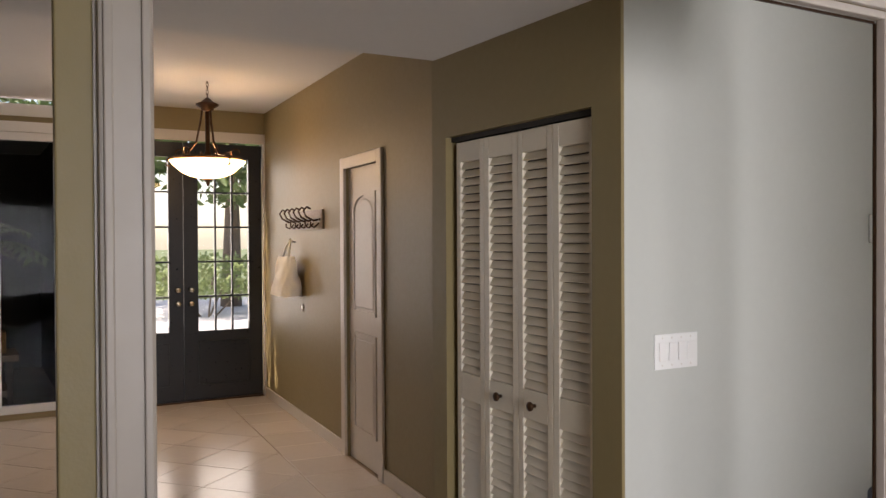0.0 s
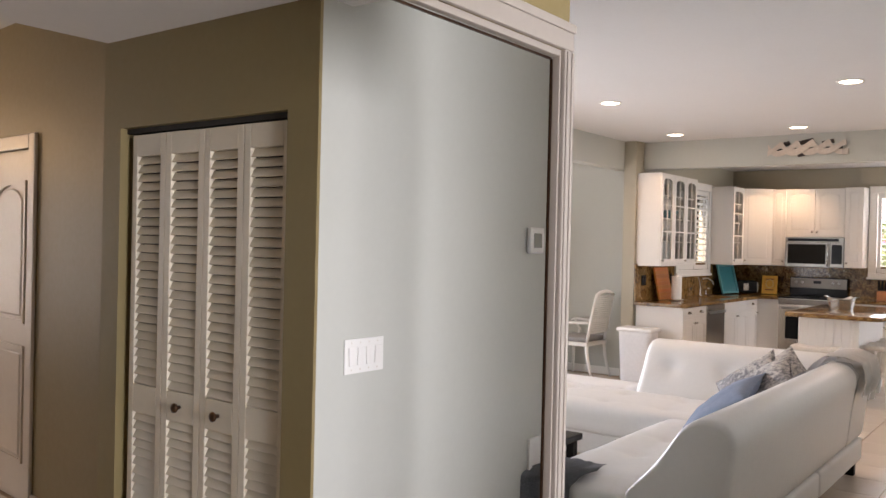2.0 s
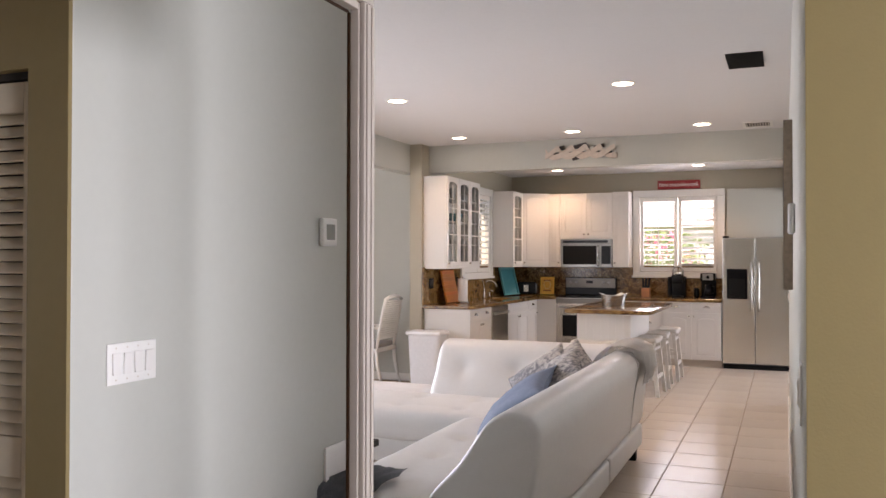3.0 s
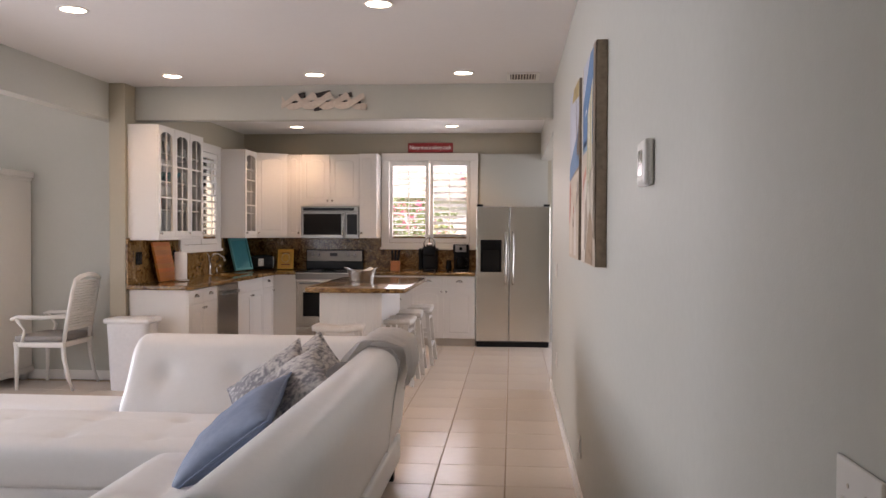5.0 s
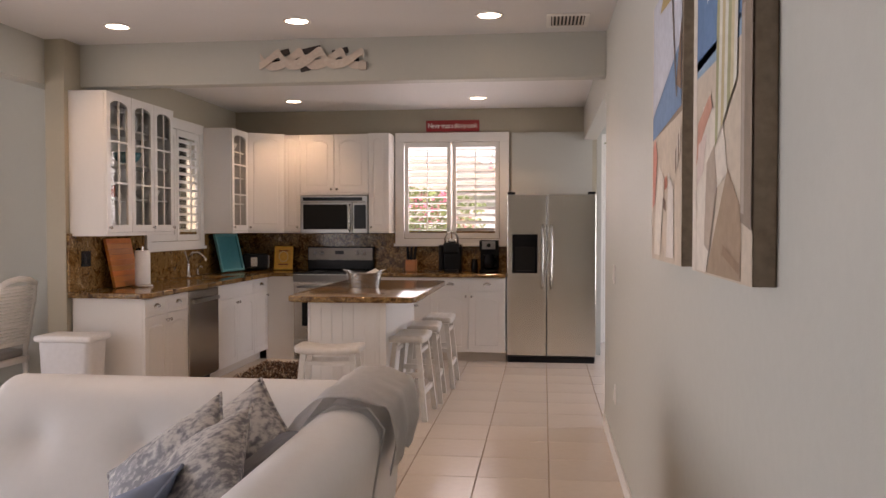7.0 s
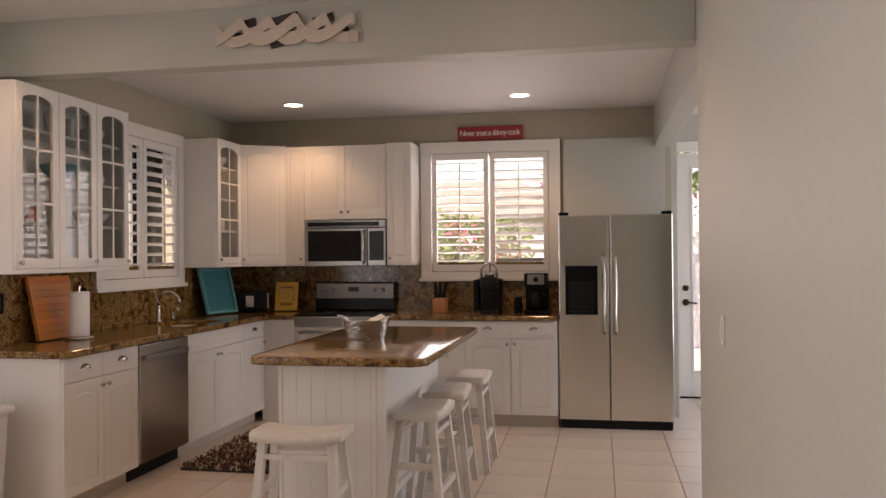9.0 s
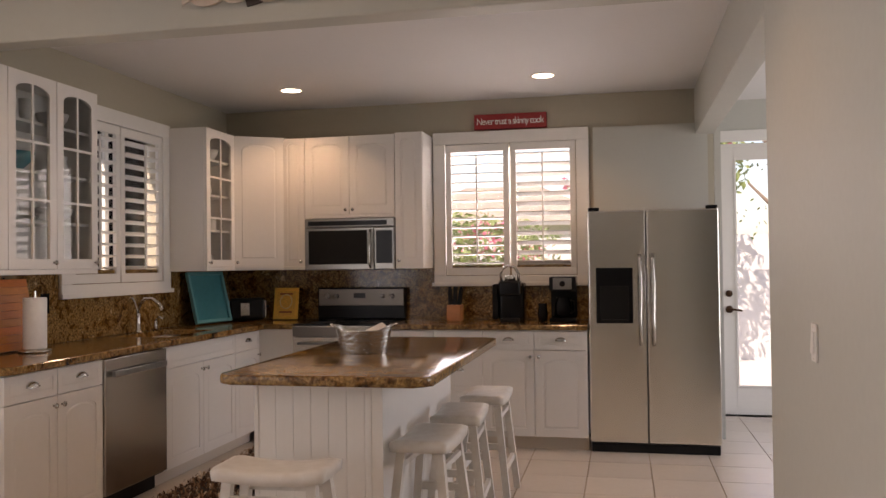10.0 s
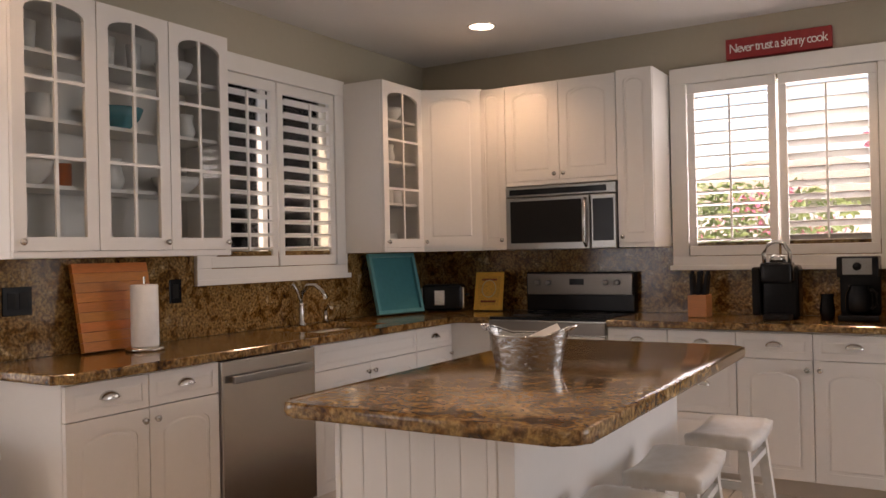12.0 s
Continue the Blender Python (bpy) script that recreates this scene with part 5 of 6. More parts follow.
def toaster():
    t = thing("toaster", pose(-2.80, 0.30, Z, 0, 0, 20), "black and chrome two-slot toaster on the granite counter", "toaster")
    part("body", box(-0.14, 0.14, -0.09, 0.09, 0.015, 0.19, 0.03, 4), M_black, t, smooth=True)
    part("end_cap", box(-0.152, -0.138, -0.07, 0.07, 0.03, 0.17, 0.005), M_chrome, t)
    part("end_cap", box(0.138, 0.152, -0.07, 0.07, 0.03, 0.17, 0.005), M_chrome, t)
    part("chrome_band", box(-0.05, 0.02, -0.094, -0.089, 0.05, 0.15, 0.001, 1), M_chrome, t)
    for y in (-0.035, 0.035):
        part("slot", box(-0.10, 0.10, y - 0.012, y + 0.012, 0.186, 0.1905), M_dark, t)
    part("lever", box(0.153, 0.175, -0.012, 0.012, 0.11, 0.125, 0.003), M_blackm, t)


toaster()
f = thing("framed_plaque", pose(-2.50, 0.44, Z), "small gold framed plaque on a stand by the range", "plaque")
part("frame", box(-0.105, 0.105, -0.012, 0.0, 0.0, 0.27, 0.004), mat("gold_paint", (0.82, 0.46, 0.07), 0.35, 0.25, var=0.2), f, "gold frame")
part("picture", box(-0.08, 0.08, -0.0135, -0.0122, 0.03, 0.24), mat("plaque_amber", (0.75, 0.40, 0.06), 0.45, var=0.4, scale=20), f)
ring = tube([(0.05 * math.cos(a), -0.0155, 0.15 + 0.06 * math.sin(a)) for a in [i * math.pi / 8 for i in range(17)]], 0.004, 6)
part("ring_relief", ring, mat("plaque_cream", (0.75, 0.60, 0.30), 0.5), f)
for z in (0.06, 0.215):
    part("lettering_bar", box(-0.055, 0.055, -0.0155, -0.0138, z - 0.007, z + 0.007), mat("plaque_red", (0.30, 0.06, 0.02), 0.5), f)
f.matrix_world = pose(-2.52, 0.42, Z + 0.004, 0, 0, 8) @ pose(0, 0, 0, -15)


def knife_block():
    k = thing("knife_block", pose(-1.05, 0.33, Z), "orange-brown wooden knife block full of black handled knives", "knife block")
    part("block", xform(box(-0.055, 0.055, -0.08, 0.06, 0, 0.13, 0.006), pose(0, 0, 0.0)), mat("block_wood", (0.46, 0.19, 0.07), 0.4, var=0.2, stretch=(1, 1, 8)), k, "orange-brown wood block")
    for i in range(3):
        for j in range(3):
            part("knife_handle", xform(box(-0.011, 0.011, -0.009, 0.009, 0, 0.125 + 0.02 * ((i + j) % 2), 0.004), pose(-0.034 + i * 0.034, -0.05 + j * 0.035, 0.128, -16 + 4 * j, (i - 1) * 5)), M_black, k, "black knife handle")


knife_block()


def pod_brewer():
    c = thing("pod_coffee_maker", pose(-0.60, 0.30, Z), "black single-cup coffee maker with a raised chrome handle", "coffee maker")
    part("body", box(-0.10, 0.10, -0.02, 0.16, 0.0, 0.30, 0.03, 4), M_black, c, smooth=True)
    part("water_tank", box(-0.145, -0.102, -0.04, 0.14, 0.02, 0.29, 0.012, 3), M_blackm, c)
    part("brew_head", box(-0.085, 0.085, -0.14, -0.0, 0.20, 0.32, 0.03, 4), M_black, c, smooth=True)
    part("drip_tray", box(-0.07, 0.07, -0.15, -0.021, 0.0, 0.03, 0.008), M_blackm, c)
    part("handle", tube([(-0.065, -0.08, 0.30), (-0.068, -0.09, 0.37), (-0.04, -0.095, 0.42), (0.0, -0.095, 0.435), (0.04, -0.095, 0.42), (0.068, -0.09, 0.37), (0.065, -0.08, 0.30)], 0.011, 10), M_chrome, c, "chrome loop handle", True)
    part("funnel", lathe([(0.045, 0.32), (0.04, 0.35), (0.02, 0.36)], 18, at=(0, -0.06, 0)), M_chrome, c, smooth=True)


pod_brewer()


def drip_brewer():
    c = thing("drip_coffee_maker", pose(-0.20, 0.30, Z), "black drip coffee maker with steel control panel", "coffee maker")
    part("base", box(-0.10, 0.10, -0.12, 0.12, 0, 0.035, 0.01), M_black, c)
    part("tower", box(-0.10, 0.10, 0.04, 0.12, 0.035, 0.30, 0.008), M_black, c)
    part("head", box(-0.10, 0.10, -0.12, 0.12, 0.235, 0.345, 0.012), M_black, c)
    part("panel", box(-0.07, 0.07, -0.124, -0.121, 0.25, 0.335, 0.001, 1), M_steelh, c)
    part("dial", xform(lathe([(0.022, 0), (0.02, 0.012)], 18), pose(0, -0.124, 0.292, 90)), M_black, c, smooth=True)
    part("carafe", lathe([(0.05, 0.037), (0.068, 0.06), (0.066, 0.14), (0.05, 0.175), (0.052, 0.19)], 24, at=(0, -0.04, 0)), M_black, c, smooth=True)
    part("carafe_handle", tube([(0.06, -0.08, 0.17), (0.09, -0.11, 0.15), (0.088, -0.11, 0.09), (0.06, -0.08, 0.07)], 0.008, 8), M_blackm, c, smooth=True)
    part("side_jug", lathe([(0.035, 0.0), (0.04, 0.05), (0.032, 0.12), (0.036, 0.14)], 18, at=(-0.16, 0.0, 0)), M_black, c, smooth=True)


drip_brewer()


def bucket():
    b = thing("party_bucket", pose(-1.07, -2.00, 0.916, 0, 0, 6), "hammered galvanised oval bucket with napkins on the island", "bucket")
    M_ham = mat("hammered_tin", (0.50, 0.48, 0.45), 0.25, 1.0, var=0.1, bump=1.0, bscale=55)
    def fn(u, v):
        a = 2 * math.pi * u
        k = 0.80 + 0.20 * v
        lip = 0.028 * max(0, abs(math.cos(a)) - 0.6) / 0.4 * v
        return (0.150 * k * math.cos(a), 0.095 * k * math.sin(a), 0.118 * v + lip)
    part("tub", grid_mesh(fn, 48, 8, True), M_ham, b, "hammered tin wall", True)
    part("bottom", xform(lathe([(0.119, 0.002), (0.119, 0.006)], 36), Matrix.Diagonal((1, 0.64, 1, 1))), M_ham, b)
    part("rim", tube([(0.150 * math.cos(a), 0.095 * math.sin(a), 0.119 + 0.028 * max(0, abs(math.cos(a)) - 0.6) / 0.4) for a in [i * math.pi / 20 for i in range(41)]], 0.004, 6), M_chrome, b, smooth=True)
    part("napkin", xform(box(-0.07, 0.07, -0.05, 0.05, -0.012, 0.012, 0.008), pose(0.05, 0.01, 0.110, 10, -24, 20)), M_white, b, "folded white napkins")
    for sx in (-1, 1):
        part("handle", tube([(sx * 0.145, -0.03, 0.135), (sx * 0.168, -0.02, 0.15), (sx * 0.172, 0.02, 0.15), (sx * 0.145, 0.03, 0.135)], 0.004, 6), M_chrome, b)


bucket()

# ---- dishes in the glass cabinets ----
M_dish = mat("dish_white", (0.75, 0.74, 0.72), 0.2)
M_dblue = mat("dish_teal", (0.08, 0.28, 0.33), 0.25)
M_dred = mat("dish_orange", (0.45, 0.10, 0.03), 0.3)


def bowl(x, y, z, r, h, m, kind="bowl"):
    if kind == "plates":
        t = thing("plate_stack", pose(x, y, z), "stack of white plates inside the glass cabinet", "plates")
        for k in range(6):
            part("plate", lathe([(r * 0.55, 0.010 * k), (r * 0.6, 0.010 * k + 0.003), (r, 0.010 * k + 0.012), (r * 0.98, 0.010 * k + 0.0135), (r * 0.5, 0.010 * k + 0.005)], 24), m, t, smooth=True)
        return
    prof = {"bowl": [(r * 0.4, 0), (r * 0.45, h * 0.08), (r * 0.85, h * 0.55), (r, h), (r * 0.96, h), (r * 0.8, h * 0.55), (r * 0.3, h * 0.12)],
            "mug": [(r * 0.85, 0), (r, h * 0.1), (r, h), (r * 0.92, h), (r * 0.9, h * 0.1), (r * 0.2, h * 0.08)],
            "jug": [(r * 0.7, 0), (r, h * 0.3), (r * 0.75, h * 0.75), (r * 0.85, h), (r * 0.78, h), (r * 0.6, h * 0.7)],
            "glass": [(r * 0.75, 0), (r, h), (r * 0.95, h), (r * 0.7, 0.01)]}[kind]
    t = tagged(obj(kind if kind != "glass" else "tumbler", lathe(prof, 22), m, smooth=True), {"bowl": "round bowl on a shelf of the glass cabinet", "mug": "plain mug on a shelf of the glass cabinet", "jug": "white pitcher on a shelf of the glass cabinet", "glass": "drinking tumbler on a shelf of the glass cabinet"}[kind], "tableware")
    t.matrix_world = pose(x, y, z)


S = [1.361, 1.637, 1.907, 2.177]
for y, rows in ((-2.62, ((0.09, 0.02, M_dish, "plates"), (0.10, 0.10, M_dish, "bowl"), (0.05, 0.11, M_dish, "mug"), (0.04, 0.13, M_dish, "glass"))),
                (-2.24, ((0.12, 0.02, M_dish, "plates"), (0.07, 0.14, M_dish, "jug"), (0.13, 0.10, M_dblue, "bowl"), (0.04, 0.14, M_dish, "glass"))),
                (-1.86, ((0.12, 0.02, M_dish, "plates"), (0.13, 0.08, M_dish, "bowl"), (0.06, 0.12, M_dish, "jug"), (0.09, 0.09, M_dish, "bowl")))):
    for k, (r, h, m, kind) in enumerate(rows):
        bowl(-2.98, y - (0.03 if k % 2 else -0.02), S[k], min(r, 0.115), h, m, kind)
bowl(-2.97, -2.50, S[1], 0.035, 0.10, M_dred, "mug")
bowl(-2.96, -2.14, S[3], 0.035, 0.13, M_dish, "glass")
bowl(-2.96, -2.33, S[3], 0.035, 0.13, M_dish, "glass")
T = [1.361, 1.657, 1.927, 2.197]
for k, (r, h, kind) in enumerate(((0.08, 0.10, "mug"), (0.045, 0.10, "mug"), (0.05, 0.12, "jug"), (0.10, 0.09, "bowl"))):
    bowl(-2.93, -0.20 + 0.02 * k, T[k], r * 0.9, h, M_dish, kind)
bowl(-2.93, -0.08, T[1], 0.04, 0.09, M_dish, "mug")
bowl(-2.93, -0.32, T[1], 0.04, 0.09, M_dish, "mug")

# ---- waste bin ----
w = thing("waste_bin", pose(-2.965, -3.06, 0), "white plastic waste bin with a flat lid at the cabinet end", "waste bin")
def tub(u, v):
    a = 2 * math.pi * u
    k = 0.82 + 0.14 * v
    c, s = math.cos(a), math.sin(a)
    return (0.21 * k * abs(c) ** 0.35 * (1 if c > 0 else -1), 0.14 * k * abs(s) ** 0.35 * (1 if s > 0 else -1), 0.60 * v)
part("bin_body", grid_mesh(tub, 48, 6, True), mat("bin_plastic", (0.74, 0.74, 0.75), 0.45), w, smooth=True)
part("lid", box(-0.215, 0.215, -0.145, 0.145, 0.60, 0.645, 0.02, 3), mat("bin_lid", (0.80, 0.80, 0.80), 0.4), w, "white lid", True)

# ---- armoire ----
a = thing("armoire", pose(-5.14, -3.22, 0), "tall white painted armoire with a moulded top against the wall", "armoire")
part("body", box(0.0, 0.98, 0.02, 0.56, 0.10, 1.90, 0.003), M_white, a)
part("cornice", box(-0.03, 1.01, -0.03, 0.57, 1.93, 1.985, 0.012, 3), M_white, a)
part("cornice", box(-0.012, 0.992, -0.012, 0.565, 1.90, 1.93, 0.008), M_white, a)
part("base", box(-0.015, 0.995, -0.015, 0.565, 0.07, 0.13, 0.006), M_white, a)
for x in (0.0, 0.49):
    fr = front_frame(0.485, 1.74, 0.07, 0.001, 0.02, 0.006)
    raised_field(fr, 0.485, 1.74, 0.07, 0.001, 0.02, 0.015, 0.004)
    d = part("door", xform(fr, Matrix.Translation((x + 0.003, 0.019, 0.14))), M_white, a)
    knob(d, x + (0.45 if x == 0 else 0.04), -0.001, 1.0)
for x in (0.05, 0.93):
    for y in (0.05, 0.51):
        part("foot", lathe([(0.03, 0), (0.04, 0.03), (0.025, 0.07)], 14, at=(x, y, 0)), M_white, a, smooth=True)


def armchair():
    c = thing("armchair", pose(-3.74, -2.98, 0, 0, 0, -90), "white painted armchair with louvred back and grey seat pad", "chair")
    # local: the sitter looks to -y
    for x in (-0.25, 0.25):
        part("leg", tube([(x, -0.22, 0.42), (x, -0.22, 0.25), (x, -0.225, 0.0)], 0.024, 10, r2=0.015), M_white, c, smooth=True)
        part("leg", tube([(x * 0.92, 0.20, 0.42), (x * 0.92, 0.21, 0.28), (x * 0.92, 0.25, 0.10), (x * 0.92, 0.29, 0.0)], 0.022, 10, r2=0.016), M_white, c, smooth=True)
        part("arm_post", tube([(x, -0.17, 0.43), (x * 1.02, -0.14, 0.54), (x * 1.04, -0.20, 0.61), (x * 1.04, -0.22, 0.645)], 0.016, 8), M_white, c, smooth=True)
        part("arm", tube([(x * 1.05, -0.26, 0.63), (x * 1.05, -0.20, 0.655), (x * 1.0, 0.0, 0.65), (x * 0.92, 0.22, 0.665)], 0.019, 8), M_white, c, smooth=True)
        part("back_stile", tube([(x * 0.88, 0.20, 0.42), (x * 0.90, 0.24, 0.65), (x * 0.88, 0.29, 0.90), (x * 0.80, 0.31, 1.0)], 0.019, 8), M_white, c, smooth=True)
    part("seat_frame", box(-0.265, 0.265, -0.25, 0.22, 0.385, 0.43, 0.008), M_white, c)
    part("seat_pad", box(-0.25, 0.25, -0.245, 0.20, 0.431, 0.485, 0.022, 3), mat("seat_grey", (0.33, 0.31, 0.29), 0.85, bump=0.3), c, "grey fabric pad", True)
    part("top_rail", tube([(-0.21, 0.31, 0.985), (-0.13, 0.313, 1.015), (0.0, 0.315, 1.03), (0.13, 0.313, 1.015), (0.21, 0.31, 0.985)], 0.021, 8), M_white, c, smooth=True)
    part("lower_rail", box(-0.20, 0.20, 0.215, 0.24, 0.53, 0.56, 0.004), M_white, c)
    for k in range(17):
        z = 0.575 + k * 0.0245
        y = 0.228 + (z - 0.53) * 0.17
        part("slat", xform(box(-0.205, 0.205, -0.010, 0.010, -0.0025, 0.0025), pose(0, y, z, 66)), M_white, c)


armchair()

# ---- sofa ----
def prism(profile, b0, b1, axis, r=0.05, step=0.05, disp=None):
    """A rounded body: a profile (a, z) carried along the axis from b0 to b1, drawn in at both ends."""
    dense = []
    n = len(profile)
    for i in range(n):
        p, q = Vector(profile[i]), Vector(profile[(i + 1) % n])
        k = max(1, round((q - p).length / step))
        dense += [p.lerp(q, j / k) for j in range(k)]
    for _ in range(2):
        dense = [(dense[i - 1] + dense[i] * 2 + dense[(i + 1) % len(dense)]) / 4 for i in range(len(dense))]
    c = sum(dense, Vector((0, 0))) / len(dense)
    m = max(2, round((b1 - b0 - 2 * r) / step))
    stations = [(b0 + r - r * math.cos(a), r * (1 - math.sin(a))) for a in (radians(15), radians(40), radians(65))] + [(b0 + r + (b1 - b0 - 2 * r) * i / m, 0) for i in range(m + 1)] + [(b1 - r + r * math.cos(a), r * (1 - math.sin(a))) for a in (radians(65), radians(40), radians(15))]
    bm = bmesh.new()
    rows = []
    for b, inset in stations:
        row = []
        for p in dense:
            d = (c - p)
            q = p + d.normalized() * min(inset, d.length)
            v = Vector((q.x, b, q.y) if axis == "y" else (b, q.x, q.y))
            row.append(bm.verts.new(v + (disp(v) if disp else Vector())))
        rows.append(row)
    k = len(dense)
    for a, b in zip(rows, rows[1:]):
        for i in range(k):
            bm.faces.new((a[i], a[(i + 1) % k], b[(i + 1) % k], b[i]))
    for row in (rows[0], rows[-1]):
        cv = bm.verts.new(sum((v.co for v in row), Vector()) / k)
        for i in range(k):
            bm.faces.new((row[i], row[(i + 1) % k], cv))
    return bm


def tufts(points, depth, r, direction):
    def fn(v):
        s = 0
        for p in points:
            d = (v - Vector(p)).length
            s = max(s, math.exp(-(d / r) ** 2))
        return Vector(direction) * depth * s
    return fn


def seat_disp(points):
    def fn(v):
        if v.z < 0.40:
            return Vector()
        z = 0
        for px, py in points:
            d = math.hypot(v.x - px, v.y - py)
            z = min(z, -0.028 * math.exp(-(d / 0.055) ** 2))
            for sx, sy in ((0, 1), (1, 0)):
                e = abs((v.x - px) * sy - (v.y - py) * sx)
                al = abs((v.x - px) * sx + (v.y - py) * sy)
                z = min(z, -0.011 * math.exp(-(e / 0.022) ** 2) * max(0, 1 - al / 0.30))
        return Vector((0, 0, z + 0.004 * noise.noise(v * 5)))
    return fn


def sofa():
    s = thing("sectional_sofa", pose(0, 0, 0), "white leather tufted sectional sofa standing in the living room", "sofa")
    back = [(-0.20, 0.26), (-0.17, 0.55), (-0.135, 0.76), (-0.19, 0.825), (-0.30, 0.835), (-0.375, 0.79), (-0.50, 0.60), (-0.66, 0.43), (-0.66, 0.26)]
    part("backrest", prism(back, -8.47, -6.02, "y", 0.035, 0.04), M_leather, s, "white leather backrest", True)
    part("corner_backrest", prism(back, -6.018, -5.50, "y", 0.03, 0.04), M_leather, s, "white leather corner backrest", True)
    far = [(-5.50, 0.26), (-5.49, 0.60), (-5.47, 0.78), (-5.52, 0.83), (-5.62, 0.83), (-5.69, 0.79), (-5.80, 0.62), (-5.92, 0.43), (-5.92, 0.26)]
    pts = [(x, -5.795, 0.63) for x in (-1.50, -1.08, -0.68)]
    part("backrest", prism(far, -1.73, -0.36, "x", 0.05, 0.035, tufts(pts, 0.045, 0.07, (0, 0.75, -0.3))), M_leather, s, "white leather tufted backrest", True)
    seat = [(-1.14, 0.25), (-1.15, 0.42), (-1.11, 0.46), (-0.66, 0.46), (-0.60, 0.42), (-0.60, 0.25)]
    part("seat_cushion", prism(seat, -8.56, -6.74, "y", 0.05, 0.03, seat_disp([(-0.88, y) for y in (-8.25, -7.80, -7.35, -6.95)])), M_leather, s, "white leather tufted seat", True)
    seat = [(-6.72, 0.25), (-6.73, 0.42), (-6.69, 0.46), (-5.98, 0.46), (-5.90, 0.42), (-5.90, 0.25)]
    part("seat_cushion", prism(seat, -2.95, -0.60, "x", 0.06, 0.03, seat_disp([(x, y) for x in (-2.6, -2.15, -1.70, -1.25) for y in (-6.50, -6.15)])), M_leather, s, "white leather tufted chaise", True)
    part("seat_cushion", prism([(-5.90, 0.25), (-5.90, 0.44), (-5.86, 0.458), (-5.56, 0.458), (-5.50, 0.42), (-5.50, 0.25)], -2.94, -1.82, "x", 0.06, 0.035), M_leather, s, smooth=True)
    for a in ((-1.12, -0.20, -8.52, -6.73), (-2.92, -0.20, -6.70, -5.50)):
        part("base", box(a[0], a[1], a[2], a[3], 0.10, 0.262, 0.025, 3), M_leather, s, "white leather base", True)
    for x, y in ((-0.26, -8.40), (-1.05, -8.40), (-0.26, -5.58), (-1.7, -5.58), (-2.85, -5.58), (-2.85, -6.62), (-1.08, -6.62), (-0.26, -7.0)):
        part("leg", box(x - 0.03, x + 0.03, y - 0.03, y + 0.03, 0, 0.10, 0.003, 1), M_blackm, s, "black block leg")
    part("piping", tube([(-0.205, -6.02, 0.28), (-0.168, -6.02, 0.56), (-0.133, -6.02, 0.76), (-0.185, -6.02, 0.828), (-0.30, -6.02, 0.838), (-0.375, -6.02, 0.795)], 0.004, 6), M_leather, s)


sofa()


def pillow(m, w, h, t, material, label):
    def half(sign):
        def fn(u, v):
            a, b = 2 * u - 1, 2 * v - 1
            th = ((1 - abs(a) ** 2.6) * (1 - abs(b) ** 2.6)) ** 0.55
            k = 1 - 0.07 * (1 - a * a) * (b * b) - 0.0
            kk = 1 - 0.07 * (1 - b * b) * (a * a)
            wr = 0.012 * noise.noise(Vector((a * 3, b * 3, sign + w)))
            return (a * w / 2 * kk, sign * (t / 2 * th + wr * th), b * h / 2 * k)
        return fn
    p = thing("throw_pillow", m, label, "pillow", "sofa pillows")
    bm = grid_mesh(half(-1), 22, 22)
    b2 = grid_mesh(half(1), 22, 22)
    me = bpy.data.meshes.new("half")
    b2.to_mesh(me)
    b2.free()
    bm.from_mesh(me)
    bpy.data.meshes.remove(me)
    bmesh.ops.remove_doubles(bm, verts=bm.verts, dist=0.0005)
    part("cover", bm, material, p, smooth=True)
    edge = []
    for i in range(89):
        s = i / 88 * 4
        k, f = int(min(s, 3.9999)), s - int(min(s, 3.9999))
        a, b = ((-1 + 2 * f, -1), (1, -1 + 2 * f), (1 - 2 * f, 1), (-1, 1 - 2 * f))[k]
        edge.append((a * w / 2 * (1 - 0.07 * (1 - b * b) * (a * a)), 0, b * h / 2 * (1 - 0.07 * (1 - a * a) * (b * b))))
    part("piping", tube(edge, 0.005, 6), material, p, smooth=True)


M_blue = mat("pillow_blue", (0.17, 0.22, 0.32), 0.7, var=0.12, bump=0.25, bscale=350)
M_flor = mat("pillow_floral", (0.50, 0.48, 0.46), 0.6, color2=(0.15, 0.15, 0.17), scale=11, sharp=0.12, bump=0.25, bscale=350)
M_grey = mat("pillow_grey", (0.16, 0.17, 0.20), 0.65, var=0.15, scale=10, bump=0.2)
pillow(pose(-0.72, -6.92, 0.60, 0, 0, -82) @ pose(0, 0, 0, -52, 5, 0), 0.70, 0.50, 0.15, M_blue, "blue-grey square pillow leaning on the sofa back")
pillow(pose(-0.61, -6.50, 0.675, 0, 0, -74) @ pose(0, 0, 0, -50, 12, 0), 0.54, 0.48, 0.15, M_flor, "grey floral pillow leaning against the white sofa back")
pillow(pose(-0.75, -6.27, 0.63, 0, 0, -62) @ pose(0, 0, 0, -48, 30, 0), 0.46, 0.46, 0.14, M_flor, "grey floral pillow tucked in the sofa corner")
pillow(pose(-0.63, -6.05, 0.655, 0, 0, -46) @ pose(0, 0, 0, -48, 30, 0), 0.44, 0.42, 0.13, M_flor, "small grey floral pillow on top of the corner pile")
pillow(pose(-0.50, -6.16, 0.645, 0, 0, -66) @ pose(0, 0, 0, -55, -12, 0), 0.44, 0.40, 0.12, M_grey, "dark satin pillow behind the floral ones")


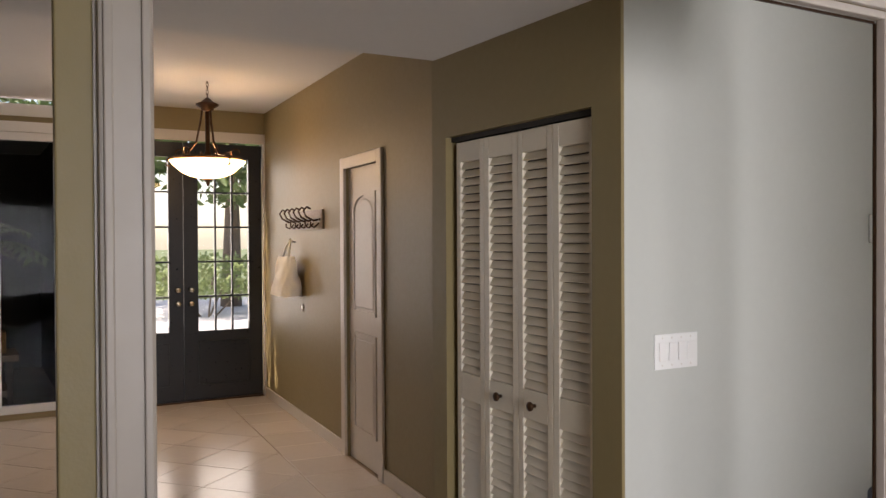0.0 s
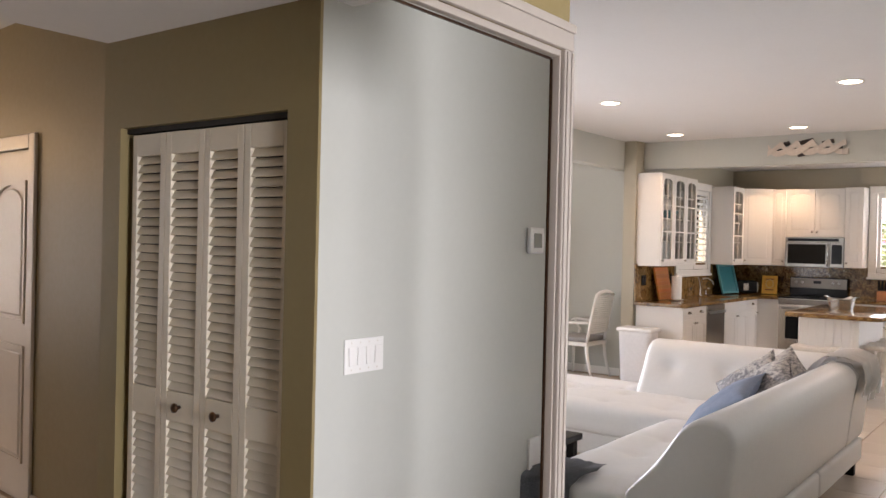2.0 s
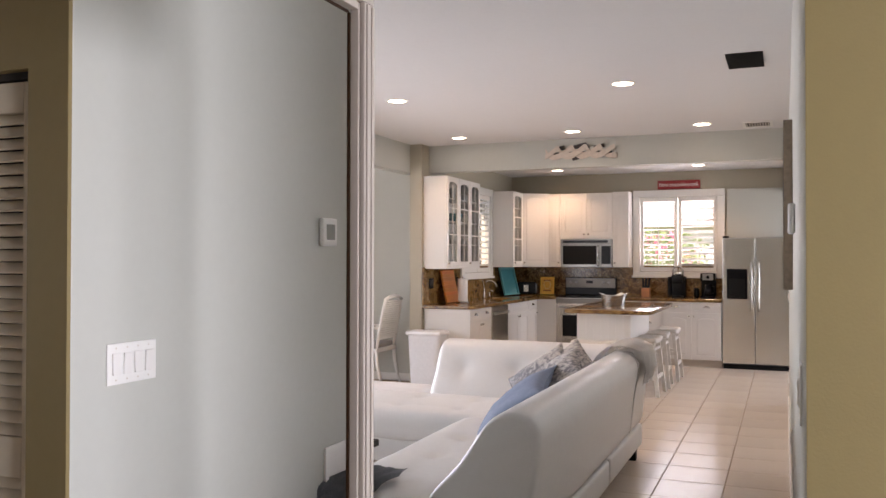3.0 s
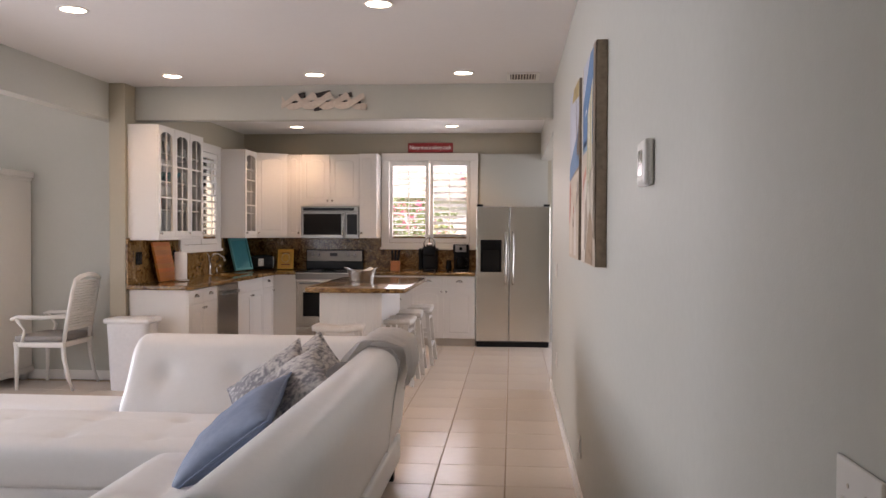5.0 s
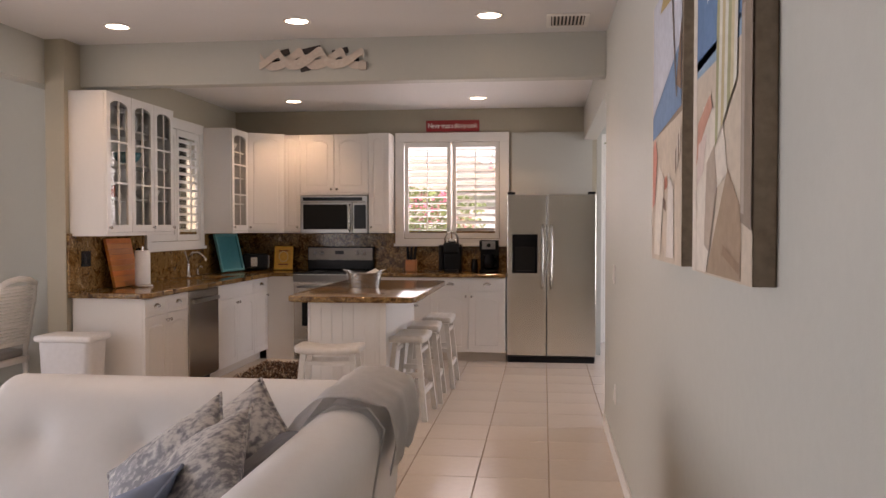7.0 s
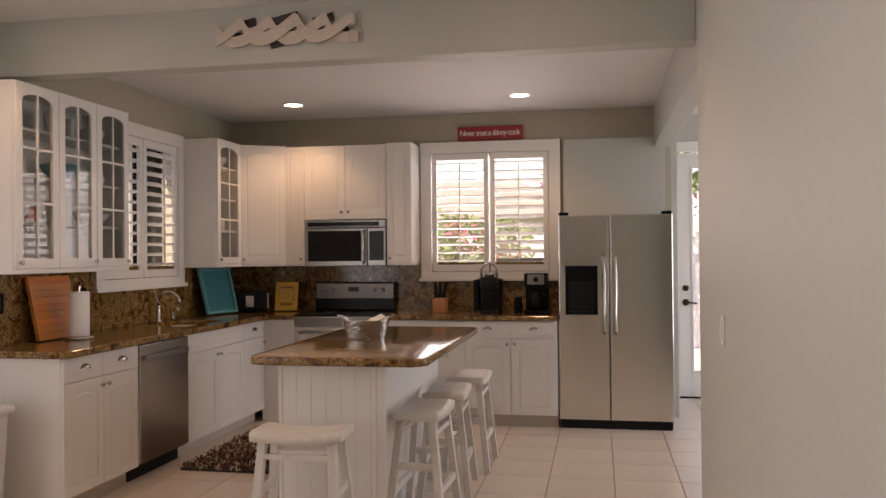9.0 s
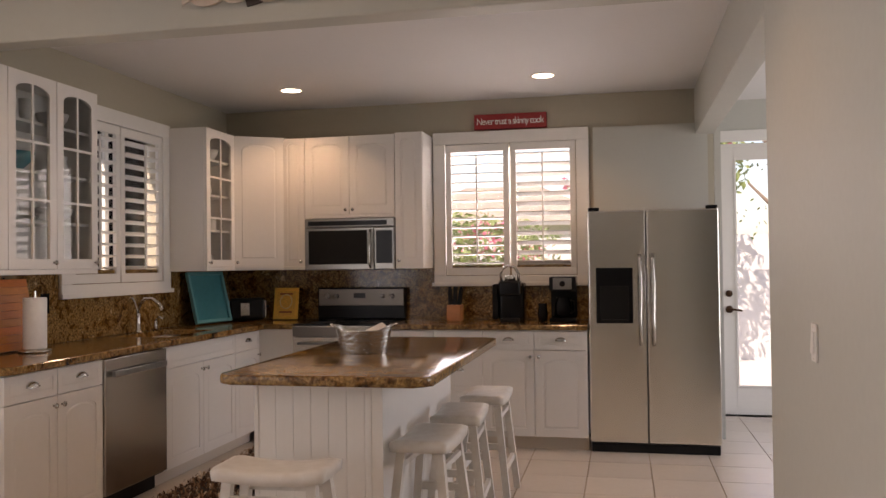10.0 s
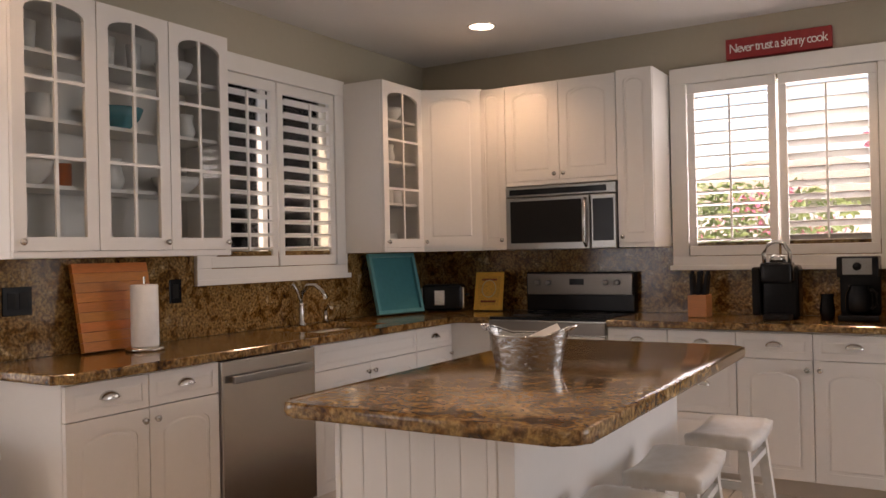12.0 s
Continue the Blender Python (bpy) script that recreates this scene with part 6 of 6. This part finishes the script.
def drape(path, b0, b1, axis, nb, wave, name, label, material, thick=0.010, taper=0.0):
    """A cloth laid along a path (a, z) and spread from b0 to b1."""
    k = 36
    pts = []
    lens = [0]
    for p, q in zip(path, path[1:]):
        lens.append(lens[-1] + math.hypot(q[0] - p[0], q[1] - p[1]))
    for i in range(k + 1):
        s = lens[-1] * i / k
        j = max(x for x in range(len(path) - 1) if lens[x] <= s + 1e-9)
        f = (s - lens[j]) / (lens[j + 1] - lens[j])
        pts.append((path[j][0] + (path[j + 1][0] - path[j][0]) * f, path[j][1] + (path[j + 1][1] - path[j][1]) * f))
    def fn(u, v):
        i = u * k
        a, z = pts[int(round(i))]
        n = noise.noise(Vector((u * 4, v * 5, 1.7)))
        w = wave * math.sin(v * 15 + u * 2.2 + n * 2) * (0.35 + u)
        b = b0 + (b1 - b0) * (v + taper * u * (0.5 - v)) + 0.02 * n
        return (a + w * 0.6, b, z + abs(w) + 0.004) if axis == "y" else (b, a + w * 0.6, z + abs(w) + 0.004)
    bm = grid_mesh(fn, k, nb)
    me_faces = list(bm.faces)
    r = bmesh.ops.solidify(bm, geom=me_faces, thickness=thick)
    ob = thing(name, pose(0, 0, 0), label, "blanket")
    part("cloth", bm, material, ob, smooth=True)
    return ob


M_throw = mat("throw_light", (0.82, 0.81, 0.80), 0.85, var=0.06, bump=0.4, bscale=220)
drape([(-0.58, 0.56), (-0.41, 0.80), (-0.34, 0.862), (-0.22, 0.862), (-0.12, 0.82), (-0.095, 0.70), (-0.115, 0.60)], -6.12, -5.40, "y", 30, 0.011, "throw_blanket", "soft light grey throw draped over the sofa corner", M_throw, 0.012, 0.25)
M_knit = mat("throw_dark", (0.20, 0.21, 0.23), 0.95, var=0.3, scale=30, bump=0.8, bscale=120)
drape([(-8.20, 0.475), (-8.50, 0.478), (-8.585, 0.45), (-8.60, 0.30), (-8.60, 0.16)], -1.20, -0.84, "x", 30, 0.020, "knitted_throw", "dark grey chunky knitted throw hanging over the seat end", M_knit, 0.02)

tb = thing("coffee_table", pose(-1.95, -7.75, 0), "low black coffee table in front of the white sofa", "coffee table")
part("tabletop", box(-0.45, 0.45, -0.55, 0.55, 0.33, 0.37, 0.006), M_black, tb)
for x in (-0.4, 0.4):
    for y in (-0.5, 0.5):
        part("leg", box(x - 0.025, x + 0.025, y - 0.025, y + 0.025, 0, 0.329), M_blackm, tb)
ch = thing("candle_holder", pose(-1.62, -7.50, 0.371), "curved metal candle holder with a dark knob on the table", "candle holder")
part("foot", lathe([(0.05, 0), (0.045, 0.008), (0.01, 0.014)], 20), M_chrome, ch, smooth=True)
part("stem", tube([(0, 0, 0.01), (0.03, 0, 0.07), (0.03, 0, 0.13), (0.0, 0, 0.19)], 0.007, 8), M_chrome, ch, smooth=True)
part("knob", lathe([(0.008, 0.18), (0.024, 0.195), (0.026, 0.215), (0.015, 0.235)], 16), M_bronze, ch, smooth=True)

# ---- outdoors ----
M_leaf = mat("leaf_green", (0.07, 0.12, 0.03), 0.6, color2=(0.12, 0.17, 0.05), scale=2)
M_leaf2 = mat("leaf_light", (0.16, 0.22, 0.07), 0.6, color2=(0.26, 0.32, 0.11), scale=2)
M_bark = mat("bark", (0.16, 0.12, 0.09), 0.9, var=0.35, bump=0.8, bscale=25)
M_pink = mat("blossom_pink", (0.70, 0.20, 0.24), 0.6, color2=(0.6, 0.14, 0.24))


def leaves(bm, rng, c, rad, n, size):
    for _ in range(n):
        while True:
            p = Vector((rng.uniform(-1, 1), rng.uniform(-1, 1), rng.uniform(-1, 1)))
            if 0.25 < p.length < 1 + 0.2 * noise.noise(p * 2.5 + Vector(c)):
                break
        q = Vector(c) + Vector((p.x * rad[0], p.y * rad[1], p.z * rad[2]))
        m = Matrix.Translation(q) @ Euler((rng.uniform(0, 6.3), rng.uniform(0, 6.3), rng.uniform(0, 6.3))).to_matrix().to_4x4()
        s = size * rng.uniform(0.6, 1.3)
        vs = [bm.verts.new(m @ Vector(v)) for v in ((0, -s, 0), (s * 0.42, 0, s * 0.1), (0, s, 0), (-s * 0.42, 0, s * 0.1))]
        bm.faces.new(vs)


def tree(x, y, h, r, seed, label, n=2600, size=0.12):
    rng = random.Random(seed)
    t = thing("tree", pose(x, y, -0.12), label, "tree")
    part("trunk", tube([(0, 0, 0), (0.05, 0.03, h * 0.3), (-0.04, 0.06, h * 0.55), (0, 0, h * 0.8)], 0.05 * h ** 0.9, 10, r2=0.05), M_bark, t, smooth=True)
    tops = []
    for k in range(7):
        a = k * 2.4 + rng.uniform(-0.3, 0.3)
        z = h * (0.35 + 0.06 * k)
        e = (math.cos(a) * r * 0.6, math.sin(a) * r * 0.6, z + h * 0.18)
        part("limb", tube([(0, 0, z), (e[0] * 0.5, e[1] * 0.5, z + h * 0.07), e], 0.05, 7, r2=0.015), M_bark, t, smooth=True)
        tops.append(e)
    bm = bmesh.new()
    for e in tops + [(0, 0, h * 0.85)]:
        leaves(bm, rng, e, (r * rng.uniform(0.4, 0.6), r * rng.uniform(0.4, 0.6), h * 0.17), n // 8, size)
    tagged(part("crown", bm, M_leaf, t, "many small green leaves"), kind="stuff")


def shrub(x, y, z, rad, seed, blossoms, label, n=2200, size=0.06):
    rng = random.Random(seed)
    t = thing("shrub", pose(x, y, -0.12), label, "shrub")
    for k in range(5):
        a = k * 1.3
        part("stem", tube([(0.1 * math.cos(a), 0.1 * math.sin(a), 0), (rad[0] * 0.3 * math.cos(a), rad[1] * 0.3 * math.sin(a), z * 0.6), (rad[0] * 0.5 * math.cos(a), rad[1] * 0.5 * math.sin(a), z)], 0.02, 6), M_bark, t)
    bm = bmesh.new()
    leaves(bm, rng, (0, 0, z), rad, n, size)
    tagged(part("foliage", bm, M_leaf2, t, "small light green leaves"), kind="stuff")
    if blossoms:
        bm = bmesh.new()
        for _ in range(14):
            a, b = rng.uniform(0, 6.28), rng.uniform(-0.6, 0.9)
            leaves(bm, rng, (rad[0] * 0.9 * math.cos(a) * math.cos(b), rad[1] * 0.9 * math.sin(a) * math.cos(b), z + rad[2] * 0.9 * math.sin(b)), (0.22, 0.22, 0.16), blossoms, 0.05)
        tagged(part("blossom", bm, M_pink, t, "pink bougainvillea blossoms"), kind="stuff")


M_conc = mat("driveway_concrete", (0.50, 0.49, 0.47), 0.85, var=0.12, scale=2, bump=0.2)
struct("driveway", box(-22, -7.3, -16, -3.0, -0.12, -0.05), M_conc, "pale concrete driveway in the sun")
struct("patio", box(-6, 6, 2.0, 9, -0.12, -0.04), M_conc, "pale patio slab")
struct("garden_wall", box(-10, 8, 6.4, 6.6, -0.12, 1.75), mat("stucco_white", (0.70, 0.69, 0.67), 0.9, var=0.06, bump=0.5, bscale=40), "white stucco garden wall")
struct("garden_wall_west", box(-6.2, -6.0, -2.3, 6.4, -0.12, 3.0), mat("fence_grey", (0.58, 0.58, 0.52), 0.9, var=0.2, bump=0.4))
shrub(-2.1, 5.6, 1.7, (1.5, 0.6, 0.55), 3, 25, "bougainvillea shrub with pink blossoms by the garden wall")
shrub(0.7, 5.4, 2.7, (1.2, 0.6, 0.8), 5, 20, "tall bougainvillea shrub with pink blossoms behind the window")
shrub(-5.0, 0.2, 1.6, (0.5, 1.6, 0.7), 7, 90, "bougainvillea shrub with pink blossoms beside the fence")
shrub(-5.1, 2.6, 2.0, (0.5, 1.3, 0.9), 9, 70, "leafy green shrub beside the grey fence")
tree(-19, -6.3, 6.5, 3.2, 1, "broad green street tree beyond the driveway", 5200, 0.16)
tree(-21, -9.2, 7.5, 3.6, 2, "tall green street tree beyond the driveway", 5200, 0.16)
tree(-17, -4.0, 5.5, 2.6, 4, "small green tree beside the driveway", 3600, 0.14)
tree(2.6, 4.6, 4.2, 1.5, 6, "bare grey tree on the patio", 600, 0.035)
shrub(-16.5, -7.5, 0.9, (1.0, 2.2, 0.5), 11, 0, "low green hedge beyond the driveway", 2600, 0.07)
nb = thing("neighbour_house", pose(-9, 24, -0.12), "pale neighbour house with a brown hipped roof", "house")
part("wall", box(0, 9, 0, 7, 0, 2.9), mat("stucco_cream", (0.70, 0.64, 0.54), 0.9, var=0.06, bump=0.3), nb)
rb = bmesh.new()
lo = [rb.verts.new(v) for v in ((-0.5, -0.5, 2.9), (9.5, -0.5, 2.9), (9.5, 7.5, 2.9), (-0.5, 7.5, 2.9))]
hi = [rb.verts.new(v) for v in ((3, 3.5, 4.6), (6, 3.5, 4.6))]
for f in ((lo[0], lo[1], hi[1], hi[0]), (lo[1], lo[2], hi[1]), (lo[2], lo[3], hi[0], hi[1]), (lo[3], lo[0], hi[0]), lo[::-1]):
    rb.faces.new(f)
part("roof", rb, mat("roof_tile", (0.34, 0.27, 0.22), 0.9, var=0.25, scale=6, bump=0.6), nb, "brown tiled roof")
for x in (1.5, 5.5):
    wd = part("window", box(x, x + 1.4, -0.03, -0.001, 1.0, 2.2), M_white, nb)
    part("pane", box(x + 0.08, x + 1.32, -0.036, -0.031, 1.08, 2.12), M_black, wd)
# near-black colour carries the deep shade of the porch
M_porch = mat("porch_shade", (0.05, 0.04, 0.025), 0.8, var=0.3)
# shaded porch beside the entry; side and south walls added to block sun
struct("porch_roof", box(-10.75, -7.16, -14.4, -10.95, 2.62, 2.75), M_ceil)
struct("porch_side_blocker", box(-10.6, -7.3, -11.06, -10.96, -0.12, 2.62), M_porch)
struct("porch_floor", box(-10.6, -7.3, -14.4, -11.06, -0.119, -0.048), mat("porch_paving", (0.32, 0.26, 0.20), 0.8, var=0.2))
struct("porch_south_blocker", box(-10.6, -7.16, -14.5, -14.401, -0.12, 2.62), M_porch)
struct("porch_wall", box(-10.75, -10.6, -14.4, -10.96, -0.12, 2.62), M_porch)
pl = thing("potted_palm", pose(-9.0, -11.75, -0.05), "green potted palm on the shaded porch", "plant")
part("pot", lathe([(0.16, 0), (0.22, 0.36), (0.24, 0.38), (0.20, 0.38)], 20), mat("terracotta", (0.35, 0.15, 0.08), 0.8), pl, smooth=True)
part("trunk", tube([(0, 0, 0.3), (0.03, 0, 1.0), (0, 0, 1.55)], 0.045, 8, r2=0.03), M_bark, pl)
prng = random.Random(8)
for k in range(11):
    a, el = k * 0.57, prng.uniform(0.3, 1.1)
    bm = bmesh.new()
    spine = [Vector((math.cos(a) * s * 0.75 * math.cos(el), math.sin(a) * s * 0.75 * math.cos(el), 1.55 + 0.75 * s * math.sin(el) - 0.45 * s * s)) for s in [i / 9 for i in range(10)]]
    side = Vector((-math.sin(a), math.cos(a), 0))
    for p, q in zip(spine, spine[1:]):
        for sg in (-1, 1):
            tip = p + side * sg * 0.20 + (q - p) * 1.5 - Vector((0, 0, 0.05))
            bm.faces.new([bm.verts.new(v) for v in (p, q, tip)])
    part("frond", bm, M_leaf2, pl)
bn = thing("wooden_bench", pose(-8.2, -12.35, -0.05), "pale wooden bench with a box on the porch", "bench")
part("seat", box(-0.3, 0.3, -0.7, 0.9, 0.44, 0.50, 0.006), mat("bench_wood", (0.42, 0.26, 0.14), 0.6, var=0.2), bn)
part("apron", box(-0.26, 0.26, -0.65, 0.85, 0.10, 0.16, 0.006), mat("bench_wood_low", (0.38, 0.25, 0.14), 0.6, var=0.2), bn)
for x in (-0.26, 0.22):
    for y in (-0.65, 0.80):
        part("leg", box(x, x + 0.05, y, y + 0.05, 0, 0.439), M_bark, bn)
bxm = tagged(obj("wooden_box", box(-8.35, -8.05, -11.75, -11.55, 0.455, 0.66, 0.01), mat("box_orange", (0.50, 0.25, 0.08), 0.6)), "small orange wooden box on the porch bench", "box")
bl = tagged(obj("storage_bin", box(-13.6, -12.9, -10.9, -10.2, -0.05, 0.75, 0.05, 3), mat("bin_blue", (0.03, 0.10, 0.42), 0.5)), "blue plastic bin standing on the driveway", "bin")
um = thing("folded_umbrella", pose(2.1, 3.6, -0.04), "folded blue patio umbrella lying by the patio door", "umbrella")
part("canopy", xform(lathe([(0.03, 0), (0.16, 0.25), (0.12, 0.9), (0.03, 1.4)], 10), pose(0, 0, 0.1, 0, 62, 20)), mat("umbrella_blue", (0.10, 0.14, 0.34), 0.7, var=0.3), um)
part("pole", tube([(0, 0, 0.12), (1.6, 0.6, 0.9)], 0.018, 8), M_chrome, um)

# ---- floor tiles ----
def tile_mesh(w, h):
    bm = box(-w / 2, w / 2, -h / 2, h / 2, -0.006, 0.0)
    bmesh.ops.bevel(bm, geom=[e for e in bm.edges if all(abs(v.co.z) < 1e-6 for v in e.verts)], offset=0.0025, segments=1, affect='EDGES')
    me = bpy.data.meshes.new("tile")
    bm.to_mesh(me)
    bm.free()
    me.materials.append(M_tilev)
    return me


M_tilev = mat("tile_cream_varied", (0.66, 0.57, 0.48), 0.22, var=0.06, scale=5, bump=0.04, bscale=25)
nt = M_tilev.node_tree
info = nt.nodes.new("ShaderNodeObjectInfo")
mr = nt.nodes.new("ShaderNodeMapRange")
mr.inputs["To Min"].default_value, mr.inputs["To Max"].default_value = 0.97, 1.03
hue = nt.nodes.new("ShaderNodeHueSaturation")
nt.links.new(info.outputs["Random"], mr.inputs["Value"])
nt.links.new(mr.outputs[0], hue.inputs["Value"])
old = nt.nodes["Principled BSDF"].inputs["Base Color"].links[0].from_socket
nt.links.new(old, hue.inputs["Color"])
nt.links.new(hue.outputs[0], nt.nodes["Principled BSDF"].inputs["Base Color"])
floor_ob = bpy.data.objects["floor"]
TX, TY, G = 0.4065, 0.4110, 0.006
TILE = tile_mesh(TX - G, TY - G)


def clip_poly(poly, a, b, c):
    """Keeps the part of a polygon where a x + b y <= c."""
    out = []
    for i, p in enumerate(poly):
        q = poly[(i + 1) % len(poly)]
        dp, dq = a * p[0] + b * p[1] - c, a * q[0] + b * q[1] - c
        if dp <= 0:
            out.append(p)
        if dp * dq < 0:
            t = dp / (dp - dq)
            out.append((p[0] + (q[0] - p[0]) * t, p[1] + (q[1] - p[1]) * t))
    return out


def poly_piece(bm, poly):
    lo, hi = ([bm.verts.new((x, y, z)) for x, y in poly] for z in (-0.006, 0.0))
    bm.faces.new(hi)
    for i in range(len(poly)):
        bm.faces.new((lo[i], lo[(i + 1) % len(poly)], hi[(i + 1) % len(poly)], hi[i]))


def lay_tiles():
    joined = bmesh.new()
    k = 0
    for i in range(-17, 11):
        for j in range(-23, 7):
            x, y = TX * (i + 0.5) + 0.002, -0.70 + TY * (j + 0.5)
            if y < -9.80 and x < -0.25 or x < -6.6 or y > 1.6 or (y > 0.65 and x < 0.95) or (x < -3.2 and y > -2.6) or x > 4.0 or (x < -1.2 and y < -8.15):
                continue
            if -1.9 < x < 0.9 and y < -0.2 and k < 300:
                o = new("tile", TILE)
                o.matrix_basis = Matrix.Translation((x, y, 0))
                o.parent = floor_ob
                k += 1
            else:
                w, h = (TX - G) / 2, (TY - G) / 2
                poly_piece(joined, [(x - w, y - h), (x + w, y - h), (x + w, y + h), (x - w, y + h)])
    # the landing east of the partition
    for i in range(0, 11):
        for j in range(-36, -22):
            x, y = TX * (i - 0.5) + 0.002, -0.70 + TY * (j + 0.5)
            if y > -9.80 - 0.2 or x < -0.2 or x > 4.0:
                continue
            w, h = (TX - G) / 2, (TY - G) / 2
            poly_piece(joined, [(x - w, y - h), (x + w, y - h), (x + w, y + h), (x - w, y + h)])
    tagged(part("tiles_far", joined, M_tile, floor_ob), kind="stuff")
    # diagonal tiles of the entry hall, with a straight border along the wall
    a = 0.42
    c, s = math.cos(radians(40)), math.sin(radians(40))
    wall_a, wall_b = math.sin(radians(5.1)), math.cos(radians(5.1))
    base = wall_a * -6.97 + wall_b * -9.31
    ox, oy = -5.055, -10.25
    n = 0
    rest = bmesh.new()
    for i in range(-16, 17):
        for j in range(-16, 17):
            w = a / 2 - 0.003
            cx, cy = (i + 0.5) * a, (j + 0.5) * a
            poly = [(ox + (cx + u) * c - (cy + v) * s, oy + (cx + u) * s + (cy + v) * c) for u, v in ((-w, -w), (w, -w), (w, w), (-w, w))]
            poly = clip_poly(poly, wall_a, wall_b, base - 0.43)
            for q in ((-1, 0, 6.99), (1, 0, -0.26), (0, -1, 14.5)):
                if len(poly) > 2:
                    poly = clip_poly(poly, *q)
            if len(poly) < 3:
                continue
            px, py = sum(p[0] for p in poly) / len(poly), sum(p[1] for p in poly) / len(poly)
            if py > -12.4 and n < 240:
                n += 1
                b = bmesh.new()
                poly_piece(b, [(x - px, y - py) for x, y in poly])
                me = bpy.data.meshes.new("tile")
                b.to_mesh(me)
                b.free()
                me.materials.append(M_tilev)
                o = new("tile", me)
                o.matrix_basis = Matrix.Translation((px, py, 0))
                o.parent = floor_ob
            else:
                poly_piece(rest, poly)
    tagged(part("tiles_entry_far", rest, M_tile, floor_ob), kind="stuff")
    me = tile_mesh(a - 0.006, a - 0.006)
    for k in range(12):
        u = 0.2 + k * a
        o = new("tile", me)
        o.matrix_basis = HALL @ pose(u, -0.215, 0)
        o.parent = floor_ob


lay_tiles()
